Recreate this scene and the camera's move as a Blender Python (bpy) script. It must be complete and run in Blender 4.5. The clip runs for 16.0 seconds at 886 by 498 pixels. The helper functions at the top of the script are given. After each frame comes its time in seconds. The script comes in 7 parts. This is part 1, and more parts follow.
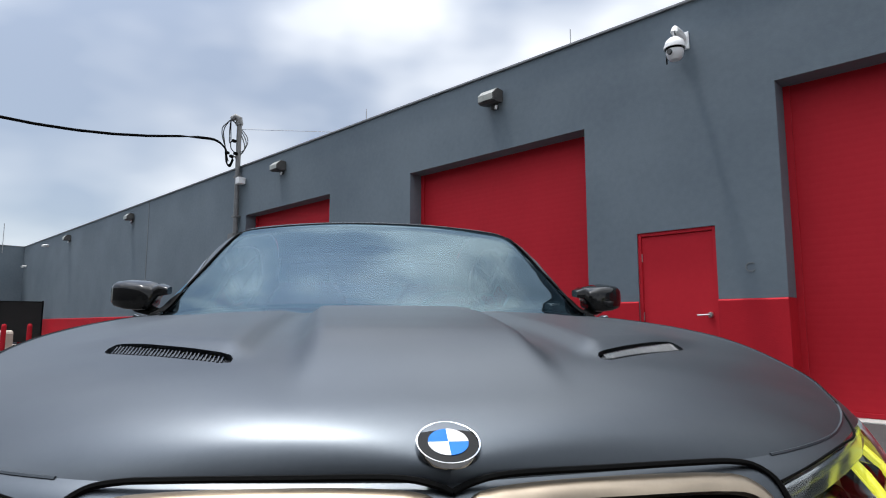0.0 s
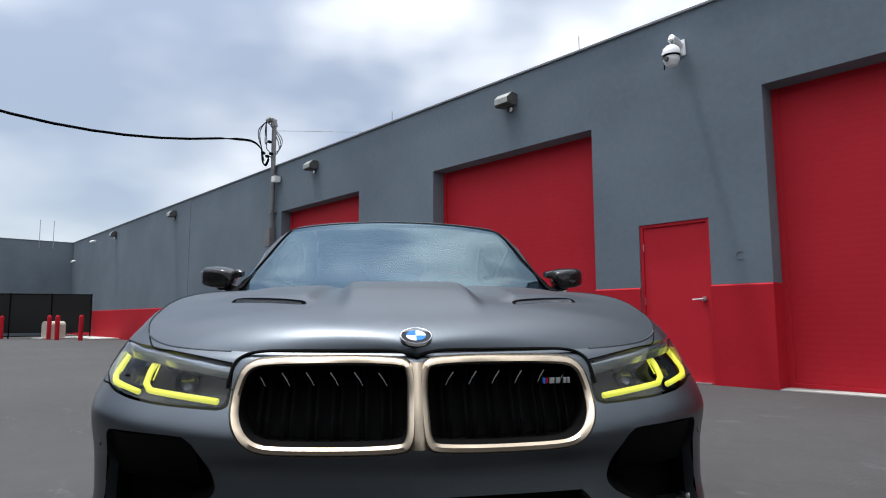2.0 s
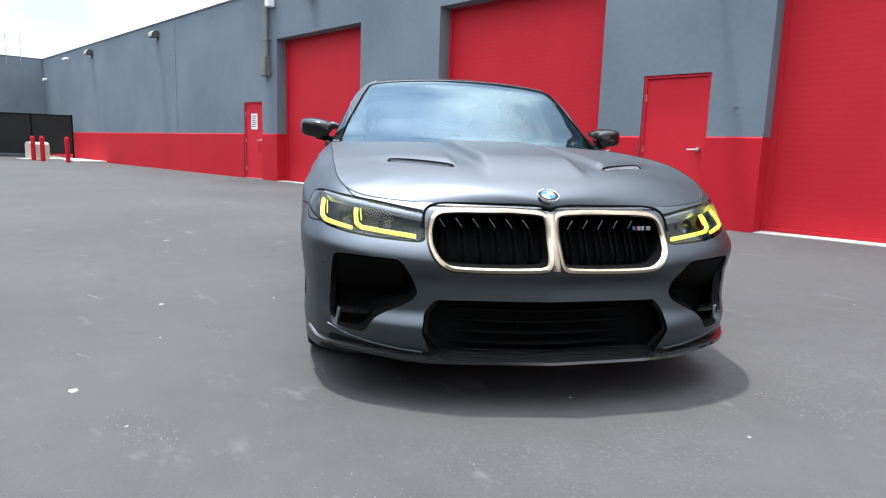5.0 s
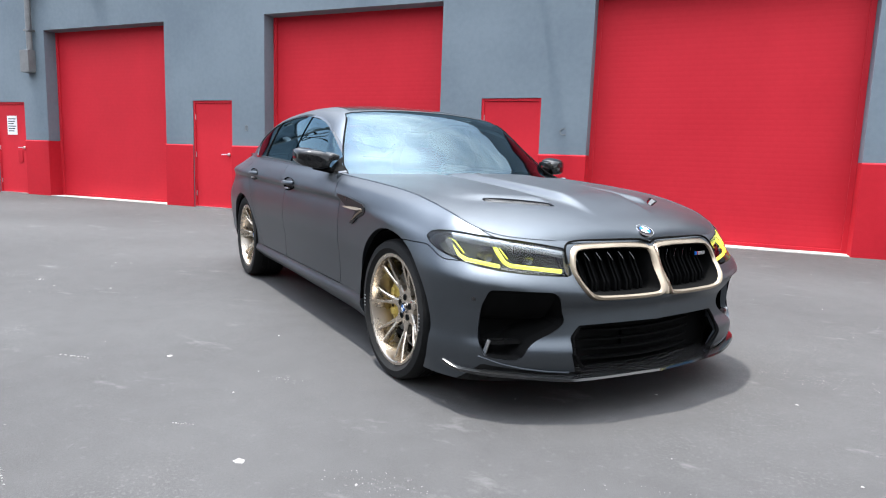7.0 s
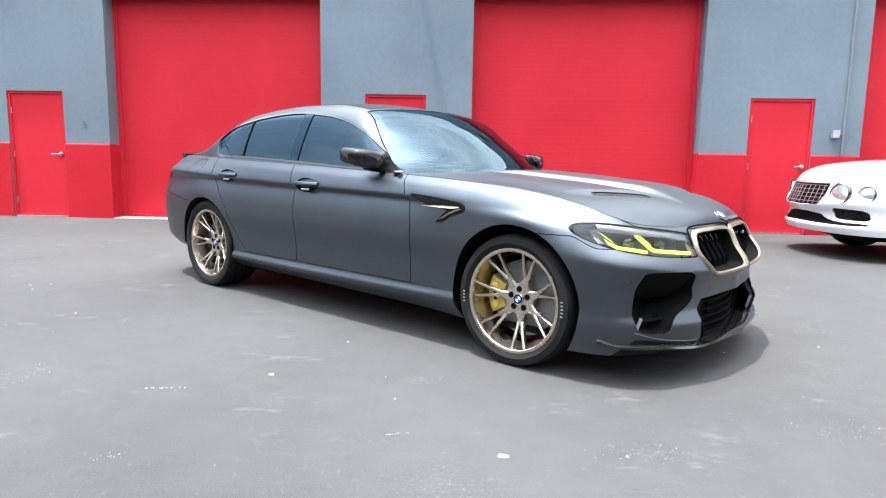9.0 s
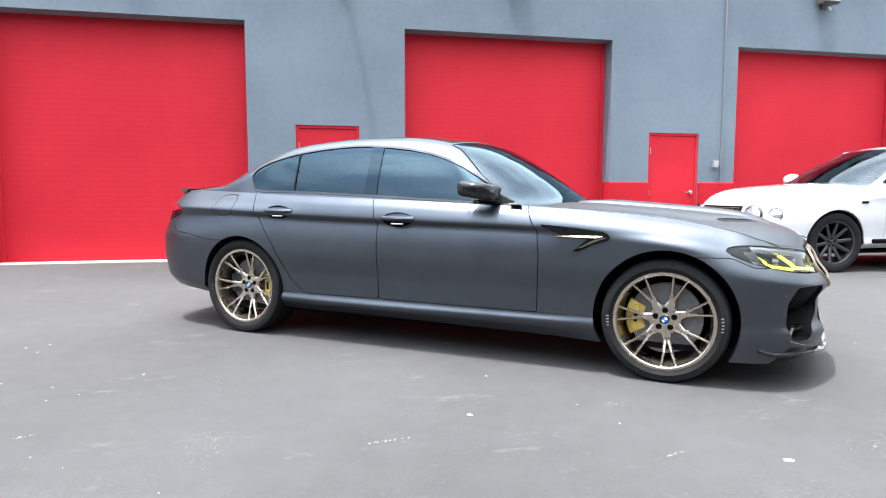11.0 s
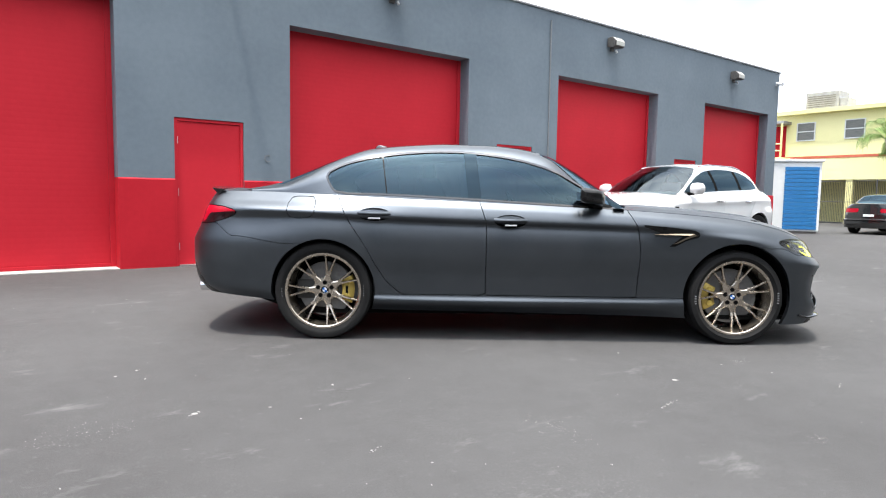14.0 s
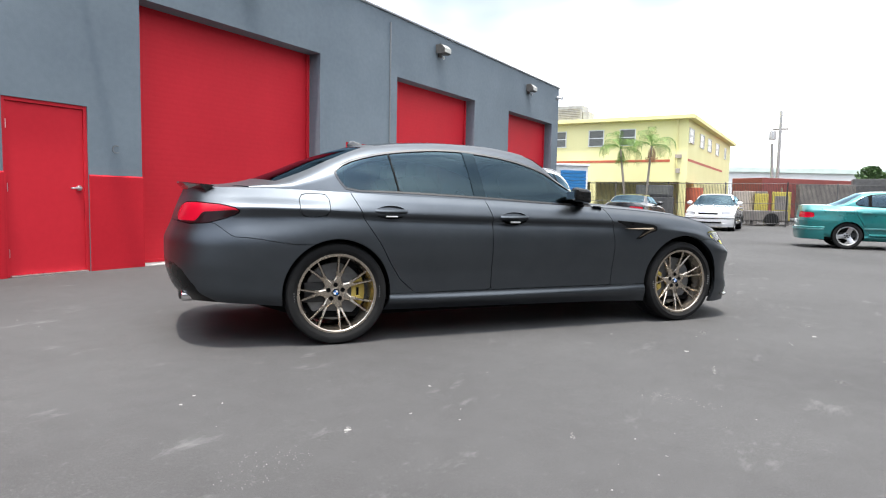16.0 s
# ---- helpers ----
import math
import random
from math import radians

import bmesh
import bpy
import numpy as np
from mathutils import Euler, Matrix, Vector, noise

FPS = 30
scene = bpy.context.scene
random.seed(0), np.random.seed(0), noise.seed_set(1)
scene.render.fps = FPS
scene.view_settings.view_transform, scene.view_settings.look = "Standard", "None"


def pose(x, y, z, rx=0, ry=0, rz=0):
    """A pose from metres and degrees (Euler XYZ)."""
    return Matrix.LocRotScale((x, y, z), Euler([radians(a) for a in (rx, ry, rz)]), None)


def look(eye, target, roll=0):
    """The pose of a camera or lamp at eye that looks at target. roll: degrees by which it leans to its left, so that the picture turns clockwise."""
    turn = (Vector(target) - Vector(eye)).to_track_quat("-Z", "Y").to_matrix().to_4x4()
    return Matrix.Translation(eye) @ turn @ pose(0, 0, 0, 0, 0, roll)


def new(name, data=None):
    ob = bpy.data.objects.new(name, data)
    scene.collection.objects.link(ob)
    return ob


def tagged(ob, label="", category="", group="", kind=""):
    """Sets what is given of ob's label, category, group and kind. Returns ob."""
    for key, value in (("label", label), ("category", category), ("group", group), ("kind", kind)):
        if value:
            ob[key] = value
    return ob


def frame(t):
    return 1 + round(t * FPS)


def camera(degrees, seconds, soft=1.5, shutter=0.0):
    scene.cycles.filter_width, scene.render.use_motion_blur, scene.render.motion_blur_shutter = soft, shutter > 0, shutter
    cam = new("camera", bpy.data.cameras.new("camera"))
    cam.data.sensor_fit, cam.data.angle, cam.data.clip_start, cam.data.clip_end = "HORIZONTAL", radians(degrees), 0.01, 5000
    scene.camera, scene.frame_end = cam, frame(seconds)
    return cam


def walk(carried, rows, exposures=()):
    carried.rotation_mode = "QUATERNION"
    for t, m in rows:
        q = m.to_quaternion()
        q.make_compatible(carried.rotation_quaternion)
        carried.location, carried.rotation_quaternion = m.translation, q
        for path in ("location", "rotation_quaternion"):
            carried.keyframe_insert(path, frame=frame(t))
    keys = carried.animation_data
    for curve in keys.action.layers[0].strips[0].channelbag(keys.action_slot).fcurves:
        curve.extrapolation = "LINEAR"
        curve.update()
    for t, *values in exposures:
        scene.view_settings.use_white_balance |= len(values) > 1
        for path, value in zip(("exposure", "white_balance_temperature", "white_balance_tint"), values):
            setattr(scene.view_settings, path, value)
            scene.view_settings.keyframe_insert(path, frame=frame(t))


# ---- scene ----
cam = camera(70.6, 16.0, soft=1.1)
PATH = [
    (0, (2.3, -2.153, 0.933), (0.898, -0.748, 1.177), -0.0),
    (0.5, (2.464, -2.278, 0.904), (1.047, -0.892, 1.173), -0.7),
    (1, (2.646, -2.385, 0.868), (1.206, -1.032, 1.179), -0.5),
    (1.5, (2.841, -2.507, 0.862), (1.386, -1.17, 1.171), -0.2),
    (2, (3.0, -2.632, 0.831), (1.531, -1.293, 1.051), -0.2),
    (2.5, (3.181, -2.712, 0.821), (1.664, -1.417, 0.97), -0.5),
    (3, (3.319, -2.808, 0.795), (1.748, -1.575, 0.905), 0.1),
    (3.5, (3.423, -2.961, 0.812), (1.835, -1.746, 0.766), 0.8),
    (4, (3.439, -3.134, 0.858), (1.875, -1.908, 0.631), 0.7),
    (4.5, (3.327, -3.285, 0.873), (1.834, -1.989, 0.576), 1.6),
    (5, (3.108, -3.498, 0.938), (1.711, -2.101, 0.627), 1.8),
    (7.5, (1.647, -4.688, 1.058), (1.07, -2.792, 0.784), 1.7),
    (8, (1.284, -4.806, 1.053), (0.89, -2.865, 0.774), 1.4),
    (8.5, (0.866, -4.944, 1.05), (0.618, -2.978, 0.776), 1.5),
    (9, (0.461, -5.014, 1.04), (0.33, -3.038, 0.764), 1.0),
    (9.5, (0.01, -5.025, 1.054), (-0.017, -3.037, 0.834), 0.6),
    (12, (-2.102, -4.764, 1.041), (-1.361, -2.913, 0.875), 0.4),
    (12.5, (-2.547, -4.657, 1.045), (-1.658, -2.872, 0.883), 0.7),
    (13, (-2.994, -4.564, 1.047), (-2.018, -2.825, 0.887), 0.6),
    (13.5, (-3.392, -4.393, 1.035), (-2.309, -2.721, 0.869), 0.8),
    (14, (-3.779, -4.175, 1.039), (-2.582, -2.581, 0.873), 0.9),
    (14.5, (-4.158, -3.933, 1.041), (-2.852, -2.427, 0.878), 0.8),
    (15, (-4.475, -3.62, 1.008), (-3.008, -2.27, 0.845), 1.3),
    (15.5, (-4.766, -3.262, 0.985), (-3.155, -2.087, 0.827), 1.5),
    (16, (-5.037, -2.89, 1.006), (-3.331, -1.858, 0.848), 1.1),
]
EXPOSURES = [(0, -.65, 6400, 10), (1.5, -.62, 6400, 10), (2.5, -.6, 6250, 10), (3, -.5, 6150, 10), (3.5, -.28, 6150, 10), (4, 0, 6200, 10), (4.5, .2, 6250, 10), (5, .35, 6250, 10),
             (7.5, .80, 6350, 10), (8, .98, 6350, 10), (9, .98, 6350, 10), (9.5, .97, 6350, 10), (12, .92, 6400, 10), (12.5, .85, 6400, 10), (13.5, .58, 6550, 10), (14.5, .28, 6700, 10), (16, .28, 6650, 10)]
walk(cam, [(t, look(eye, target, roll)) for t, eye, target, roll in PATH], EXPOSURES)

# ---- light ----
SUN_WAY = Vector((-0.21, -0.07, 1.0)).normalized()   # towards the sun
world = bpy.data.worlds.new("sky_world")
scene.world = world
world.use_nodes = True
wn, wl = world.node_tree.nodes, world.node_tree.links
wn.clear()
w_out = wn.new("ShaderNodeOutputWorld")
w_bg = wn.new("ShaderNodeBackground")
w_sky = wn.new("ShaderNodeTexSky")
w_sky.sky_type, w_sky.sun_disc = "NISHITA", False
w_sky.sun_elevation = math.asin(SUN_WAY.z)
w_sky.sun_rotation = math.atan2(SUN_WAY.x, SUN_WAY.y)
w_sky.dust_density, w_sky.ozone_density = 0.7, 1.0
w_geo = wn.new("ShaderNodeTexCoord")
w_map = wn.new("ShaderNodeMapping")
w_map.inputs["Scale"].default_value = (1.0, 1.0, 2.0)
w_map.inputs["Location"].default_value = (0.0, 0.0, 0.0)
w_noise = wn.new("ShaderNodeTexNoise")
w_noise.inputs["Scale"].default_value, w_noise.inputs["Detail"].default_value = 1.5, 6
w_noise.inputs["Roughness"].default_value = 0.42
w_ramp = wn.new("ShaderNodeValToRGB")
w_ramp.color_ramp.elements[0].position, w_ramp.color_ramp.elements[1].position = 0.36, 0.60
w_ramp.color_ramp.elements[0].color = (0.42, 0.42, 0.42, 1)
w_white = wn.new("ShaderNodeTexNoise")
w_white.inputs["Scale"].default_value, w_white.inputs["Detail"].default_value = 3.0, 3
w_wramp = wn.new("ShaderNodeValToRGB")
w_wramp.color_ramp.elements[0].position, w_wramp.color_ramp.elements[1].position = 0.38, 0.62
w_wramp.color_ramp.elements[0].color = (8.8, 9.7, 11.2, 1)
w_wramp.color_ramp.elements[1].color = (15.2, 15.5, 15.8, 1)
w_mix = wn.new("ShaderNodeMix")
w_mix.data_type = "RGBA"
wl.new(w_geo.outputs["Generated"], w_map.inputs["Vector"])
wl.new(w_map.outputs["Vector"], w_noise.inputs["Vector"])
wl.new(w_map.outputs["Vector"], w_white.inputs["Vector"])
w_east, w_bank = wn.new("ShaderNodeVectorMath"), wn.new("ShaderNodeMath")
w_east.operation, w_bank.operation = "DOT_PRODUCT", "MULTIPLY_ADD"
w_east.inputs[1].default_value = (0.95, 0.1, 0.0)   # the cloud cover thickens to the east
wl.new(w_geo.outputs["Generated"], w_east.inputs[0])
wl.new(w_east.outputs["Value"], w_bank.inputs[0])
w_bank.inputs[1].default_value = 0.10
wl.new(w_noise.outputs["Fac"], w_bank.inputs[2])
wl.new(w_bank.outputs["Value"], w_ramp.inputs["Fac"])
w_thick = wn.new("ShaderNodeMath")
w_thick.operation = "MULTIPLY_ADD"
w_thick.inputs[1].default_value = 0.03
wl.new(w_east.outputs["Value"], w_thick.inputs[0])
wl.new(w_white.outputs["Fac"], w_thick.inputs[2])
wl.new(w_thick.outputs["Value"], w_wramp.inputs["Fac"])

wl.new(w_ramp.outputs["Color"], w_mix.inputs["Factor"])
wl.new(w_sky.outputs["Color"], w_mix.inputs["A"])
wl.new(w_wramp.outputs["Color"], w_mix.inputs["B"])
# the bright hazy sky round the sun
w_dot, w_pow, w_amp, w_lit = (wn.new("ShaderNodeVectorMath"), wn.new("ShaderNodeMath"), wn.new("ShaderNodeMath"), wn.new("ShaderNodeVectorMath"))
w_dot.operation, w_pow.operation, w_amp.operation, w_lit.operation = "DOT_PRODUCT", "POWER", "MULTIPLY_ADD", "SCALE"
w_dot.inputs[1].default_value = SUN_WAY
wl.new(w_geo.outputs["Generated"], w_dot.inputs[0])
w_pow.use_clamp = True
wl.new(w_dot.outputs["Value"], w_pow.inputs[0])
w_pow.inputs[1].default_value = 6.0
wl.new(w_pow.outputs["Value"], w_amp.inputs[0])
w_amp.inputs[1].default_value, w_amp.inputs[2].default_value = 4.4, 1.0
wl.new(w_mix.outputs["Result"], w_lit.inputs[0])
wl.new(w_amp.outputs["Value"], w_lit.inputs["Scale"])
wl.new(w_lit.outputs["Vector"], w_bg.inputs["Color"])
wl.new(w_bg.outputs["Background"], w_out.inputs["Surface"])
w_bg.inputs["Strength"].default_value = 0.13

sun = new("sun", bpy.data.lights.new("sun", "SUN"))
sun.data.energy, sun.data.angle, sun.data.color = 5.0, radians(1.8), (1.0, 0.96, 0.9)
sun.matrix_world = look(SUN_WAY * 60, (0, 0, 0))


# ---- materials ----
def material(name, dark, light, scale=4.0, rough=0.5, metal=0.0, bump=0.0, bump_scale=60.0, coat=0.0, rough_var=0.08,
             stretch=(1, 1, 1), contrast=0.25, ior=1.5):
    """A surface with colour varied at two scales, uneven gloss and fine relief, in object metres."""
    m = bpy.data.materials.new(name)
    m.use_nodes = True
    n, l = m.node_tree.nodes, m.node_tree.links
    b = n["Principled BSDF"]
    b.inputs["Metallic"].default_value, b.inputs["Roughness"].default_value = metal, rough
    b.inputs["Coat Weight"].default_value, b.inputs["Coat Roughness"].default_value = coat, 0.06
    b.inputs["IOR"].default_value = ior
    co, mp = n.new("ShaderNodeTexCoord"), n.new("ShaderNodeMapping")
    mp.inputs["Scale"].default_value = stretch
    l.new(co.outputs["Object"], mp.inputs["Vector"])
    big, fine = n.new("ShaderNodeTexNoise"), n.new("ShaderNodeTexNoise")
    big.inputs["Scale"].default_value, big.inputs["Detail"].default_value = scale, 6
    fine.inputs["Scale"].default_value, fine.inputs["Detail"].default_value = scale * 17, 4
    for t in (big, fine):
        l.new(mp.outputs["Vector"], t.inputs["Vector"])
    add = n.new("ShaderNodeMath")
    add.operation = "MULTIPLY_ADD"
    l.new(fine.outputs["Fac"], add.inputs[0])
    add.inputs[1].default_value = 0.35
    l.new(big.outputs["Fac"], add.inputs[2])
    ramp = n.new("ShaderNodeMapRange")
    ramp.inputs["From Min"].default_value, ramp.inputs["From Max"].default_value = 0.67 - contrast, 0.67 + contrast
    l.new(add.outputs["Value"], ramp.inputs["Value"])
    mix = n.new("ShaderNodeMix")
    mix.data_type = "RGBA"
    mix.inputs["A"].default_value, mix.inputs["B"].default_value = (*dark, 1), (*light, 1)
    l.new(ramp.outputs["Result"], mix.inputs["Factor"])
    l.new(mix.outputs["Result"], b.inputs["Base Color"])
    gloss = n.new("ShaderNodeMapRange")
    gloss.inputs["To Min"].default_value, gloss.inputs["To Max"].default_value = max(rough - rough_var, 0.02), rough + rough_var
    l.new(big.outputs["Fac"], gloss.inputs["Value"])
    l.new(gloss.outputs["Result"], b.inputs["Roughness"])
    if bump:
        grain, bp = n.new("ShaderNodeTexNoise"), n.new("ShaderNodeBump")
        grain.inputs["Scale"].default_value, grain.inputs["Detail"].default_value = bump_scale, 5
        l.new(co.outputs["Object"], grain.inputs["Vector"])
        l.new(grain.outputs["Fac"], bp.inputs["Height"])
        bp.inputs["Strength"].default_value, bp.inputs["Distance"].default_value = 1.0, bump
        l.new(bp.outputs["Normal"], b.inputs["Normal"])
    return m


def grey(v, blue=0.0):
    return (v * (1 - blue), v, v * (1 + blue))


def glass(name, tint, gloss_rough=0.01, ior=1.7, sheen=(1, 1, 1)):
    """A thin pane: tinted see-through, with mirror gloss by Fresnel."""
    m = bpy.data.materials.new(name)
    m.use_nodes = True
    n, l = m.node_tree.nodes, m.node_tree.links
    n.clear()
    out, mix = n.new("ShaderNodeOutputMaterial"), n.new("ShaderNodeMixShader")
    clear, gl, fr = n.new("ShaderNodeBsdfTransparent"), n.new("ShaderNodeBsdfGlossy"), n.new("ShaderNodeFresnel")
    clear.inputs["Color"].default_value = (*tint, 1)
    gl.inputs["Roughness"].default_value = gloss_rough
    fr.inputs["IOR"].default_value = ior
    gl.inputs["Color"].default_value = (*sheen, 1)
    l.new(fr.outputs["Fac"], mix.inputs["Fac"])
    l.new(clear.outputs["BSDF"], mix.inputs[1])
    l.new(gl.outputs["BSDF"], mix.inputs[2])
    l.new(mix.outputs["Shader"], out.inputs["Surface"])
    return m


def glow(name, colour, strength):
    m = bpy.data.materials.new(name)
    m.use_nodes = True
    b = m.node_tree.nodes["Principled BSDF"]
    b.inputs["Base Color"].default_value = (*colour, 1)
    b.inputs["Emission Color"].default_value, b.inputs["Emission Strength"].default_value = (*colour, 1), strength
    return m


def asphalt():
    """Worn asphalt: stone grain, pale scuffs and streaks, dark patches."""
    m = material("asphalt", (0.0425, 0.0415, 0.0412), (0.066, 0.065, 0.0648), 0.35, 0.85, bump=0.0022, bump_scale=230, contrast=0.20, ior=1.3)
    n, l = m.node_tree.nodes, m.node_tree.links
    b = n["Principled BSDF"]
    base = b.inputs["Base Color"].links[0].from_socket
    co = n.new("ShaderNodeTexCoord")
    last = base
    for scale, lo, hi, colour, detail, turn in ((150.0, 0.50, 0.80, (0.074, 0.073, 0.072), 3, 0), (95.0, 0.58, 0.80, (0.036, 0.036, 0.037), 3, 0), (1.7, 0.60, 0.80, (0.14, 0.138, 0.135), 11, 1),
                                                (24.0, 0.58, 0.84, (0.100, 0.099, 0.097), 9, 0), (1.1, 0.655, 0.78, (0.098, 0.096, 0.093), 12, 2)):
        t, r, x = n.new("ShaderNodeTexNoise"), n.new("ShaderNodeMapRange"), n.new("ShaderNodeMix")
        mp = n.new("ShaderNodeMapping")
        mp.inputs["Scale"].default_value = ((1, 1, 1), (1.0, 2.2, 1.0), (0.7, 11.0, 1.0))[turn]
        mp.inputs["Rotation"].default_value = (0, 0, 0.6)
        l.new(co.outputs["Object"], mp.inputs["Vector"])
        l.new(mp.outputs["Vector"], t.inputs["Vector"])
        t.inputs["Scale"].default_value, t.inputs["Detail"].default_value, t.inputs["Roughness"].default_value = scale, detail, 0.68
        r.inputs["From Min"].default_value, r.inputs["From Max"].default_value = lo, hi
        x.data_type = "RGBA"
        l.new(t.outputs["Fac"], r.inputs["Value"])
        l.new(r.outputs["Result"], x.inputs["Factor"])
        l.new(last, x.inputs["A"])
        x.inputs["B"].default_value = (*colour, 1)
        last = x.outputs["Result"]
    # pale crumbs gathered in dusty patches
    def mask(scale, detail, lo, hi):
        t, r = n.new("ShaderNodeTexNoise"), n.new("ShaderNodeMapRange")
        l.new(co.outputs["Object"], t.inputs["Vector"])
        t.inputs["Scale"].default_value, t.inputs["Detail"].default_value, t.inputs["Roughness"].default_value = scale, detail, 0.6
        r.inputs["From Min"].default_value, r.inputs["From Max"].default_value = lo, hi
        l.new(t.outputs["Fac"], r.inputs["Value"])
        return r.outputs["Result"]
    both_, x = n.new("ShaderNodeMath"), n.new("ShaderNodeMix")
    both_.operation, x.data_type = "MULTIPLY", "RGBA"
    l.new(mask(0.6, 9, 0.50, 0.64), both_.inputs[0])
    l.new(mask(64.0, 6, 0.55, 0.66), both_.inputs[1])
    l.new(both_.outputs["Value"], x.inputs["Factor"])
    l.new(last, x.inputs["A"])
    x.inputs["B"].default_value = (0.092, 0.090, 0.087, 1)
    l.new(x.outputs["Result"], b.inputs["Base Color"])
    return m


ASPHALT = asphalt()
STUCCO = material("grey_stucco", (0.098, 0.128, 0.154), (0.138, 0.173, 0.201), 0.7, 0.8, contrast=0.2, bump=0.0011, bump_scale=55)
STUCCO_RED = material("red_stucco", (0.37, 0.009, 0.018), (0.46, 0.014, 0.025), 0.9, 0.7, ior=1.25, bump=0.0016, bump_scale=55)
RED_STEEL = material("red_door_paint", (0.445, 0.014, 0.025), (0.53, 0.021, 0.034), 0.8, 0.62, ior=1.25, bump=0.0006, bump_scale=25)
# kept dark so that the unseen wall dims what the car reflects
UNSEEN_WALL_DARK = material("dark_unseen_wall", grey(0.05), grey(0.08), 0.7, 0.85, bump=0.0011, bump_scale=55)
COPING = material("metal_coping", grey(0.16, 0.05), grey(0.22, 0.05), 2, 0.5, 0.3)
CONCRETE = material("pale_concrete", (0.36, 0.35, 0.33), (0.5, 0.49, 0.46), 1.5, 0.85, bump=0.003)
STEEL = material("satin_steel", grey(0.5), grey(0.62), 6, 0.32, 1.0)
MAST_GREY = material("weathered_mast_grey", grey(0.13), grey(0.20), 6, 0.55, 0.4)
GALV = material("galvanised_steel", grey(0.30), grey(0.44), 5, 0.5, 0.7)
WHITE_PLASTIC = material("white_plastic", grey(0.72), grey(0.8), 4, 0.38)
BLACK_PLASTIC = material("black_plastic", grey(0.0025), grey(0.005), 8, 0.66, ior=1.12, bump=0.0006, bump_scale=300)
BLACK_GLOSS = material("gloss_black", grey(0.008), grey(0.013), 5, 0.09, rough_var=0.03, coat=0.6)
CARBON = material("carbon_fibre", grey(0.006), grey(0.018), 60, 0.2, coat=0.5)
FENCE_GREY = material("dark_fence_paint", grey(0.05), grey(0.09), 6, 0.6)
MIRROR_BLACK = material("gloss_mirror_black", grey(0.006), grey(0.012), 30, 0.12, ior=1.4, rough_var=0.03)
GRILLE_BLACK = material("grille_black", grey(0.004), grey(0.008), 8, 0.28, ior=1.22)
RUBBER = material("tyre_rubber", grey(0.008), grey(0.014), 12, 0.75, ior=1.25, bump=0.0012, bump_scale=180)
PAINT = material("frozen_grey_paint", (0.082, 0.092, 0.103), (0.094, 0.105, 0.117), 7, 0.385, 1.0, rough_var=0.02, bump=0.00012, bump_scale=900, coat=0.1)
PAINT.node_tree.nodes["Principled BSDF"].inputs["Coat Roughness"].default_value = 0.30
GOLD = material("gold_bronze", (0.50, 0.44, 0.365), (0.60, 0.53, 0.445), 9, 0.27, 1.0)
BRONZE = material("bronze_trim", (0.31, 0.255, 0.19), (0.37, 0.305, 0.23), 9, 0.33, 0.95)
VENT_BRONZE = material("satin_vent_bronze", (0.20, 0.165, 0.12), (0.26, 0.215, 0.16), 9, 0.42, 0.95)
GOLD_CALIPER = material("gold_caliper", (0.50, 0.37, 0.085), (0.58, 0.43, 0.105), 20, 0.35, 0.3)
DISC = material("carbon_ceramic_disc", grey(0.12), grey(0.18), 40, 0.5, 0.3)
BLUE = material("badge_blue", (0.01, 0.13, 0.50), (0.015, 0.16, 0.56), 30, 0.3, ior=1.25)
WHITE_ENAMEL = material("white_enamel", grey(0.78), grey(0.84), 30, 0.3)
CHROME = material("chrome", grey(0.7), grey(0.78), 10, 0.07, 1.0, rough_var=0.03)
# pale lens sheen, put into the colour of the lamp's added strip and blade
LENS_SHEEN = material("lens_sheen_grey", grey(0.34, .05), grey(0.42, .05), 10, 0.16, 0.8)
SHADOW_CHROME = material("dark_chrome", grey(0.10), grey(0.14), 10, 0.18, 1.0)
GLASS_FRONT = glass("windscreen_glass", (0.50, 0.62, 0.66), 0.01, 1.86, (0.64, 0.86, 0.97))
GLASS_SIDE = glass("tinted_side_glass", (0.08, 0.11, 0.13), 0.01, 1.56, (0.56, 0.84, 1.0))
PILLAR_BLACK = glass("gloss_black_pillar", (0.01, 0.011, 0.012), 0.02, 1.48, (0.56, 0.84, 1.0))
GLASS_CLEAR = glass("clear_screen_glass", (0.42, 0.50, 0.52), 0.01, 1.62, (0.8, 0.92, 1.0))
LENS = glass("headlight_lens", (0.72, 0.74, 0.74), 0.01, 1.42)
SMOKED_RED = material("smoked_red_lens", (0.010, 0.003, 0.004), (0.018, 0.004, 0.005), 8, 0.15, ior=1.3)
LENS_RED = material("red_lens", (0.30, 0.002, 0.012), (0.38, 0.003, 0.017), 8, 0.22, ior=1.3)
LAMP_SHELL = material("dark_lamp_shell", (0.030, 0.030, 0.022), (0.045, 0.045, 0.035), 20, 0.4, 0.3)
DRL = glow("yellow_running_light", (0.80, 0.80, 0.07), 1.45)
LEATHER = material("dark_leather", grey(0.02), grey(0.035), 12, 0.6, bump=0.001, bump_scale=160)
LEATHER_RED = material("red_leather", (0.11, 0.018, 0.016), (0.15, 0.025, 0.022), 12, 0.6)
MESH_BLACK = material("black_windscreen_cloth", grey(0.004), grey(0.010), 5, 0.9, bump=0.002, bump_scale=70)


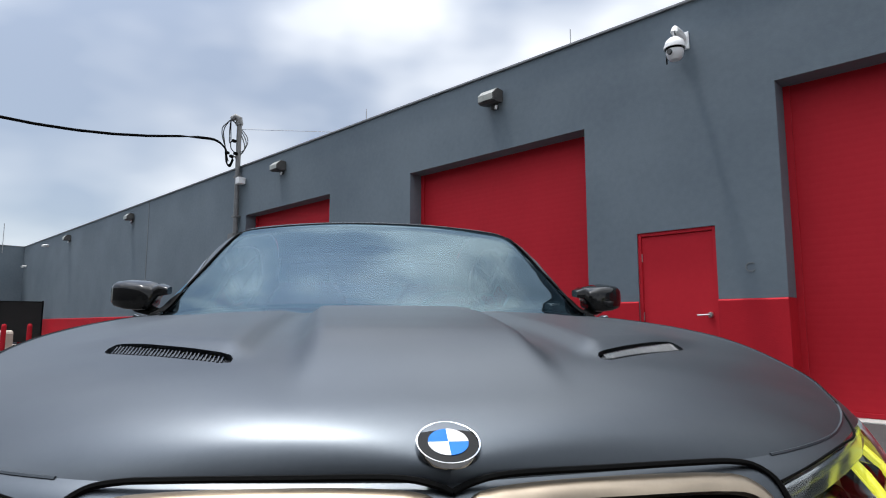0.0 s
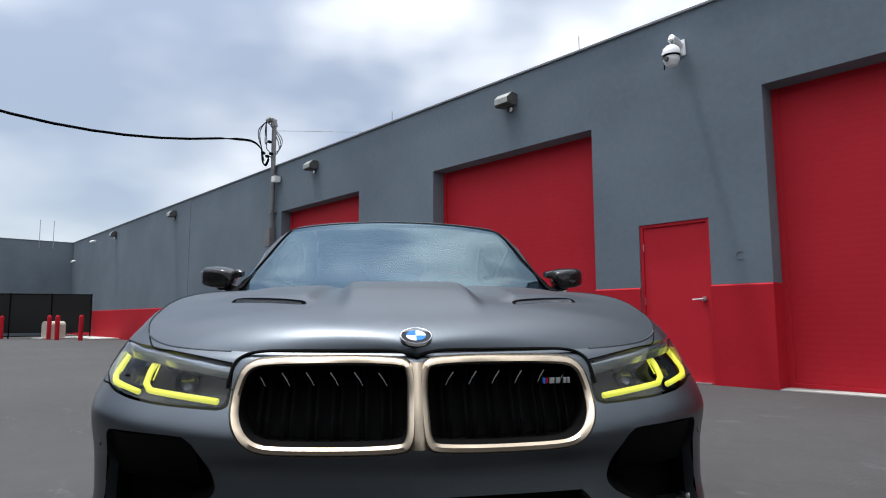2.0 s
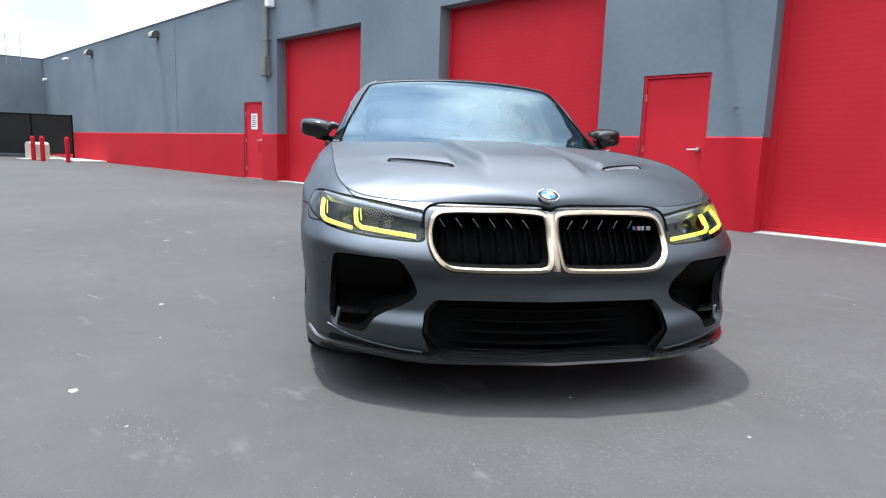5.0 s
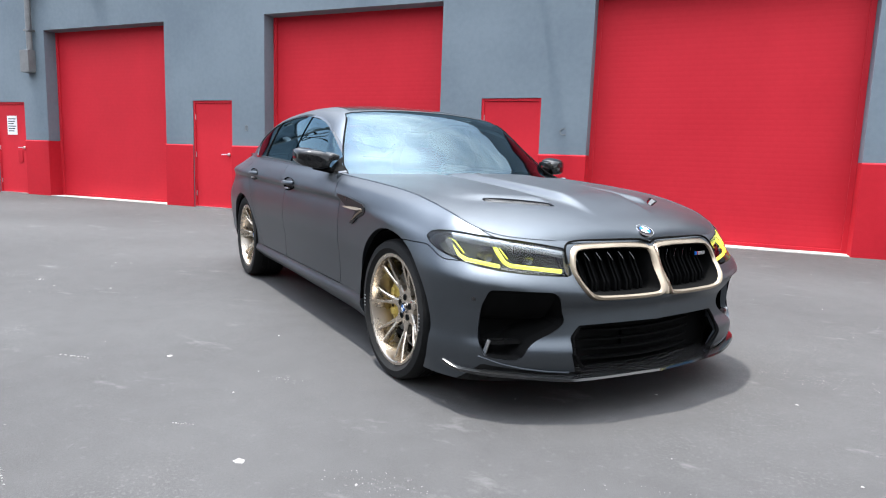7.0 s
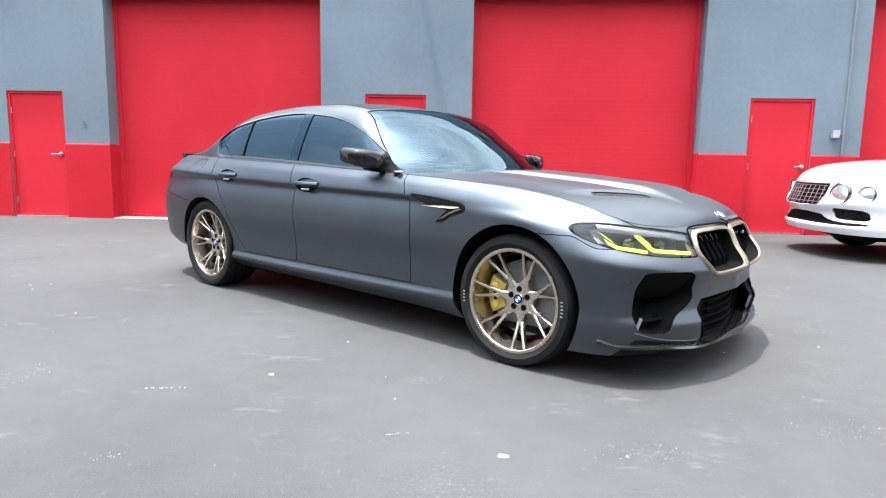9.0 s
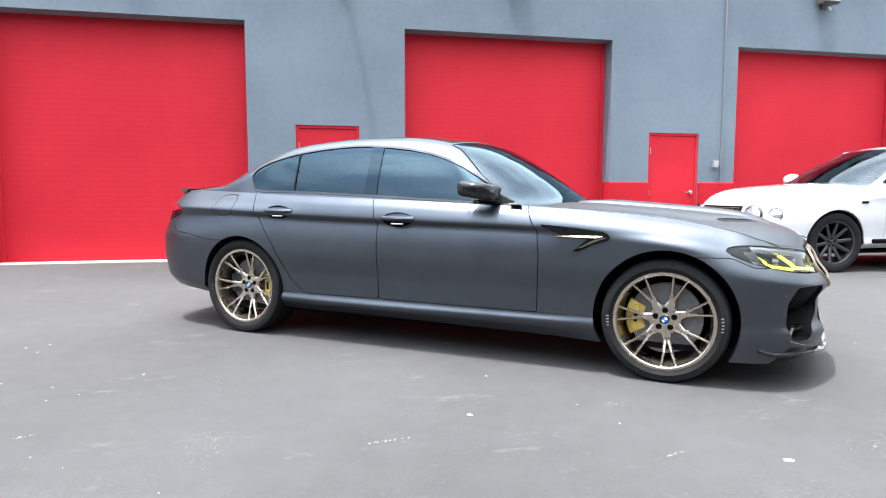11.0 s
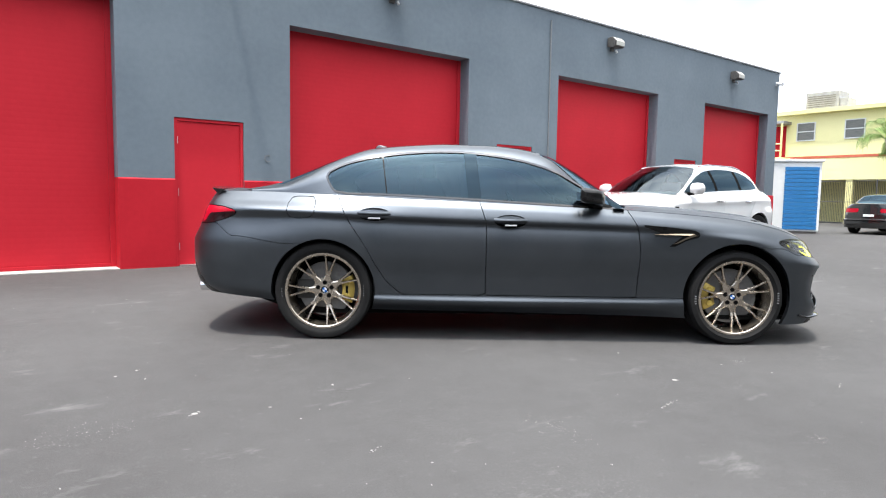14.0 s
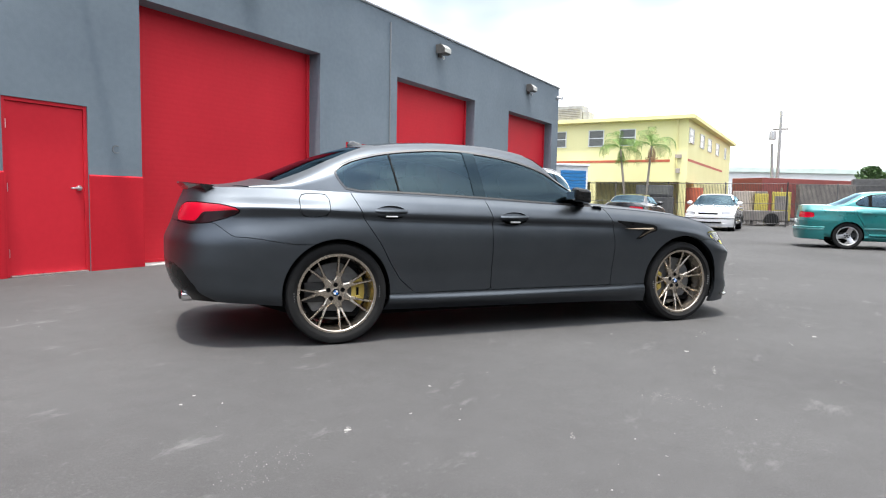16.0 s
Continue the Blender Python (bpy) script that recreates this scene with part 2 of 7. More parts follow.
# ---- mesh helpers ----
def finish(bm, name, mat, smooth=False, angle=None):
    me = bpy.data.meshes.new(name)
    if smooth:
        for f in bm.faces:
            f.smooth = True
        if angle:
            for e in bm.edges:
                if len(e.link_faces) == 2 and e.calc_face_angle(0) > radians(angle):
                    e.smooth = False
    bm.to_mesh(me)
    bm.free()
    if mat:
        me.materials.append(mat)
    return me


def part(name, bm, mat, parent=None, label="", smooth=False, angle=35, m=None):
    """One mesh object out of a bmesh, under a thing or a part."""
    ob = new(name, finish(bm, name, mat, smooth, angle))
    if parent is not None:
        ob.parent = parent
    if m is not None:
        ob.matrix_basis = m
    if label:
        ob["label"] = label
    return ob


def thing(name, m, label, category, group="", kind=""):
    ob = new(name)
    ob.empty_display_size = 0.2
    ob.matrix_basis = m
    return tagged(ob, label, category, group, kind)


def share(name, src, parent, m, label=""):
    ob = new(name, src.data)
    ob.parent = parent
    ob.matrix_basis = m
    if label:
        ob["label"] = label
    return ob


def add_box(bm, x0, x1, y0, y1, z0, z1, bevel=0.0, m=None):
    v = [bm.verts.new((x, y, z)) for x in (x0, x1) for y in (y0, y1) for z in (z0, z1)]
    fs = [bm.faces.new([v[i] for i in q]) for q in ((0, 1, 3, 2), (4, 6, 7, 5), (0, 4, 5, 1), (2, 3, 7, 6), (0, 2, 6, 4), (1, 5, 7, 3))]
    if m is not None:
        bmesh.ops.transform(bm, matrix=m, verts=v)
    if bevel:
        es = list({e for f in fs for e in f.edges})
        bmesh.ops.bevel(bm, geom=es, offset=bevel, segments=2, affect="EDGES", profile=0.6)
    return v


def box(x0, x1, y0, y1, z0, z1, bevel=0.0):
    bm = bmesh.new()
    add_box(bm, x0, x1, y0, y1, z0, z1, bevel)
    return bm


def add_loops(bm, loops, closed=True, cap0=False, cap1=False):
    """Skin a row of point loops of equal length."""
    rows = [[bm.verts.new(p) for p in lp] for lp in loops]
    n = len(rows[0])
    for a, b in zip(rows, rows[1:]):
        for i in range(n if closed else n - 1):
            j = (i + 1) % n
            try:
                bm.faces.new((a[i], a[j], b[j], b[i]))
            except ValueError:
                pass
    if cap0:
        bm.faces.new(rows[0][::-1])
    if cap1:
        bm.faces.new(rows[-1])
    return rows


def add_lathe(bm, profile, seg=48, axis="y", centre=(0, 0, 0)):
    """Turn a profile of (radius, along) round an axis."""
    loops = []
    for r, h in profile:
        lp = []
        for i in range(seg):
            a = 2 * math.pi * i / seg
            c, s = r * math.cos(a), r * math.sin(a)
            p = (c, h, s) if axis == "y" else ((c, s, h) if axis == "z" else (h, c, s))
            lp.append(Vector(p) + Vector(centre))
        loops.append(lp)
    add_loops(bm, loops)


def lathe(profile, seg=48, axis="y", centre=(0, 0, 0)):
    bm = bmesh.new()
    add_lathe(bm, profile, seg, axis, centre)
    bmesh.ops.recalc_face_normals(bm, faces=bm.faces)
    return bm


def add_tube(bm, pts, radius, seg=8, flat=1.0, caps=True, taper=None):
    """A pipe along a row of points."""
    pts = [Vector(p) for p in pts]
    loops, up = [], Vector((0, 0, 1))
    for i, p in enumerate(pts):
        d = (pts[min(i + 1, len(pts) - 1)] - pts[max(i - 1, 0)]).normalized()
        side = d.cross(up)
        side = side.normalized() if side.length > 1e-3 else Vector((1, 0, 0))
        over = side.cross(d).normalized()
        r = radius * (taper(i / (len(pts) - 1)) if taper else 1)
        loops.append([p + side * (r * math.cos(2 * math.pi * k / seg)) + over * (r * flat * math.sin(2 * math.pi * k / seg)) for k in range(seg)])
    add_loops(bm, loops, True, caps, caps)


def tube(pts, radius, seg=8, **kw):
    bm = bmesh.new()
    add_tube(bm, pts, radius, seg, **kw)
    bmesh.ops.recalc_face_normals(bm, faces=bm.faces)
    return bm


def chaikin(pts, rounds=2):
    for _ in range(rounds):
        out = []
        for i, p in enumerate(pts):
            q = pts[(i + 1) % len(pts)]
            out += [tuple(0.75 * a + 0.25 * b for a, b in zip(p, q)), tuple(0.25 * a + 0.75 * b for a, b in zip(p, q))]
        pts = out
    return pts


def inset(poly, d):
    """A closed outline moved inwards by d (first two coordinates)."""
    n, out = len(poly), []
    area = sum(poly[i][0] * poly[(i + 1) % n][1] - poly[(i + 1) % n][0] * poly[i][1] for i in range(n))
    sgn = 1 if area > 0 else -1
    for i in range(n):
        a, b = np.array(poly[i - 1]), np.array(poly[(i + 1) % n])
        t = (b - a) / (np.linalg.norm(b - a) + 1e-9)
        out.append((poly[i][0] - sgn * t[1] * d, poly[i][1] + sgn * t[0] * d))
    return out


def spline(xs, ys):
    """A smooth curve through given values, with no overshoot."""
    xs, ys = np.array(xs, float), np.array(ys, float)
    if xs[0] > xs[-1]:
        xs, ys = xs[::-1], ys[::-1]
    h, d = np.diff(xs), np.diff(ys) / np.diff(xs)
    m = np.zeros(len(xs))
    for i in range(1, len(xs) - 1):
        if d[i - 1] * d[i] > 0:
            w1, w2 = 2 * h[i] + h[i - 1], h[i] + 2 * h[i - 1]
            m[i] = (w1 + w2) / (w1 / d[i - 1] + w2 / d[i])
    m[0], m[-1] = d[0], d[-1]

    def f(x):
        x = np.clip(np.asarray(x, float), xs[0], xs[-1])
        i = np.clip(np.searchsorted(xs, x) - 1, 0, len(h) - 1)
        t = (x - xs[i]) / h[i]
        return ((1 + 2 * t) * (1 - t) ** 2 * ys[i] + t * (1 - t) ** 2 * h[i] * m[i]
                + t * t * (3 - 2 * t) * ys[i + 1] + t * t * (t - 1) * h[i] * m[i + 1])
    return f


def sdf(poly, a, b):
    """Signed distance to a closed outline: below zero inside."""
    p = np.stack([np.asarray(a, float), np.asarray(b, float)], -1)
    best, inside = np.full(len(p), 1e9), np.zeros(len(p), bool)
    n = len(poly)
    for i in range(n):
        v, w = np.array(poly[i]), np.array(poly[(i + 1) % n])
        e, q = w - v, p - v
        t = np.clip((q @ e) / (e @ e + 1e-12), 0, 1)
        best = np.minimum(best, np.linalg.norm(q - t[:, None] * e, axis=1))
        cross = ((v[1] <= p[:, 1]) & (p[:, 1] < w[1])) | ((w[1] <= p[:, 1]) & (p[:, 1] < v[1]))
        if abs(e[1]) > 1e-12:
            inside ^= cross & (p[:, 0] < v[0] + (p[:, 1] - v[1]) / e[1] * e[0])
    return np.where(inside, -best, best)


class Sheet:
    """A surface that can be cut along lines drawn on it: rows of x, y, z and two running lengths."""

    def __init__(self, verts, faces):
        self.v, self.f = np.asarray(verts, float), faces

    @staticmethod
    def grid(p):
        """From an array of rows by columns by 5."""
        r, c = p.shape[:2]
        f = [(i * c + j, i * c + j + 1, (i + 1) * c + j + 1, (i + 1) * c + j) for i in range(r - 1) for j in range(c - 1)]
        return Sheet(p.reshape(-1, p.shape[2]), f)

    def split(self, value):
        """The piece where value < 0 and the rest."""
        val = np.array(value, float)
        val[np.abs(val) < 1e-6] = 1e-6
        verts, cut = list(self.v), {}
        ins, outs = [], []
        neg = val < 0

        def crossing(i, j):
            key = (min(i, j), max(i, j))
            if key not in cut:
                t = val[i] / (val[i] - val[j])
                cut[key] = len(verts)
                verts.append(self.v[i] + t * (self.v[j] - self.v[i]))
            return cut[key]
        for f in self.f:
            k = sum(bool(neg[i]) for i in f)
            if k == len(f):
                ins.append(f)
            elif k == 0:
                outs.append(f)
            else:
                a, b = [], []
                for i, j in zip(f, f[1:] + f[:1]):
                    (a if neg[i] else b).append(i)
                    if neg[i] != neg[j]:
                        c = crossing(i, j)
                        a.append(c), b.append(c)
                ins.append(tuple(a)), outs.append(tuple(b))
        return Sheet(verts, ins).tidy(), Sheet(verts, outs).tidy()

    def tidy(self):
        used = sorted({i for f in self.f for i in f})
        to = {i: n for n, i in enumerate(used)}
        return Sheet(self.v[used] if used else np.zeros((0, self.v.shape[1])), [tuple(to[i] for i in f) for f in self.f])

    def gap(self, value, g=0.003):
        """Cut with a joint of a few millimetres."""
        val = np.array(value, float)
        a, _ = self.split(val + g)
        _, b = self.split(val - g)
        return a, b

    def mirrored(self):
        v = self.v.copy()
        v[:, 1] *= -1
        return Sheet(v, [f[::-1] for f in self.f])

    def joined(self, other):
        n = len(self.v)
        return Sheet(np.concatenate([self.v, other.v]), self.f + [tuple(i + n for i in f) for f in other.f])

    def bm(self, lip=0.02, out=None, push=0.0):
        """A bmesh, its rim turned inwards by lip. out: a point inside, from which faces look away."""
        bm = bmesh.new()
        vs = [bm.verts.new(p[:3]) for p in self.v]
        for f in self.f:
            f = [i for n, i in enumerate(f) if i != f[n - 1]]
            if len(set(f)) > 2:
                try:
                    bm.faces.new([vs[i] for i in f])
                except ValueError:
                    pass
        bmesh.ops.remove_doubles(bm, verts=bm.verts, dist=0.0004)
        bm.normal_update()
        if out is not None:
            o = Vector(out)
            s = sum(f.calc_area() * (1 if f.normal.dot(f.calc_center_median() - o) > 0 else -1) for f in bm.faces)
            if s < 0:
                bmesh.ops.reverse_faces(bm, faces=bm.faces)
                bm.normal_update()
        if push:
            for v, n in [(v, v.normal.copy()) for v in bm.verts]:
                v.co += n * push
        for f in bm.faces:
            f.smooth = True
        if lip:
            rim = [e for e in bm.edges if e.is_boundary]
            norm = {v: v.normal.copy() for v in bm.verts}
            vsrc = {v.co.copy().freeze(): norm[v] for e in rim for v in e.verts}
            made = bmesh.ops.extrude_edge_only(bm, edges=rim)["geom"]
            for v in [g for g in made if isinstance(g, bmesh.types.BMVert)]:
                n = vsrc.get(v.co.copy().freeze())
                if n is not None:
                    v.co -= n * lip
            for e in rim:
                e.smooth = False
        return bm


def sheet_part(name, sheet, mat, parent, label="", lip=0.02, out=(0, 0, 0.55), push=0.0):
    me = bpy.data.meshes.new(name)
    bm = sheet.bm(lip, out, push)
    bm.to_mesh(me)
    bm.free()
    me.materials.append(mat)
    ob = new(name, me)
    ob.parent = parent
    if label:
        ob["label"] = label
    return ob


# ---- cars ----
def smooth01(x, a, b):
    t = np.clip((np.asarray(x, float) - a) / (b - a), 0, 1)
    return t * t * (3 - 2 * t)


def smoothed(pts, n=6):
    """A soft curve through a few points."""
    p = [Vector(q) for q in pts]
    out = []
    for i in range(len(p) - 1):
        a, b, c, d = p[max(i - 1, 0)], p[i], p[i + 1], p[min(i + 2, len(p) - 1)]
        for k in range(n):
            t = k / n
            out.append(.5 * ((2 * b) + (c - a) * t + (2 * a - 5 * b + 4 * c - d) * t * t + (3 * b - a - 3 * c + d) * t ** 3))
    return out + [p[-1]]


class Body:
    """A car body: a skirt of panels round the car up to the shoulder line, bonnet and boot on top, and a cabin.
    x ahead from the middle of the wheelbase, y to the left, z up. Built for the left half and mirrored."""
    # stations: nose, nose side, lamp, lamp corner, fender front, front axle, door front, door middle, door rear, rear axle, tail side, tail corner, tail, tail middle
    X = (2.345, 2.298, 2.168, 2.015, 1.825, 1.491, 0.75, -0.35, -1.05, -1.491, -2.05, -2.40, -2.56, -2.60)
    Y = (0.0, 0.43, 0.745, 0.882, 0.937, 0.950, 0.928, 0.928, 0.934, 0.952, 0.92, 0.80, 0.48, 0.0)
    NOSE = (1, 1, 0.85, 0.5, 0.12, 0, 0, 0, 0, 0, 0, 0, 0, 0)
    TAIL = (0, 0, 0, 0, 0, 0, 0, 0, 0, 0, 0.25, 0.7, 1, 1)
    # feature lines from the floor up: height, sideways step, step at the nose, step at the tail
    LINES = (
        ((.185, .18, .168, .155, .155, .175, .188, .202, .21, .24, .29, .31, .30, .30), (0, -.01, -.018, -.022, -.025, -.040, -.105, -.108, -.102, -.060, -.08, -.06, -.03, 0), -.02, .10),
        ((.29, .29, .29, .29, .29, .29, .286, .284, .290, .32, .36, .39, .40, .40), (0, 0, -.005, -.010, -.012, -.016, -.020, -.017, -.020, -.02, -.03, -.02, 0, 0), .008, .03),
        ((.36, .36, .36, .36, .36, .37, .332, .334, .338, .38, .44, .47, .47, .47), (0, 0, -.005, -.01, -.02, -.024, -.032, -.033, -.032, -.022, -.02, -.01, 0, 0), -.026, .01),
        ((.45, .45, .45, .46, .47, .50, .46, .46, .46, .52, .55, .57, .57, .57), (0, 0, 0, -.005, -.01, -.012, -.026, -.028, -.026, -.01, -.008, 0, 0, 0), -.034, 0),
        ((.53, .54, .56, .575, .595, .64, .63, .64, .64, .68, .68, .68, .68, .68), (0, 0, 0, 0, 0, 0, -.005, -.005, -.004, 0, 0, 0, 0, 0), .011, 0),
        ((.64, .645, .65, .665, .70, .755, .79, .81, .825, .84, .82, .80, .80, .80), (0, 0, -.022, -.032, -.028, .0, -.007, -.008, -.008, -.006, -.02, -.02, -.02, 0), -.055, .045),
        ((.69, .695, .705, .72, .755, .81, .846, .872, .892, .91, .924, .92, .92, .92), (0, 0, -.036, -.054, -.060, -.028, .001, .002, .002, -.004, -.025, -.04, -.03, 0), -.078, .085),
        ((.725, .73, .742, .768, .806, .866, .91, .945, .965, .985, 1.0, 1.0, 1.0, 1.0), (0, -.012, -.055, -.086, -.100, -.070, -.024, -.022, -.028, -.062, -.12, -.10, -.06, 0), -.1, .12),
        ((.74, .745, .760, .795, .843, .906, .962, 1.003, 1.026, 1.045, 1.06, 1.06, 1.06, 1.06), (0, -.025, -.078, -.120, -.142, -.134, -.08, -.066, -.072, -.120, -.20, -.18, -.10, 0), -.118, .145),
    )
    BONNET = ((2.234, 2.215, 2.16, 2.07, 1.94, 1.75, 1.4, 1.1, .86), (.742, .772, .812, .848, .886, .918, .950, .972, .983))
    ROOF = ((.94, .86, .63, .42, .2, 0, -.3, -.6, -.9, -1.2, -1.55, -1.85, -2.05, -2.25), (.955, .99, 1.15, 1.285, 1.39, 1.432, 1.464, 1.468, 1.453, 1.418, 1.315, 1.190, 1.118, 1.082))
    BOOT = ((-1.9, -2.1, -2.3, -2.45, -2.485), (1.085, 1.088, 1.085, 1.075, 1.06))
    BOW_FRONT, BOW_REAR = 0.28, 0.2
    LEAN, CURVE, CROWN = 0.395, 0.36, 0.045
    ARCHES = ((1.491, 0.352, 0.385), (-1.491, 0.356, 0.372))
    EDGE = 0.06   # the windscreen's edge on the plainer cars
    WIDE = 0.045   # the pane's edge from the corner of the cabin
    ROWS, COLS = 190, 65
    CREASE = 0.021   # the fold along the shoulder

    def __init__(self, kx=(1, 1, 1), ky=1.0, kz=1.0):
        half = 1.491
        sx = lambda x: np.where(np.asarray(x) > half, half * kx[1] + (np.asarray(x, float) - half) * kx[0],
                                np.where(np.asarray(x) < -half, -half * kx[1] + (np.asarray(x, float) + half) * kx[2], np.asarray(x, float) * kx[1]))
        self.sx, self.ky, self.kz = sx, ky, kz
        st = np.arange(len(self.X))
        u = np.linspace(0, len(st) - 1, self.ROWS)
        nose, tail = spline(st, self.NOSE)(u), spline(st, self.TAIL)(u)
        bx, by = spline(st, self.X)(u), spline(st, self.Y)(u)
        xs, ys, zs = [], [], []
        for z, dy, dn, dt in self.LINES:
            xs.append(bx + nose * dn + tail * dt)
            ys.append(np.maximum(by + spline(st, dy)(u), 0))
            zs.append(spline(st, z)(u))
        v = np.linspace(0, len(self.LINES) - 1, self.COLS)
        k = np.arange(len(self.LINES))
        xs, ys, zs = np.array(xs), np.array(ys), np.array(zs)
        around = np.r_[0, np.cumsum(np.hypot(np.diff(bx), np.diff(by)))]
        p = np.zeros((len(u), len(v), 5))
        for i in range(len(u)):
            p[i, :, 0], p[i, :, 1], p[i, :, 2] = (spline(k, c[:, i])(v) for c in (xs, ys, zs))
            p[i, :, 3], p[i, :, 4] = around[i], v
        # a sharp fold under the shoulder line, dying out on the fender
        below = 6 - p[..., 4]
        fold = np.where(below > 0, np.minimum(below / .5, 1) * (1 - smooth01(below, .5, 1.7)), 0)
        p[..., 1] -= self.CREASE * fold * smooth01(p[..., 0], 1.25, .6) * smooth01(p[..., 0], -2.35, -2.05)
        p[..., 0], p[..., 1], p[..., 2] = sx(p[..., 0]), p[..., 1] * ky, p[..., 2] * kz
        self.skirt = Sheet.grid(p)
        rail = p[:, -1]
        order = np.argsort(rail[:, 0])
        rx, ix = np.unique(rail[order, 0].round(5), return_index=True)
        self.rail_x = rx
        self.rail_y = lambda x: np.interp(x, rx, rail[order, 1][ix])
        self.rail_z = lambda x: np.interp(x, rx, rail[order, 2][ix])
        self.zb, self.zr, self.zt = (spline(sx(a), np.array(b) * kz) for a, b in (self.BONNET, self.ROOF, self.BOOT))

    def around(self, x, y, z):
        """The running length round the car nearest to a place."""
        d = ((self.skirt.v[:, :3] - (x, y, z)) ** 2).sum(1)
        return self.skirt.v[d.argmin(), 3]

    def front_x(self, y, z):
        """How far ahead the nose stands at a place across and up."""
        v = self.skirt.v
        d = (v[:, 1] - abs(y)) ** 2 + (v[:, 2] - z) ** 2 + np.where(v[:, 0] < 1.6, 9, 0)
        near = np.argsort(d)[:14]
        w = 1 / (d[near] + 1.5e-4)
        return float((v[near, 0] * w).sum() / w.sum())

    def bonnet(self, relief=None):
        a = np.linspace(0, 1, 90)
        lo, hi = float(self.sx(.88)), float(self.rail_x[-1])
        xs = lo + (hi - lo) * np.sin(a * math.pi / 2) ** 0.9
        t = np.linspace(-1, 1, 97)
        bow = self.BOW_FRONT * (1 - smooth01(xs, lo, lo + 0.75))
        x = xs[:, None] - bow[:, None] * t[None] ** 2
        yr, zr = self.rail_y(x), self.rail_z(x)
        y = t[None] * yr
        zc = np.maximum(self.zb(xs)[:, None], zr)
        z = zc - (zc - zr) * np.abs(t[None]) ** 3.0
        if relief is not None:
            z = z + relief(x, y) * (1 - np.abs(t[None]) ** 6)
        return Sheet.grid(np.stack([x, y, z, xs[:, None] + 0 * x, t[None] + 0 * x], -1))

    def boot(self):
        a = np.linspace(0, 1, 40)
        lo, hi = float(self.rail_x[0]), float(self.sx(-1.85))
        xs = hi + (lo - hi) * np.sin(a * math.pi / 2)
        t = np.linspace(-1, 1, 49)
        x = xs[:, None] + 0 * t[None]
        zr = self.rail_z(x)
        zc = np.maximum(self.zt(xs)[:, None], zr)
        z = zc - (zc - zr) * np.abs(t[None]) ** 2.6
        return Sheet.grid(np.stack([x, t[None] * self.rail_y(x), z, x, t[None] + 0 * x], -1))

    def cabin(self):
        """The left half of the cabin: running lengths are the station ahead and the distance from the corner (inboard positive)."""
        first, last = float(self.sx(self.ROOF[0][0])), float(self.sx(self.ROOF[0][-1]))
        rows = []
        for xs in np.linspace(first, last, 120):
            zc = float(self.zr(xs))
            front = self.BOW_FRONT * float(smooth01(xs, self.sx(-0.15), self.sx(.6)))
            rear = self.BOW_REAR * float(1 - smooth01(xs, self.sx(-1.9), self.sx(-1.0)))
            xe = xs - front + rear
            yr, zr = float(self.rail_y(xe)), float(self.rail_z(xe))
            high = max(zc - zr, 0.02)
            crown = min(self.CROWN, 0.5 * high)
            ztop = zc - crown
            side = lambda z: yr - self.LEAN * (z - zr) - self.CURVE * (z - zr) ** 2
            yc = side(ztop)
            r = min(0.11, 0.45 * high)
            top = [(y, zc - crown * (y / yc) ** 2.2) for y in np.linspace(0, yc - r, 18)]
            a, c, b = top[-1], (yc, ztop), (side(ztop - r * .8), ztop - r * .8)
            bend = [tuple((1 - s) ** 2 * a[i] + 2 * s * (1 - s) * c[i] + s * s * b[i] for i in (0, 1)) for s in np.linspace(0, 1, 11)[1:]]
            fall = [(side(z), z) for z in np.linspace(b[1], zr - 0.004, 16)[1:]]
            row = []
            for y, z in top + bend + fall:
                k = min(y / yr, 1) ** 2
                row.append((xs - front * k + rear * k, y, z, xs, yc - y if z > ztop - r * .8 else -1))
            rows.append(row)
        return Sheet.grid(np.array(rows))


def both(name, sheet, mat, parent, label="", **kw):
    """A panel and its twin on the other side."""
    return (sheet_part(name, sheet, mat, parent, label, **kw), sheet_part(name, sheet.mirrored(), mat, parent, label, **kw))


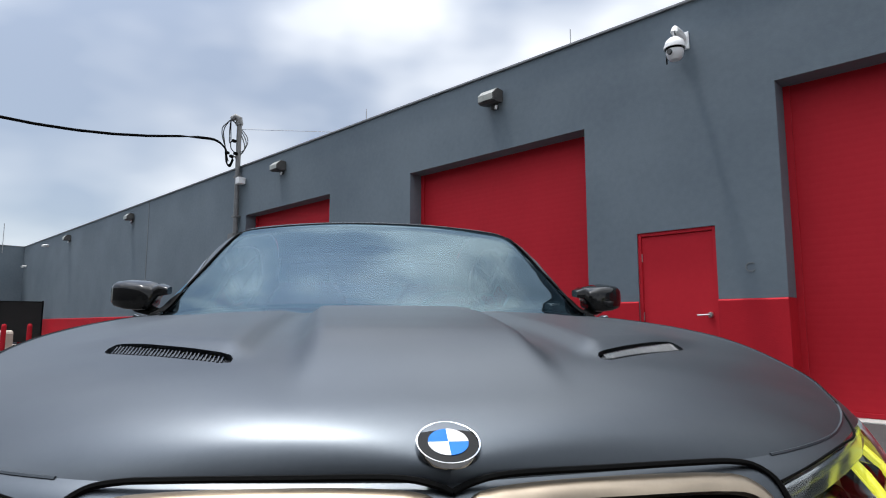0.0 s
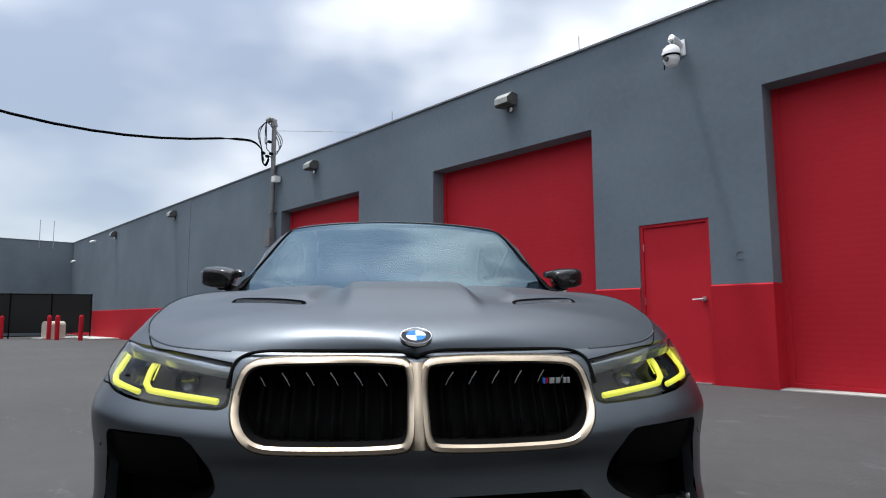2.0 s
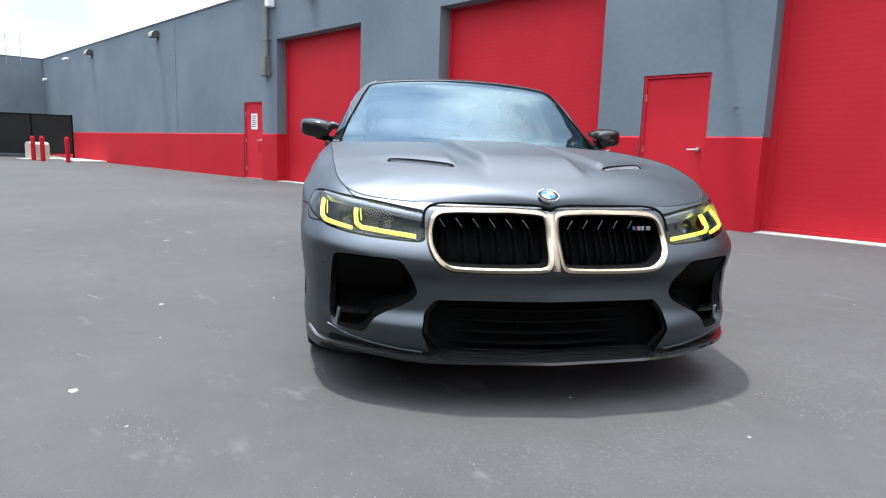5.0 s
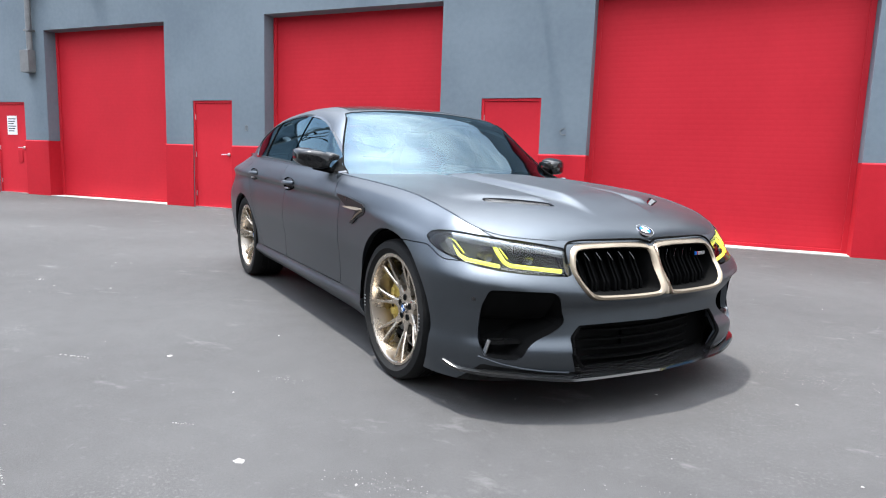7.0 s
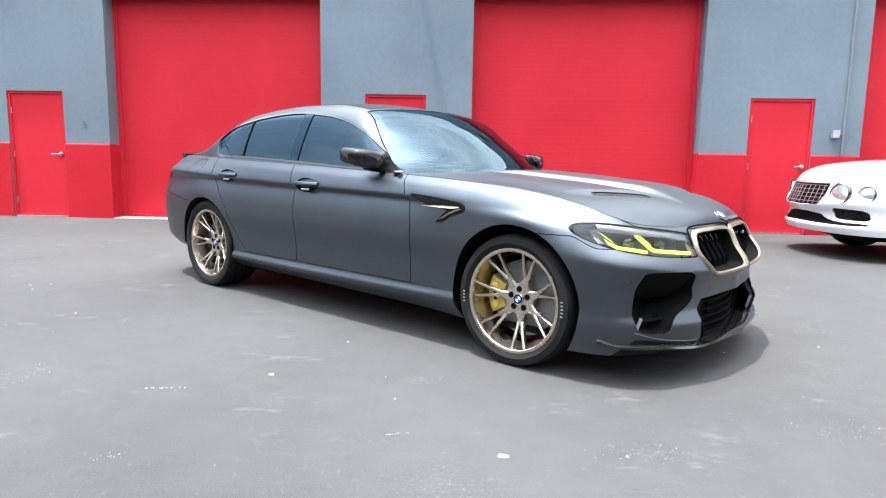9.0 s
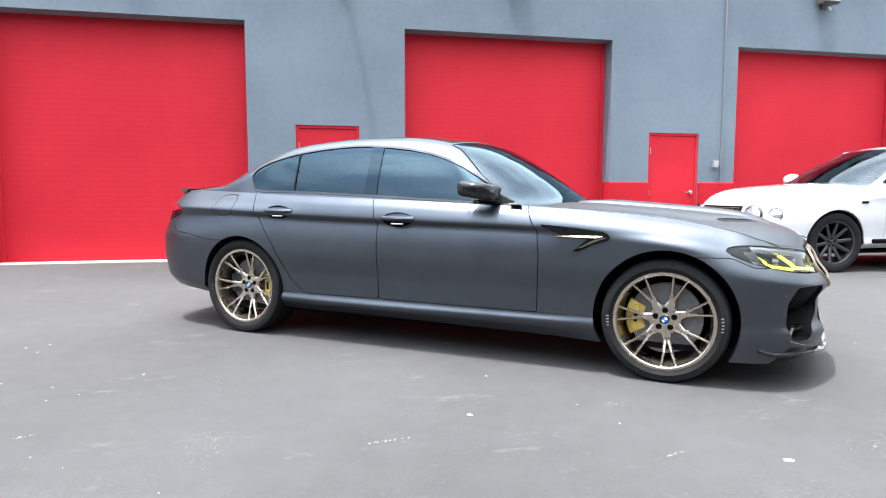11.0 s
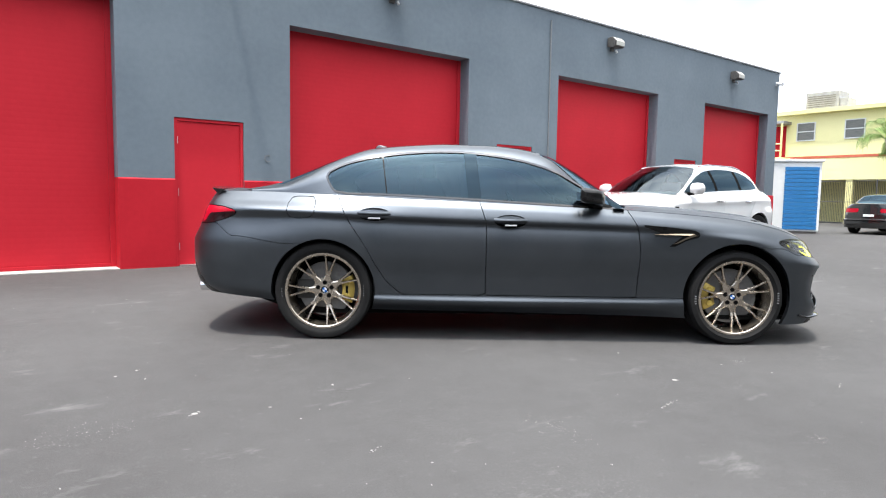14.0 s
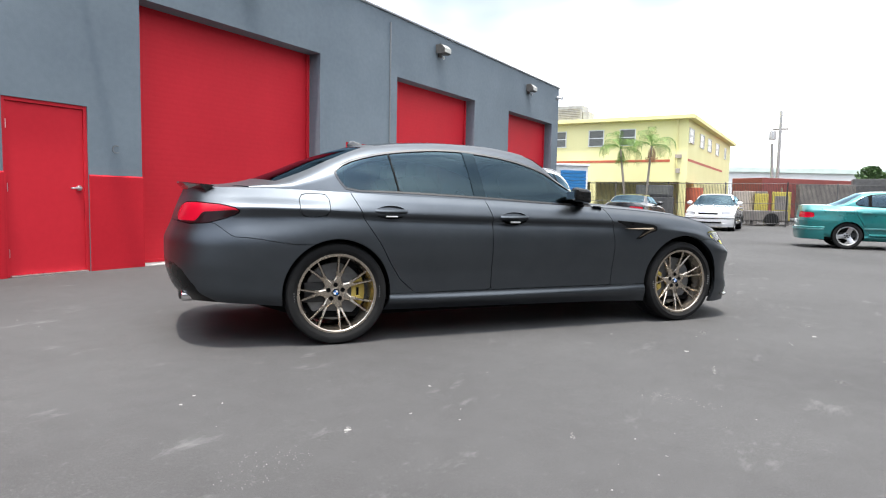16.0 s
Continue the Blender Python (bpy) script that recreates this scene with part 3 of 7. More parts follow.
def wheel_parts(spokes=7, rim=GOLD, caliper=GOLD_CALIPER, radius=0.342, width=0.275, rim_r=0.271, double=True, detail=True):
    """The meshes of a wheel that turns about y, its face towards +y."""
    w = width / 2
    ms = {}
    t = [(rim_r - .006, w - .022), (rim_r + .02, w - .006), (radius - .045, w), (radius - .014, w - .006), (radius - .003, w - .026), (radius, w - .05)]
    groove = []
    for y in (0.06, 0.02, -0.02, -0.06):
        groove += [(radius, y + .006), (radius - .008, y + .005), (radius - .008, y - .005), (radius, y - .006)]
    ms["tyre"] = finish(lathe(t + groove + [(r, -h) for r, h in t[::-1]], 72 if detail else 40), "tyre", RUBBER, True, 40)
    o = w - .0175   # the rim's outer edge
    prof = [(rim_r - .008, o - .012), (rim_r + .003, o - .002), (rim_r + .001, o + .003), (rim_r - .012, o + .003), (rim_r - .017, o - .001), (rim_r - .020, o - .014),
            (rim_r - .025, o - .05), (rim_r - .036, o - .1), (rim_r - .036, -o + .04), (rim_r - .006, -o + .008), (rim_r, -o)]
    ms["wheel"] = finish(lathe(prof, 72 if detail else 40), "wheel", rim, True, 35)
    face = o - .03
    hub = face - .036
    bm = bmesh.new()

    def bar(p, q, w0, w1, d0, d1):
        """A tapered spoke from p to q, both (angle, radius, face height)."""
        loops = []
        for (a, r, h), wd, dp in ((p, w0, d0), (q, w1, d1)):
            d, s = Vector((math.cos(a), 0, math.sin(a))), Vector((-math.sin(a), 0, math.cos(a)))
            if r == p[1]:
                d2 = Vector((math.cos(q[0]) * q[1] - math.cos(a) * r, 0, math.sin(q[0]) * q[1] - math.sin(a) * r)).normalized()
                s = Vector((-d2.z, 0, d2.x))
                keep = s
            else:
                s = keep
            c = d * r + Vector((0, h, 0))
            loops.append([c - s * wd / 2 - Vector((0, dp, 0)), c - s * wd / 2 - Vector((0, .005, 0)), c - s * wd * .28, c + s * wd * .28,
                          c + s * wd / 2 - Vector((0, .005, 0)), c + s * wd / 2 - Vector((0, dp, 0))])
        add_loops(bm, loops, True, True, True)
    if double:
        bar((0, .05, hub), (0, .100, hub + .003), .074, .040, .034, .034)
        bar((0, .096, hub + .002), (0, .128, hub + .007), .041, .030, .034, .034)
        for k in (1, -1):
            bar((k * .070, .118, hub + .006), (k * .118, .185, face - .006), .0205, .0155, .03, .026)
            bar((k * .116, .181, face - .007), (k * .156, rim_r - .008, face + .016), .0160, .0125, .026, .022)
    else:
        bar((0, .05, hub), (0, rim_r - .014, face + .012), .05 if spokes > 3 else .10, .036 if spokes > 3 else .10, .03, .022)
    bmesh.ops.recalc_face_normals(bm, faces=bm.faces)
    ms["spoke"] = finish(bm, "spoke", rim, False)
    bm = lathe([(.0005, hub + .001), (.06, hub + .001), (.084, hub - .003), (.088, hub - .03), (.0005, hub - .03)], 40)
    ms["hub"] = finish(bm, "hub", rim, True, 35)
    ms["lug_bolt"] = finish(lathe([(.0005, -.0005), (.011, -.0005), (.0160, .0005), (.0165, -.02), (.0005, -.02)], 14), "lug_bolt", BLACK_PLASTIC, True, 35)
    ms["hub_cap"] = finish(lathe([(.0005, .004), (.024, .004), (.029, .001), (.03, -.006), (.0005, -.006)], 32), "hub_cap", BLACK_GLOSS, True, 35)
    ms["hub_height"], ms["face"] = hub, face
    bm = lathe([(.07, .012), (.198, .012), (.2, .008), (.2, -.02), (.198, -.024), (.07, -.024), (.07, .03), (.0005, .03)], 56)
    ms["brake_disc"] = finish(bm, "brake_disc", DISC, True, 35)
    bm = bmesh.new()
    loops = []
    for a in np.linspace(-0.5, 0.5, 13):
        k = 1 - 0.25 * abs(a / .5) ** 3
        loops.append([Vector((math.cos(a) * r, y, math.sin(a) * r)) for r, y in ((.118, -.03), (.12, .024 * k), (.14, .042 * k), (.185, .045 * k), (.214, .03 * k), (.218, -.03))])
    add_loops(bm, loops, True, True, True)
    for a in (-.3, .3):
        add_lathe(bm, [(.0005, .05), (.02, .05), (.024, .044), (.024, .03)], 16, "y", (math.cos(a) * .166, 0, math.sin(a) * .166))
    bmesh.ops.recalc_face_normals(bm, faces=bm.faces)
    ms["caliper"] = finish(bm, "caliper", caliper, True, 40)
    ms["spokes"] = spokes
    return ms


def roundel(parent, m, r):
    """A round enamel badge: dark ring, four quarters in blue and white, bright rim."""
    bm = lathe([(r * .62, .0035), (r * .95, .003), (r, .0), (r, -.004), (r * .62, -.004)], 40, "z")
    ring = part("emblem_ring", bm, GRILLE_BLACK, parent, "gloss black ring", True, m=m)
    part("emblem_rim", lathe([(r * .94, .0042), (r * .985, .0046), (r * 1.02, .001), (r * 1.02, -.004), (r * .94, -.004)], 40, "z"), CHROME, parent, "bright metal rim", True, m=m)
    for q in range(4):
        bm = bmesh.new()
        pts = [(0, 0)] + [(math.cos(a) * r * .62, math.sin(a) * r * .62) for a in np.linspace(q * math.pi / 2, (q + 1) * math.pi / 2, 10)]
        lo, hi = [bm.verts.new((x, y, -.003)) for x, y in pts], [bm.verts.new((x, y, .0045)) for x, y in pts]
        bm.faces.new(hi), bm.faces.new(lo[::-1])
        for i in range(len(pts)):
            j = (i + 1) % len(pts)
            bm.faces.new((lo[i], lo[j], hi[j], hi[i]))
        part("emblem_quarter", bm, BLUE if q in (1, 3) else WHITE_ENAMEL, parent, "blue quarter" if q in (1, 3) else "white quarter", m=m)
    return ring


def put_wheel(ms, parent, x, y, z, side, toward, spin=0.0, badge=False, label="", marks=False, bolts=5, brakes=True):
    """A wheel under a car. side: 1 left, -1 right. toward: the caliper's side, 1 ahead."""
    # a right-hand wheel is the left one turned half round
    base = pose(x, y, z) @ (Matrix.Identity(4) if side > 0 else pose(0, 0, 0, 0, 0, 180))
    w = new("wheel", ms["wheel"])
    w.parent, w.matrix_basis = parent, base
    if label:
        w["label"] = label
    flip = 1 if side > 0 else -1

    def child(name, m, lab=""):
        o = new(name, ms[name])
        o.parent, o.matrix_basis = w, m
        if lab:
            o["label"] = lab
        return o
    child("tyre", Matrix.Identity(4), "black low-profile tyre")
    child("hub", Matrix.Identity(4))
    for i in range(ms["spokes"]):
        child("spoke", pose(0, 0, 0, 0, spin + 360 / ms["spokes"] * i, 0))
    for i in range(bolts):
        a = 2 * math.pi * (i + .25) / bolts
        child("lug_bolt", pose(math.cos(a) * .052, ms["hub_height"] + .003, math.sin(a) * .052))
    child("hub_cap", pose(0, ms["hub_height"] + .002, 0), "round enamel cap")
    if badge:
        roundel(w, pose(0, ms["hub_height"] + .0065, 0, -90, 0, 0), .027)
    if brakes:
        child("brake_disc", pose(0, -.006, 0), "grey drilled brake disc")
        grip = child("caliper", pose(0, -.004, 0, 0, 0 if toward * flip > 0 else 180, 0), "gold brake caliper")
        part("caliper_mark", box(.150, .168, .0445, .0475, -.035, .035, .001), BLACK_PLASTIC, w, "dark bar on the caliper", m=grip.matrix_basis)
    if marks:
        for turn, count in ((0, 5), (180, 4)):
            for i in range(count):
                a = radians(turn + 172 + i * 3.4)
                bm = box(-.003, .003, -.0006, .0012, -.006, .006)
                part("sidewall_mark", bm, GALV, w, "pale sidewall bar", m=pose(math.cos(a) * .299, .1365, math.sin(a) * .299) @ pose(0, 0, 0, 0, 90 - math.degrees(a), 0))
    return w


def liner(parent, x, y0, y1, z, r):
    """A dark wheel housing."""
    bm = bmesh.new()
    seg = 28
    a = [radians(-4 + 188 * i / seg) for i in range(seg + 1)]
    outer = [Vector((x + r * math.cos(t), y1, z + r * math.sin(t))) for t in a]
    inner = [Vector((x + r * math.cos(t), y0, z + r * math.sin(t))) for t in a]
    add_loops(bm, [outer, inner], False)
    bm.faces.new([bm.verts.new(p) for p in inner])
    return part("wheel_housing", bm, BLACK_PLASTIC, parent, "black plastic wheel housing")


def sports_sedan(m):
    car = thing("sports_sedan", m, "matte dark grey sports sedan with gold wheels and yellow lights", "car")
    b = Body()

    def relief(x, y):
        """The bonnet's raised middle with a groove on each side."""
        ay = np.abs(y)
        edge = 0.225 - 0.03 * smooth01(x, 1.2, 2.05)
        dome = 0.034 * (1 - smooth01(ay, edge - .018, edge + .03)) * (1 - smooth01(x, 1.80, 2.12)) * smooth01(x, .7, 1.05)
        flank = 0.020 * smooth01(ay, .285, .335) * (1 - smooth01(x + .72 * (ay - .32), 1.86, 1.955)) * (1 - smooth01(ay, .52, .74)) * smooth01(x, .7, 1.05)
        return dome + flank - 0.012 * (1 - smooth01(x, 1.7, 2.1)) * smooth01(x, .7, 1.05)
    s = b.skirt
    V = lambda sh: sh.v.T
    # wheel arches
    for ax, az, r in b.ARCHES:
        x, y, z, *_ = V(s)
        _, s = s.split(np.where(y > .5, np.hypot(x - ax, z - az) - r, 1.0))
    # kidney grilles
    kidney = chaikin([(-.463, .655), (-.436, .728), (-.345, .738), (-.06, .738), (-.003, .722), (-.001, .62), (-.008, .520), (-.07, .506), (-.318, .505), (-.405, .514), (-.457, .578)], 3)
    mir = lambda poly: [(-a, c) for a, c in poly]
    x, y, z, *_ = V(s)
    _, s = s.split(np.where(x > 1.9, sdf(mir(inset(kidney, .008)), y, z), 1))
    # lower intake and side intakes
    low = [(-.6, .392), (.418, .392), (.455, .35), (.466, .285), (.430, .205), (.425, .1), (-.6, .1)]
    x, y, z, *_ = V(s)
    _, s = s.split(np.where(x > 1.9, sdf(low, y, z) - .008, 1))
    gill = chaikin([(.798, .545), (.78, .556), (.60, .552), (.555, .548), (.535, .525), (.490, .44), (.488, .415), (.515, .385), (.635, .33), (.66, .30), (.672, .272), (.70, .262), (.785, .268), (.804, .285), (.810, .34)], 1)
    x, y, z, *_ = V(s)
    _, s = s.split(np.where(x > 1.9, sdf(gill, y, z), 1))
    # head and tail lamps
    A = b.around
    lamp = [(A(2.22, .462, .66), .640), (A(2.22, .462, .66), .612), (A(2.21, .49, .65), .611), (A(2.14, .70, .63), .622), (A(2.03, .83, .65), .648), (A(1.87, .895, .69), .694), (A(1.785, .91, .74), .735),
            (A(1.81, .90, .75), .764), (A(1.93, .86, .77), .770), (A(2.10, .73, .75), .752), (A(2.21, .49, .66), .720), (A(2.22, .462, .66), .712), (A(2.22, .462, .66), .690)]
    x, y, z, a, _ = V(s)
    lens, s = s.gap(sdf(chaikin(lamp, 1), a, z), .003)
    tail = [(A(-2.10, .90, .91), .918), (A(-2.3, .85, .96), .958), (A(-2.53, .45, .96), .960), (A(-2.53, .42, .9), .84), (A(-2.38, .8, .82), .812), (A(-2.16, .9, .87), .872)]
    x, y, z, a, _ = V(s)
    tail_lens, s = s.gap(sdf(chaikin(tail, 1), a, z), .003)
    # doors, skirts, flap, bumpers
    x, y, z, *_ = V(s)
    door_f = [(.66, 1.2), (.70, .948), (.768, .817), (.783, .665), (.768, .335), (-.323, .335), (-.323, .85), (-.372, 1.0), (-.41, 1.2)]
    door_r = [(-.41, 1.2), (-.372, 1.0), (-.323, .85), (-.323, .335), (-.93, .335), (-1.04, .43), (-1.125, .56), (-1.19, .684), (-1.309, .858), (-1.388, 1.03), (-1.42, 1.2)]
    front, s = s.gap(sdf(door_f, x, z), .0026)
    x, y, z, *_ = V(s)
    rear, s = s.gap(sdf(door_r, x, z), .0026)
    x, y, z, *_ = V(s)
    flap, s = s.gap(sdf(chaikin([(-1.745, 1.025), (-1.64, 1.03), (-1.545, 1.025), (-1.55, .885), (-1.64, .872), (-1.745, .872)], 1), x, z), .0022)
    x, y, z, *_ = V(s)
    bumper, s = s.gap(np.maximum(1.60 - x, z - (.655 + .05 * smooth01(x, 1.95, 1.8))), .002)
    x, y, z, *_ = V(s)
    tailb, s = s.gap(np.maximum(x + 1.60, z - (.69 + .05 * smooth01(x, -1.72, -2.14) + .09 * smooth01(x, -2.14, -2.30))), .002)
    x, y, z, *_ = V(s)
    skirt, s = s.gap(np.maximum(z - .335, np.abs(x + .05) - 1.3), .0012)
    x, y, z, *_ = V(s)
    fender, quarter = s.split(-x)
    whole = lambda sh: sh.joined(sh.mirrored())
    # the bumper's shaded foot is coloured black, below a line rising towards the wheels
    x, y, z, *_ = V(bumper)
    foot, bumper = bumper.split(np.where(x > 1.80, z - np.interp(y, (0, .47, .66, .80, .86), (.206, .206, .222, .240, .150)), 1))
    sheet_part("front_bumper", whole(bumper), PAINT, car, lip=.03)
    both("bumper_shade", foot, GRILLE_BLACK, car, "lower edge of the bumper, blackened for the shade on it", lip=.02)
    x, y, z, *_ = V(tailb)
    rear_dark, tailb = tailb.split(np.where(x < -2.2, sdf([(-.2, .56), (.62, .56), (.71, .52), (.775, .42), (.785, .31), (.785, .1), (-.2, .1)], y, z), 1))
    sheet_part("rear_bumper", whole(tailb), PAINT, car, lip=.03)
    sheet_part("diffuser_panel", whole(rear_dark), GRILLE_BLACK, car, "gloss black lower rear panel", lip=.02)
    both("front_fender", fender, PAINT, car, lip=.03)
    both("rear_quarter_panel", quarter, PAINT, car, lip=.03)
    both("side_skirt", skirt, PAINT, car, lip=.02)
    doors_f = both("front_door", front, PAINT, car, lip=.03)
    doors_r = both("rear_door", rear, PAINT, car, lip=.03)
    both("fuel_flap", flap, PAINT, car, lip=.012)
    # bonnet with two vents
    hood = b.bonnet(relief)
    vent = [(1.955, .316), (1.945, .34), (1.785, .56), (1.765, .578), (1.735, .578), (1.725, .562), (1.905, .335), (1.925, .316)]
    x, y, z, *_ = V(hood)
    d = sdf(chaikin(vent, 1), x, np.abs(y))
    slot, hood = hood.split(d)
    bonnet = sheet_part("bonnet", hood, PAINT, car, lip=.012, out=(1.2, 0, 0))
    x, y, *_ = V(slot)
    for side in (1, -1):
        piece, _ = slot.split(-side * y)
        if len(piece.f):
            sheet_part("bonnet_vent", Sheet(piece.v - np.stack([0 * piece.v[:, 0]] * 2 + [.006 + .005 * smooth01(piece.v[:, 0] + .72 * np.abs(piece.v[:, 1]), 2.08, 2.17)] + [0 * piece.v[:, 0]] * 2, -1), piece.f), SHADOW_CHROME, bonnet, "dark mesh bonnet vent", lip=0, out=(1.2, 0, 0))
            bm = bmesh.new()
            def high(ex, ey):
                d2 = (piece.v[:, 0] - ex) ** 2 + (piece.v[:, 1] - ey) ** 2
                near = np.argsort(d2)[:6]
                return float((piece.v[near, 2] / (d2[near] + 1e-5)).sum() / (1 / (d2[near] + 1e-5)).sum()) - .0035
            for i in range(30):
                py = .33 + .235 * (i + .5) / 30
                xf, xr = np.interp(py, (.335, .57), (1.942, 1.772)), np.interp(py, (.335, .57), (1.912, 1.726))
                add_tube(bm, [(ex, side * py, high(ex, side * py)) for ex in (xf - .008, (xf + xr) / 2, xr + .006)], .0022, 5)
            part("vent_grille", bm, SHADOW_CHROME, bonnet, "thin bars of the bonnet vent")
    roundel(bonnet, pose(2.205, 0, float(b.zb(2.205)) + .001, 0, 28, 0) @ pose(0, 0, 0, 0, 0, 90), .042)
    for side in (1, -1):
        row = b.skirt.v[(b.skirt.v[:, 4] == b.skirt.v[:, 4].max()) & (b.skirt.v[:, 0] > .62) & (b.skirt.v[:, 1] > .48)]
        part("bonnet_edge", tube([(p_[0], side * p_[1], p_[2] - .0005) for p_ in row], .0030, 6), PAINT, car, smooth=True)
        joint = [tuple(p_[:3]) for p_ in row if p_[0] < 1.975]
        joint = sorted(joint, key=lambda q_: q_[0])
        joint += [(b.front_x(yy, zz) + .002, yy, zz) for yy, zz in ((.715, .754), (.65, .746), (.56, .733), (.47, .718))]
        part("bonnet_gap", tube(smoothed([(x_, side * y_, z_ + .0005) for x_, y_, z_ in joint]), .0022, 6), BLACK_PLASTIC, car, smooth=True)
        over = [(.474, .66), (.464, .715), (.44, .738), (.40, .747), (.345, .7495), (.20, .750), (.075, .7495), (.025, .742), (.0, .733)]
        part("bonnet_gap", tube(smoothed([(b.front_x(yy, zz) + .004, side * yy, zz) for yy, zz in over], 4), .0045, 6), BLACK_PLASTIC, car, "dark joint over the grille", True)
    # boot and spoiler
    boot = sheet_part("boot_lid", b.boot(), PAINT, car, lip=.02, out=(-2.1, 0, 0))
    bm = bmesh.new()
    loops = []
    for t in np.linspace(-1, 1, 25):
        yy = .66 * t
        back = -2.492 + .15 * t * t
        loops.append([(back + .075, yy, 1.082 - .01 * t * t), (back + .045, yy, 1.088 - .012 * t * t), (back - .012, yy, 1.100 - .02 * t * t), (back - .015, yy, 1.091 - .02 * t * t), (back + .028, yy, 1.045 - .012 * t * t)])
    add_loops(bm, loops, True, True, True)
    bmesh.ops.recalc_face_normals(bm, faces=bm.faces)
    part("spoiler", bm, CARBON, boot, "carbon fibre lip spoiler", True, 30)
    # cabin
    c = b.cabin()
    x, y, z, st, edge = V(c)
    screen, c = c.split(np.maximum.reduce([.135 - st, np.where(edge < 0, 1.0, b.WIDE - edge)]))
    x, y, z, st, edge = V(c)
    rear_screen, c = c.split(np.maximum.reduce([st + 1.27, -1.99 - st, np.where(edge < 0, 1.0, .10 + .06 * smooth01(st, -1.5, -1.95) - edge)]))
    x, y, z, st, edge = V(c)
    roof, c = c.gap(np.maximum.reduce([np.abs(st + .53) - .635, np.where(edge < 0, 1.0, .085 - edge)]), .002)
    dlo = [(-1.41, 1.046), (-1.055, 1.044), (-.5, 1.022), (.063, .992), (.333, .978), (.655, .957), (.56, 1.035), (.355, 1.15), (.174, 1.254), (-.10, 1.335), (-.417, 1.374),
           (-.60, 1.383), (-.84, 1.372), (-1.08, 1.343), (-1.25, 1.308), (-1.40, 1.262), (-1.505, 1.195), (-1.465, 1.11)]
    x, y, z, *_ = V(c)
    window, c = c.split(np.where(y > .4, sdf(chaikin(dlo, 1), x, z), 1))
    x, y, z, *_ = V(window)
    panes, trim = window.split(sdf(chaikin(dlo, 1), x, z) + .014)
    sheet_part("cabin_frame", whole(c), PAINT, car, lip=.03, out=(-.5, 0, 1.0))
    both("window_trim", trim, BLACK_GLOSS, car, "gloss black window surround", lip=.012, out=(-.5, 0, 1.0), push=.003)
    x, y, z, *_ = V(panes)
    aft, fore = panes.split(x + .425 + .10 * (z - 1.2) - .047)
    x, y, z, *_ = V(aft)
    bpillar, aft = aft.split(-(x + .425 + .10 * (z - 1.2)) - .047)
    panes2 = aft.joined(fore)
    x, y, z, *_ = V(panes2)
    aft, fore = panes2.split(x + 1.065 + .16 * (z - 1.2) - .0045)
    x, y, z, *_ = V(aft)
    bar, aft = aft.split(-(x + 1.065 + .16 * (z - 1.2)) - .0045)
    panes2 = aft.joined(fore)
    x, y, z, *_ = V(panes2)
    tri, panes2 = panes2.split(.46 - x)
    both("door_pillar", bpillar, PILLAR_BLACK, car, "gloss black door pillar", lip=.01, out=(-.5, 0, 1.0), push=.002)
    both("window_bar", bar, GRILLE_BLACK, car, lip=.01, out=(-.5, 0, 1.0), push=.004)
    both("mirror_triangle", tri, BLACK_PLASTIC, car, lip=.01, out=(-.5, 0, 1.0))
    x, *_ = V(panes2)
    fw, rest = panes2.split(-.42 - x)
    x, *_ = V(rest)
    rw, qw = rest.split(-1.06 - x)
    for nm, sh in (("front_side_window", fw), ("rear_side_window", rw), ("quarter_window", qw)):
        both(nm, sh, GLASS_SIDE, car, "dark tinted side glass", lip=0, out=(-.5, 0, 1.0), push=-.004)
    sheet_part("windscreen", whole(screen), GLASS_FRONT, car, "sloping windscreen reflecting the sky", lip=0, out=(-.5, 0, 1.0), push=-.004)
    sheet_part("rear_window", whole(rear_screen), GLASS_SIDE, car, "dark tinted rear window", lip=0, out=(-.5, 0, 1.0), push=-.004)
    sheet_part("roof", whole(roof), CARBON, car, "black carbon fibre roof panel", lip=.01, out=(-.5, 0, 1.0))
    # windscreen edge, in black
    for side in (1, -1):
        bm = bmesh.new()
        pts = []
        for q in np.linspace(.155, .86, 16):
            row = screen.v[np.abs(screen.v[:, 3] - q) < .02]
            p = row[row[:, 1].argmax()]
            pts.append((p[0] + .002, side * (p[1] - .004), p[2] + .002))
        add_tube(bm, pts, .0045, 6, flat=.6)
        part("windscreen_seal", bm, BLACK_PLASTIC, car, smooth=True)
    # cowl and wipers
    bm = bmesh.new()
    rows = []
    for off, dz in ((-.02, -.012), (.05, -.006), (.09, -.03)):
        rows.append([(.80 + off - .27 * t * t, .74 * t, .985 + dz - .012 * t * t) for t in np.linspace(-1, 1, 21)])
    add_loops(bm, rows, False)
    part("cowl", bm, BLACK_PLASTIC, car, "black plastic cowl under the windscreen")
    for y0, y1 in ((-.55, .05), (.05, .62)):
        pts = [(.80 - .25 * (t / .74) ** 2, t, 1.005 - .01 * (t / .7) ** 2) for t in np.linspace(y0, y1, 9)]
        part("wiper", tube(pts, .007, 6), BLACK_PLASTIC, car, "black wiper arm")
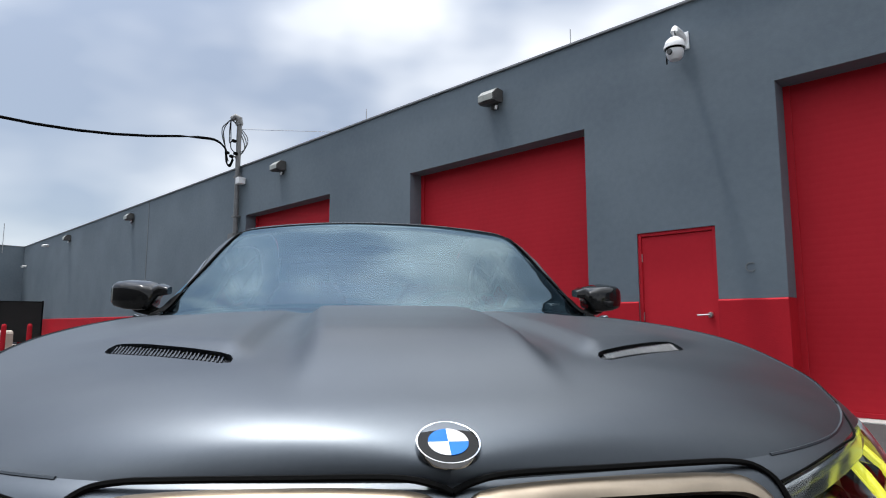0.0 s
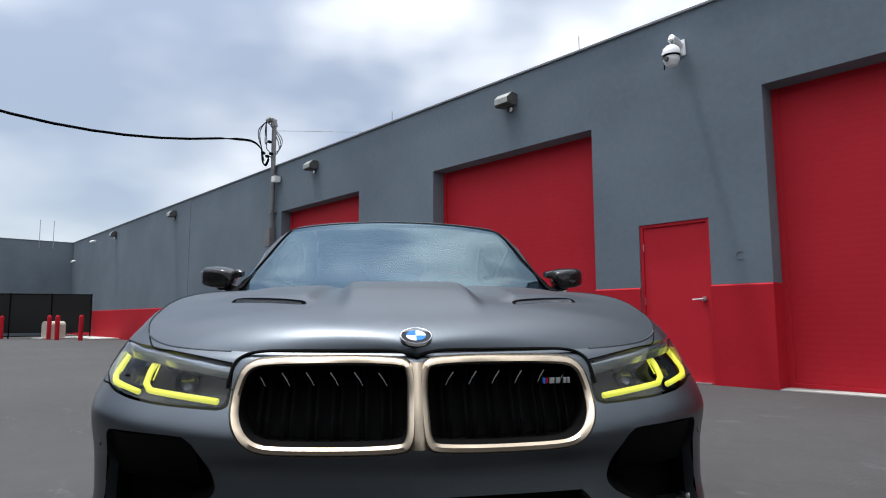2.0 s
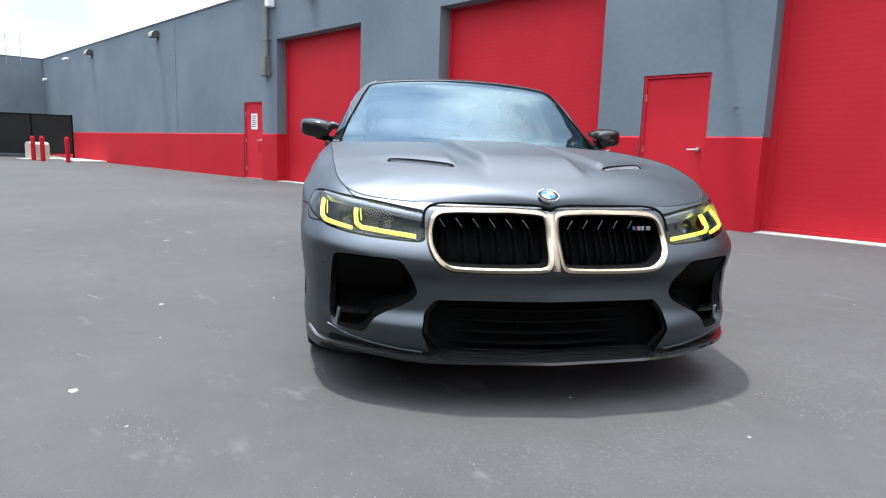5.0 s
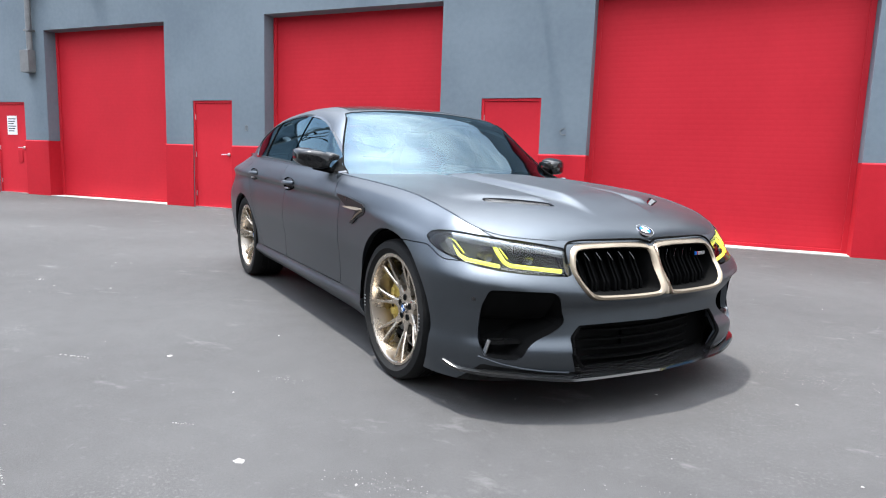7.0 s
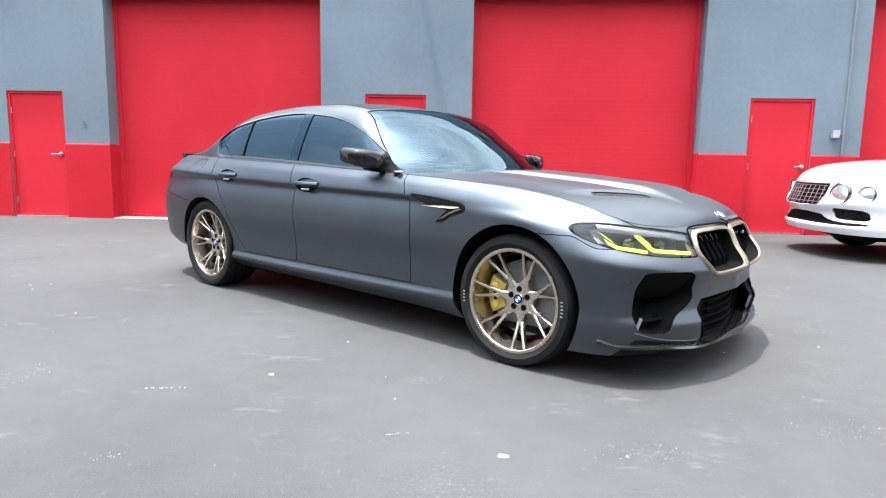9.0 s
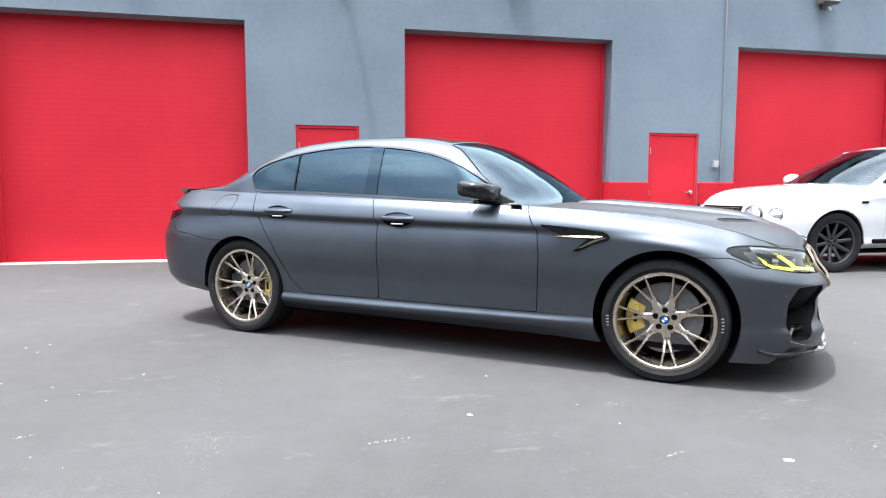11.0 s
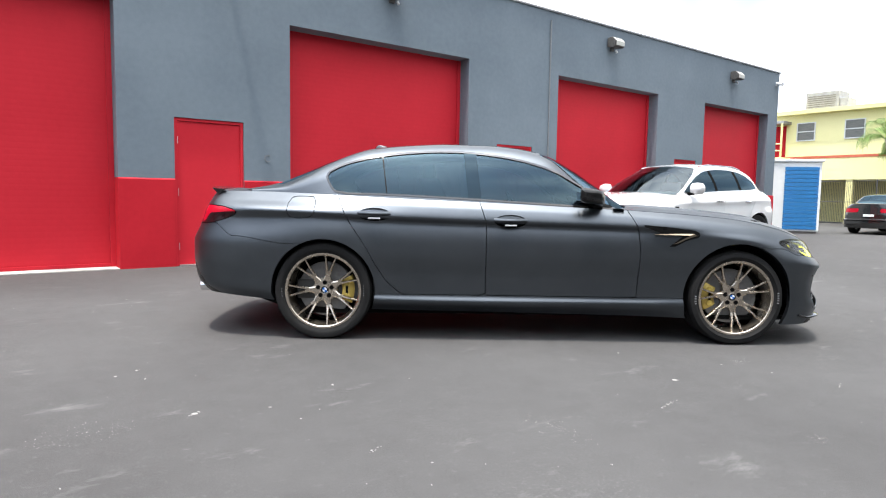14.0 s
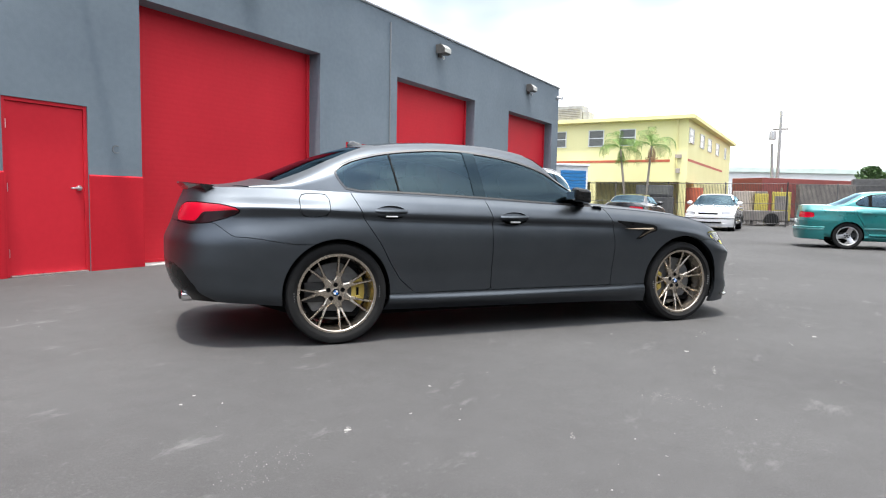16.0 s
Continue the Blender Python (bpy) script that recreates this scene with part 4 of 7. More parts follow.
    # lamps
    for side in (1, -1):
        sh = lens if side > 0 else lens.mirrored()
        cover = sheet_part("headlight", sh, LENS, car, "dark headlight with yellow light bands", lip=0)
        cover.visible_shadow = False
        sheet_part("headlight_housing", sh, LAMP_SHELL, cover, "dark satin lamp housing", lip=0, push=-.085)
        for path, wd in (([(.838, .730), (.842, .702), (.840, .674), (.824, .660), (.728, .641)], .0080), ([(.708, .713), (.712, .691), (.709, .661), (.692, .646), (.497, .626)], .0084)):
            bm = bmesh.new()
            dense = []
            for (y0, z0), (y1, z1) in zip(path, path[1:]):
                dense += [(y0 + (y1 - y0) * f, z0 + (z1 - z0) * f) for f in (0, .34, .67)]
            dense.append(path[-1])
            add_tube(bm, [(b.front_x(yy, zz) - .014 - .055 * float(smooth01(zz, .655, .74)), side * yy, zz) for yy, zz in dense], wd, 8, flat=1.0)
            (y0, z0), (y1, z1) = path[0], path[2]
            arm = [(y0, z0), (y0 - .008, z0 + .001), (y0 - .014, z0 - .002), (y1 - .018, z1 + .010)]
            add_tube(bm, [(b.front_x(yy, zz) - .014 - .055 * float(smooth01(zz, .655, .74)), side * yy, zz) for yy, zz in arm], .002, 8)
            part("running_light", bm, DRL, cover, "yellow light band", True)
        # a pale blade outboard of the outer band, added to block its light sideways
        bm = bmesh.new()
        blade = [(.846, .736), (.850, .704), (.848, .674), (.834, .655), (.79, .646)]
        loops = []
        for yy, zz in blade:
            top = b.front_x(yy, zz) - .008
            loops.append([(top, side * yy, zz), (top, side * (yy + .002), zz - .001), (top - .05, side * (yy + .002), zz - .001), (top - .05, side * yy, zz)])
        add_loops(bm, loops, True, True, True)
        bmesh.ops.recalc_face_normals(bm, faces=bm.faces)
        part("band_shroud", bm, LENS_SHEEN, cover, "added pale blade that hides the light band from the side")
        # a pale strip added for the sky's reflection along the lens top
        sheen_line = [(.47, .713), (.56, .728), (.65, .741), (.73, .751), (.79, .760), (.835, .767)]
        bm = bmesh.new()
        add_loops(bm, [[(b.front_x(yy, zz) + dx, side * yy, zz + dz) for yy, zz in sheen_line] for dx, dz in ((.004, -.036), (.003, -.022), (-.006, -.007), (-.026, .003))], False)
        bmesh.ops.recalc_face_normals(bm, faces=bm.faces)
        part("lens_top_sheen", bm, LENS_SHEEN, cover, "pale added strip for the sky mirrored in the lens top", True)
        for yy, zz in ((.745, .672), (.60, .665)):
            bm = lathe([(.0005, .0), (.016, .004), (.026, .012), (.03, .02), (.03, -.01)], 20, "x")
            part("projector", bm, SHADOW_CHROME, cover, "round projector lens", True, m=pose(b.front_x(yy, zz) - .07, side * yy, zz))
        sh = tail_lens if side > 0 else tail_lens.mirrored()
        x, y, z, *_ = V(sh)
        wedge = .838 + .062 * smooth01(x, -2.40, -2.33) + .012 * smooth01(x, -2.33, -2.16)
        smoked, sh = sh.split(z - wedge)
        lamp_part = sheet_part("tail_light", sh, LENS_RED, car, "red tail light with a smoked lower edge", lip=.01)
        sheet_part("smoked_lens", smoked, SMOKED_RED, lamp_part, "dark smoked lens", lip=.01)
    # kidney surrounds and slats
    for side in (1, -1):
        out = [(side * -a, c_) for a, c_ in kidney]
        inn = [(side * -a, c_) for a, c_ in inset(kidney, .024)]
        mid = [(side * -a, c_) for a, c_ in inset(kidney, .008)]
        bx = lambda poly, dx: [(b.front_x(p, q) + dx, p, q) for p, q in poly]
        bm = bmesh.new()
        add_loops(bm, [bx(out, -.04), bx(out, .004), bx(mid, .016), bx(inset(mid, .010), .013), bx(inn, .002)])
        bmesh.ops.recalc_face_normals(bm, faces=bm.faces)
        kid = part("kidney_surround", bm, BRONZE, car, "gold bronze grille surround", True, 50)
        bm = bmesh.new()
        add_loops(bm, [bx(inn, .0015), bx(inn, -.10)])
        part("grille_liner", bm, BLACK_PLASTIC, kid, "black inner wall of the grille", True)
        bm = bmesh.new()
        bm.faces.new([bm.verts.new(p) for p in bx([(side * -a, c_) for a, c_ in inset(kidney, .016)], -.10)])
        part("grille_back", bm, BLACK_PLASTIC, kid, "black grille backing")
        inner = inset(kidney, .022)
        for i in range(6):
            yy = -.075 - i * .062
            zs = [q for p, q in inner if abs(p - yy) < .035]
            top, bot = max(zs) + .004, min(zs) - .004
            bm = bmesh.new()
            for k in (-.011, .011):
                pts = [(b.front_x(yy, zz) - dx, side * -(yy + k - .018 * f), zz) for f, zz, dx in
                       ((0, bot, .075), (0, bot + .05, .066), (0, top - .07, .060), (.35, top - .035, .056), (1, top, .068))]
                loops = [[(p[0], p[1] - .0045, p[2]), (p[0] + .006, p[1], p[2]), (p[0], p[1] + .0045, p[2]), (p[0] - .03, p[1], p[2])] for p in pts]
                add_loops(bm, loops, True, True, True)
            bmesh.ops.recalc_face_normals(bm, faces=bm.faces)
            # the slat's glint, added as a short bar of brighter metal
            bt = bmesh.new()
            add_tube(bt, [(b.front_x(yy, zz) - .047, side * -(yy - .022 * f), zz) for f, zz in ((0, top - .060), (.4, top - .045), (1, top - .028))], .003, 6, taper=lambda q: .5 + q * .5)
            part("slat_glint", bt, SHADOW_CHROME, kid, "brighter bar added as the glint near the slat top")
            part("grille_slat", bm, BLACK_PLASTIC, kid, "black double slat")
    bm = bmesh.new()
    add_loops(bm, [[(b.front_x(0, zz) + dx, yy, zz) for zz in (.524, .55, .62, .70, .720)] for yy, dx in ((-.018, .004), (-.010, .015), (.010, .015), (.018, .004))], False)
    bmesh.ops.recalc_face_normals(bm, faces=bm.faces)
    part("kidney_divider", bm, BRONZE, car, "gold bronze bar between the grilles", True, 60)
    # a small three-coloured mark with bright bars on the left grille
    for i, (dy, wd, mat, lab) in enumerate(((.335, .006, BLUE, "blue stripe"), (.342, .006, LENS_RED, "red stripe"), (.356, .014, STEEL, "bright bar"), (.373, .012, STEEL, "bright bar"), (.392, .008, STEEL, "bright bar"), (.403, .008, STEEL, "bright bar"))):
        part("grille_mark", box(b.front_x(dy, .66) - .024, b.front_x(dy, .66) - .014, dy - wd / 2, dy + wd / 2, .660, .675, .0015), mat, car, lab)
    # lower intake
    bm = bmesh.new()
    add_box(bm, 2.18, 2.19, -.5, .5, .19, .42)
    part("intake_back", bm, BLACK_PLASTIC, car, "black radiator behind the lower intake")
    for i in range(4):
        zz = .225 + i * .042
        bm = bmesh.new()
        add_loops(bm, [[(2.255 - .1 * t * t - dx, .46 * t, zz + dz) for t in np.linspace(-1, 1, 15)] for dx, dz in ((.03, -.005), (0, -.004), (0, .004), (.03, .005))], False)
        part("intake_slat", bm, BLACK_PLASTIC, car, "black horizontal intake slat")
    part("radar_panel", box(2.192, 2.206, -.10, .10, .25, .33, .004), BLACK_PLASTIC, car, "gloss black sensor panel")
    edge_pts = [(-.40, .215), (-.458, .285), (-.45, .35), (-.415, .394), (.415, .394), (.45, .35), (.458, .285), (.40, .215)]
    for run in (edge_pts[:4], edge_pts[4:]):
        part("intake_edge", tube([(b.front_x(p, q) - .004, p, q) for p, q in run], .008, 8), BLACK_PLASTIC, car, smooth=True)
    # side intakes: black pockets with a bright tab
    for side in (1, -1):
        loops = []
        for k, dx in ((0, -.002), (.012, -.03), (.03, -.14)):
            loops.append([(b.front_x(p, q) + dx - (.03 * (p - .5) if k else 0), side * p, q) for p, q in inset(gill, k)])
        bm = bmesh.new()
        rows = add_loops(bm, loops)
        bm.faces.new(rows[-1])
        bmesh.ops.recalc_face_normals(bm, faces=bm.faces)
        pocket = part("side_intake", bm, BLACK_PLASTIC, car, "black side air intake")
        ys_ = np.linspace(.54, .805, 9)
        bm = bmesh.new()
        add_loops(bm, [[(b.front_x(yy, zz) - dx, side * yy, zz) for yy in ys_] for zz, dx in ((.548, .006), (.535, .016), (.43, .050), (.415, .085))], False)
        bmesh.ops.recalc_face_normals(bm, faces=bm.faces)
        part("intake_panel", bm, BLACK_PLASTIC, pocket, "black panel in the intake", True)
        yo = lambda f: .66 + .12 * f
        bm = bmesh.new()
        add_loops(bm, [[(b.front_x(yo(f), .33) - dx, side * yo(f), .335 + dz - .012 * f) for f in np.linspace(0, 1, 8)] for dx, dz in ((.05, -.005), (.02, -.006), (.018, .008), (.05, .012))], False)
        part("intake_vane", bm, GRILLE_BLACK, pocket, "gloss black vane")
        part("intake_tab", box(-.008, .008, -.006, .006, -.035, .035, .003), STEEL, pocket, "small bright metal tab",
             m=pose(b.front_x(.775, .31) - .03, side * .775, .305, 0, 18, side * -30))
        part("parking_sensor", lathe([(.0005, .003), (.008, .003), (.01, .0), (.01, -.006)], 12, "x"), BLACK_GLOSS, car, m=pose(b.front_x(.83, .51), side * .83, .51, 0, 0, side * 45))
        rim_line = [(.815, .272), (.74, .246), (.66, .228), (.56, .214), (.47, .206)]
        part("bumper_edge", tube([(b.front_x(p, q) + .003, side * p, q) for p, q in rim_line], .0045, 8), PAINT, car, "lower edge of the bumper", True)
    # splitter
    base = b.skirt.v[b.skirt.v[:, 4] == 0]
    base = base[base[:, 0] > 1.95][:, :2]
    base = np.concatenate([base[::-1] * (1, -1), base[1:]])
    way = np.gradient(base, axis=0)
    out_n = np.stack([way[:, 1], -way[:, 0]], 1) / np.linalg.norm(way, axis=1, keepdims=True)
    out_n *= np.sign((out_n * (base - (1.2, 0))).sum(1, keepdims=True))
    reach = 1 - .55 * smooth01(np.abs(base[:, 1]), .70, .90)
    lift = .020 * smooth01(np.abs(base[:, 1]), .45, .72) + .028 * smooth01(np.abs(base[:, 1]), .84, .90)
    ring = lambda d, z: [(x_ + n_[0] * d * (r_ if d > 0 else 1), y_ + n_[1] * d * (r_ if d > 0 else 1), z + l_) for (x_, y_), n_, r_, l_ in zip(base, out_n, reach, lift)]
    bm = bmesh.new()
    add_loops(bm, [ring(-.10, .20), ring(.012, .196), ring(.040, .186), ring(.043, .176), ring(.02, .170), ring(-.10, .178)], False)
    bmesh.ops.recalc_face_normals(bm, faces=bm.faces)
    part("splitter", bm, BLACK_GLOSS, car, "glossy carbon fibre front splitter", True, 40)
    # underside
    row = b.skirt.v[b.skirt.v[:, 4] == 0][::4]
    ring_o = [(x_ * .97, y_ * .96) for x_, y_ in row[:, :2]] + [(x_ * .97, -y_ * .96) for x_, y_ in row[::-1, :2][1:-1]]
    bm = bmesh.new()
    add_loops(bm, [[(x_, y_ * .93, z_ - .045 + .14 * float(smooth01(-x_, 1.6, 2.2))) for x_, y_ in ring_o] for z_ in (.215, .245)], True, True, True)
    bmesh.ops.recalc_face_normals(bm, faces=bm.faces)
    part("underbody", bm, BLACK_PLASTIC, car, "black underbody")
    part("firewall", box(.72, .9, -.78, .78, .3, .92, .02), BLACK_PLASTIC, car)
    part("diffuser", box(-2.50, -2.2, -.5, .5, .285, .40, .03), CARBON, car, "carbon rear diffuser")
    for yy in (-.60, -.50, .50, .60):
        part("exhaust_tip", lathe([(.032, 0), (.038, .004), (.038, .16), (.032, .16), (.03, .02)], 28, "x", (-2.478, yy, .335)), CHROME, car, "round steel exhaust tip", True)
    for side in (1, -1):
        part("rear_reflector", tube([(-2.455, side * .70, .475), (-2.478, side * .64, .472), (-2.495, side * .57, .47)], .012, 8, flat=1.5), LENS_RED, car, "dark red reflector", True)
    # mirrors
    for side in (1, -1):
        loops = []
        for f, w, h, dx in ((-.34, .036, .018, .085), (-.14, .050, .030, .068), (-.03, .064, .042, .050), (.01, .078, .052, .042), (.06, .088, .062, .036), (.3, .098, .070, .022), (.6, .098, .070, .004), (.85, .088, .062, -.016), (.97, .066, .046, -.030), (1.0, .030, .022, -.036)):
            yy = .872 + .176 * f
            zc = 1.052 + .008 * f + (.030 if f < -.1 else .014 if f < 0 else 0)
            lp = []
            for k in range(28):
                a = 2 * math.pi * k / 28
                ca, sa = math.cos(a), math.sin(a)
                ex = .44 if sa > 0 else .34
                lp.append((.392 + dx + w * (abs(ca) ** ex) * (1 if ca > 0 else -.72), side * yy, zc + h * (abs(sa) ** ex) * (.82 if sa > 0 else -.72)))
            loops.append([(p[0], p[1], p[2] - .14 * (p[0] - .392)) for p in lp])
        bm = bmesh.new()
        add_loops(bm, loops, True, True, True)
        bmesh.ops.recalc_face_normals(bm, faces=bm.faces)
        mirror = part("door_mirror", bm, MIRROR_BLACK, car, "gloss carbon door mirror", True, 50)
        part("mirror_arm", tube([(.50, side * .842, .980), (.46, side * .885, .992), (.42, side * .945, 1.005)], .024, 10, flat=.8), BLACK_PLASTIC, mirror, smooth=True)
        part("mirror_glass", box(.316, .322, side * .96 - .06, side * .96 + .06, 1.025, 1.085, .003), CHROME, mirror, "mirror glass")
    # door handles
    for doors, x0, z0 in ((doors_f, -.155, .872), (doors_r, -1.125, .908)):
        for side, door in zip((1, -1), doors):
            yb = side * .928
            bm = bmesh.new()
            loops = [[(x0 + .112 * r * math.cos(t), yb - side * d, z0 + .046 * r * math.sin(t)) for t in np.linspace(0, 2 * math.pi, 28, endpoint=False)] for r, d in ((1.02, -.004), (.9, .012), (.5, .022))]
            rows = add_loops(bm, loops)
            bm.faces.new(rows[-1])
            bmesh.ops.recalc_face_normals(bm, faces=bm.faces)
            # the cup's black colour holds the shadow behind the handle
            part("handle_cup", bm, BLACK_PLASTIC, door, "recess behind the handle, blackened for its shadow", True)
            pts = [(x0 + t, yb + side * (.022 - 6 * t * t * .35), z0 + .008) for t in np.linspace(-.112, .112, 13)]
            part("door_handle", tube(pts, .02, 10, flat=.75), PAINT, door, "pull handle in body colour", True)
            part("handle_strip", tube([(x0 + t, yb + side * .012, z0 - .028) for t in np.linspace(-.04, .045, 7)], .007, 8), STEEL, door, "bright lower edge", True)
    # fender vents: gold blade over a black slot
    for side in (1, -1):
        yv = lambda xx: side * float(np.interp(xx, (.85, 1.2), (.928, .934)))
        bm = bmesh.new()
        slot_o = [(.985, .710), (1.025, .712), (1.10, .752), (1.185, .776), (1.197, .790), (1.190, .812), (1.165, .826), (1.0, .847), (.80, .862), (.80, .848), (.92, .803), (1.07, .782)]
        lo = [(px, yv(px) - side * .02, pz) for px, pz in slot_o]
        hi = [(px, yv(px) + side * .005, pz) for px, pz in slot_o]
        rows = add_loops(bm, [lo, hi])
        bm.faces.new(rows[1])
        bmesh.ops.recalc_face_normals(bm, faces=bm.faces)
        vent_p = part("fender_vent", bm, GRILLE_BLACK, car, "black fender vent with a gold blade")
        bm = bmesh.new()
        blade = [(.875, .797), (.96, .803), (1.05, .807), (1.15, .806), (1.162, .797), (1.12, .790), (1.03, .790), (.95, .792)]
        lo = [(px, yv(px) - side * .004, pz) for px, pz in blade]
        hi = [(px, yv(px) + side * (.018 if pz < .795 else .007), pz) for px, pz in inset(blade, .002)]
        rows = add_loops(bm, [lo, hi])
        bm.faces.new(rows[1])
        bmesh.ops.recalc_face_normals(bm, faces=bm.faces)
        part("vent_blade", bm, VENT_BRONZE, vent_p, "gold bronze vent blade")
        low_blade = [(1.175, .792), (1.15, .783), (1.09, .760), (1.045, .737), (1.01, .728), (1.04, .742), (1.09, .772), (1.15, .795)]
        bm = bmesh.new()
        rows = add_loops(bm, [[(px, yv(px) - side * .004, pz) for px, pz in low_blade], [(px, yv(px) + side * .009, pz) for px, pz in low_blade]])
        bm.faces.new(rows[1])
        bmesh.ops.recalc_face_normals(bm, faces=bm.faces)
        part("vent_blade", bm, VENT_BRONZE, vent_p, "gold bronze lower blade")
    # shark fin
    bm = bmesh.new()
    loops = []
    for z0, l0, w0 in ((0, .085, .028), (.015, .075, .022), (.035, .045, .013), (.048, .016, .005)):
        loops.append([(-1.13 + l0 * math.cos(t) - .9 * z0, w0 * math.sin(t), 1.42 + z0) for t in np.linspace(0, 2 * math.pi, 18, endpoint=False)])
    add_loops(bm, loops, True, False, True)
    bmesh.ops.recalc_face_normals(bm, faces=bm.faces)
    part("antenna_fin", bm, CARBON, car, "black roof antenna fin", True, 50)
    # wheels
    front_w, rear_w = wheel_parts(), wheel_parts(radius=.351, width=.285, rim_r=.273)
    for ms, x0, track, toward, zz in ((front_w, 1.491, .786, -1, .342), (rear_w, -1.491, .778, 1, .351)):
        for side, spin in ((1, 4), (-1, 45.7)):
            put_wheel(ms, car, x0, side * track, zz, side, toward, spin + (7 if x0 < 0 else 0), True, "gold bronze Y-spoke wheel", True)
            liner(car, x0, side * .52, side * .915, zz, .372 if x0 < 0 else .384)
    # inside
    part("dashboard", box(.12, .74, -.72, .72, .72, .955, .05), LEATHER, car, "dark dashboard")
    bm = lathe([(.165, 0), (.178, .012), (.19, 0), (.178, -.012), (.165, 0)], 30, "x")
    part("steering_wheel", bm, LEATHER, car, "dark steering wheel", True, m=pose(.02, .37, .93, 0, -22, 0))
    for yy in (-.37, .37):
        seat = part("seat", box(-.55, 0, yy - .26, yy + .26, .42, .60, .06), LEATHER, car, "dark leather sports seat")
        bm = bmesh.new()
        add_loops(bm, [[(-.47 - .26 * f + d, yy + w * t, .56 + .62 * f) for t, d in ((-1, 0), (-.9, .06), (-.5, .035), (.5, .035), (.9, .06), (1, 0), (.9, -.10), (-.9, -.10))] for f, w in ((0, .25), (.5, .26), (.85, .22), (1, .16))], True, True, True)
        bmesh.ops.recalc_face_normals(bm, faces=bm.faces)
        part("seat_back", bm, LEATHER_RED, seat, "dark red seat back", True, 50)
        part("head_rest", box(-.80, -.70, yy - .12, yy + .12, 1.17, 1.30, .04), LEATHER, seat, smooth=True)
    part("rear_bench", box(-1.5, -.95, -.66, .66, .42, .62, .06), LEATHER, car, "dark rear bench")
    part("rear_bench_back", box(-1.72, -1.5, -.64, .64, .55, 1.08, .06), LEATHER, car)
    part("cabin_floor", box(-1.7, .75, -.8, .8, .28, .42, .01), LEATHER, car)
    return car


CAR_POSE = pose(-0.0485, -0.2512, 0, 0, 0, -36.57)
sports_sedan(CAR_POSE)


# ---- the lot and the building ----
WALL_Y, WALL_TOP, BAND = 5.13, 4.88, 1.235
BAYS = ((-11.78, -8.25), (-5.79, -2.22), (0.205, 3.76), (6.18, 9.715), (11.785, 15.2))
DOORS = ((-13.57, -12.55), (-7.54, -6.56), (-1.503, -0.525), (4.49, 5.455), (10.5, 11.475))
BAY_TOP, DOOR_TOP = 3.625, 2.09


def ground():
    bm = bmesh.new()
    rows = [[(x, y, 0) for x in (-1500, -100, -20, 20, 100, 1500)] for y in (-1500, -100, -20, 20, 100, 1500)]
    add_loops(bm, rows, False)
    tagged(part("ground", bm, ASPHALT), "worn grey asphalt lot with pale scuffs", "ground", kind="structure")


def pierced(x0, x1, y0, y1, z0, z1, holes):
    """A wall slab with openings that go through it."""
    xs = sorted({x0, x1, *(h for a, b, *_ in holes for h in (a, b))})
    zs = sorted({z0, z1, *(h for *_, lo, hi in holes for h in (lo, hi) if z0 < h < z1)})
    solid = lambda i, k: 0 <= i < len(xs) - 1 and 0 <= k < len(zs) - 1 and not any(
        a - 1e-6 <= xs[i] and xs[i + 1] <= b + 1e-6 and lo - 1e-6 <= zs[k] and zs[k + 1] <= hi + 1e-6 for a, b, lo, hi in holes)
    bm, seen = bmesh.new(), {}

    def at(*p):
        if p not in seen:
            seen[p] = bm.verts.new(p)
        return seen[p]
    for i in range(len(xs) - 1):
        for k in range(len(zs) - 1):
            if not solid(i, k):
                continue
            a, b, lo, hi = xs[i], xs[i + 1], zs[k], zs[k + 1]
            bm.faces.new((at(a, y0, lo), at(b, y0, lo), at(b, y0, hi), at(a, y0, hi)))
            bm.faces.new((at(b, y1, lo), at(a, y1, lo), at(a, y1, hi), at(b, y1, hi)))
            for di, dk, q in ((-1, 0, ((a, y1, lo), (a, y0, lo), (a, y0, hi), (a, y1, hi))), (1, 0, ((b, y0, lo), (b, y1, lo), (b, y1, hi), (b, y0, hi))),
                              (0, -1, ((a, y1, lo), (b, y1, lo), (b, y0, lo), (a, y0, lo))), (0, 1, ((a, y0, hi), (b, y0, hi), (b, y1, hi), (a, y1, hi)))):
                if not solid(i + di, k + dk):
                    bm.faces.new([at(*p) for p in q])
    bmesh.ops.recalc_face_normals(bm, faces=bm.faces)
    return bm


def structure(name, bm, mat, label, category, **kw):
    return tagged(part(name, bm, mat, **kw), label, category, kind="structure")


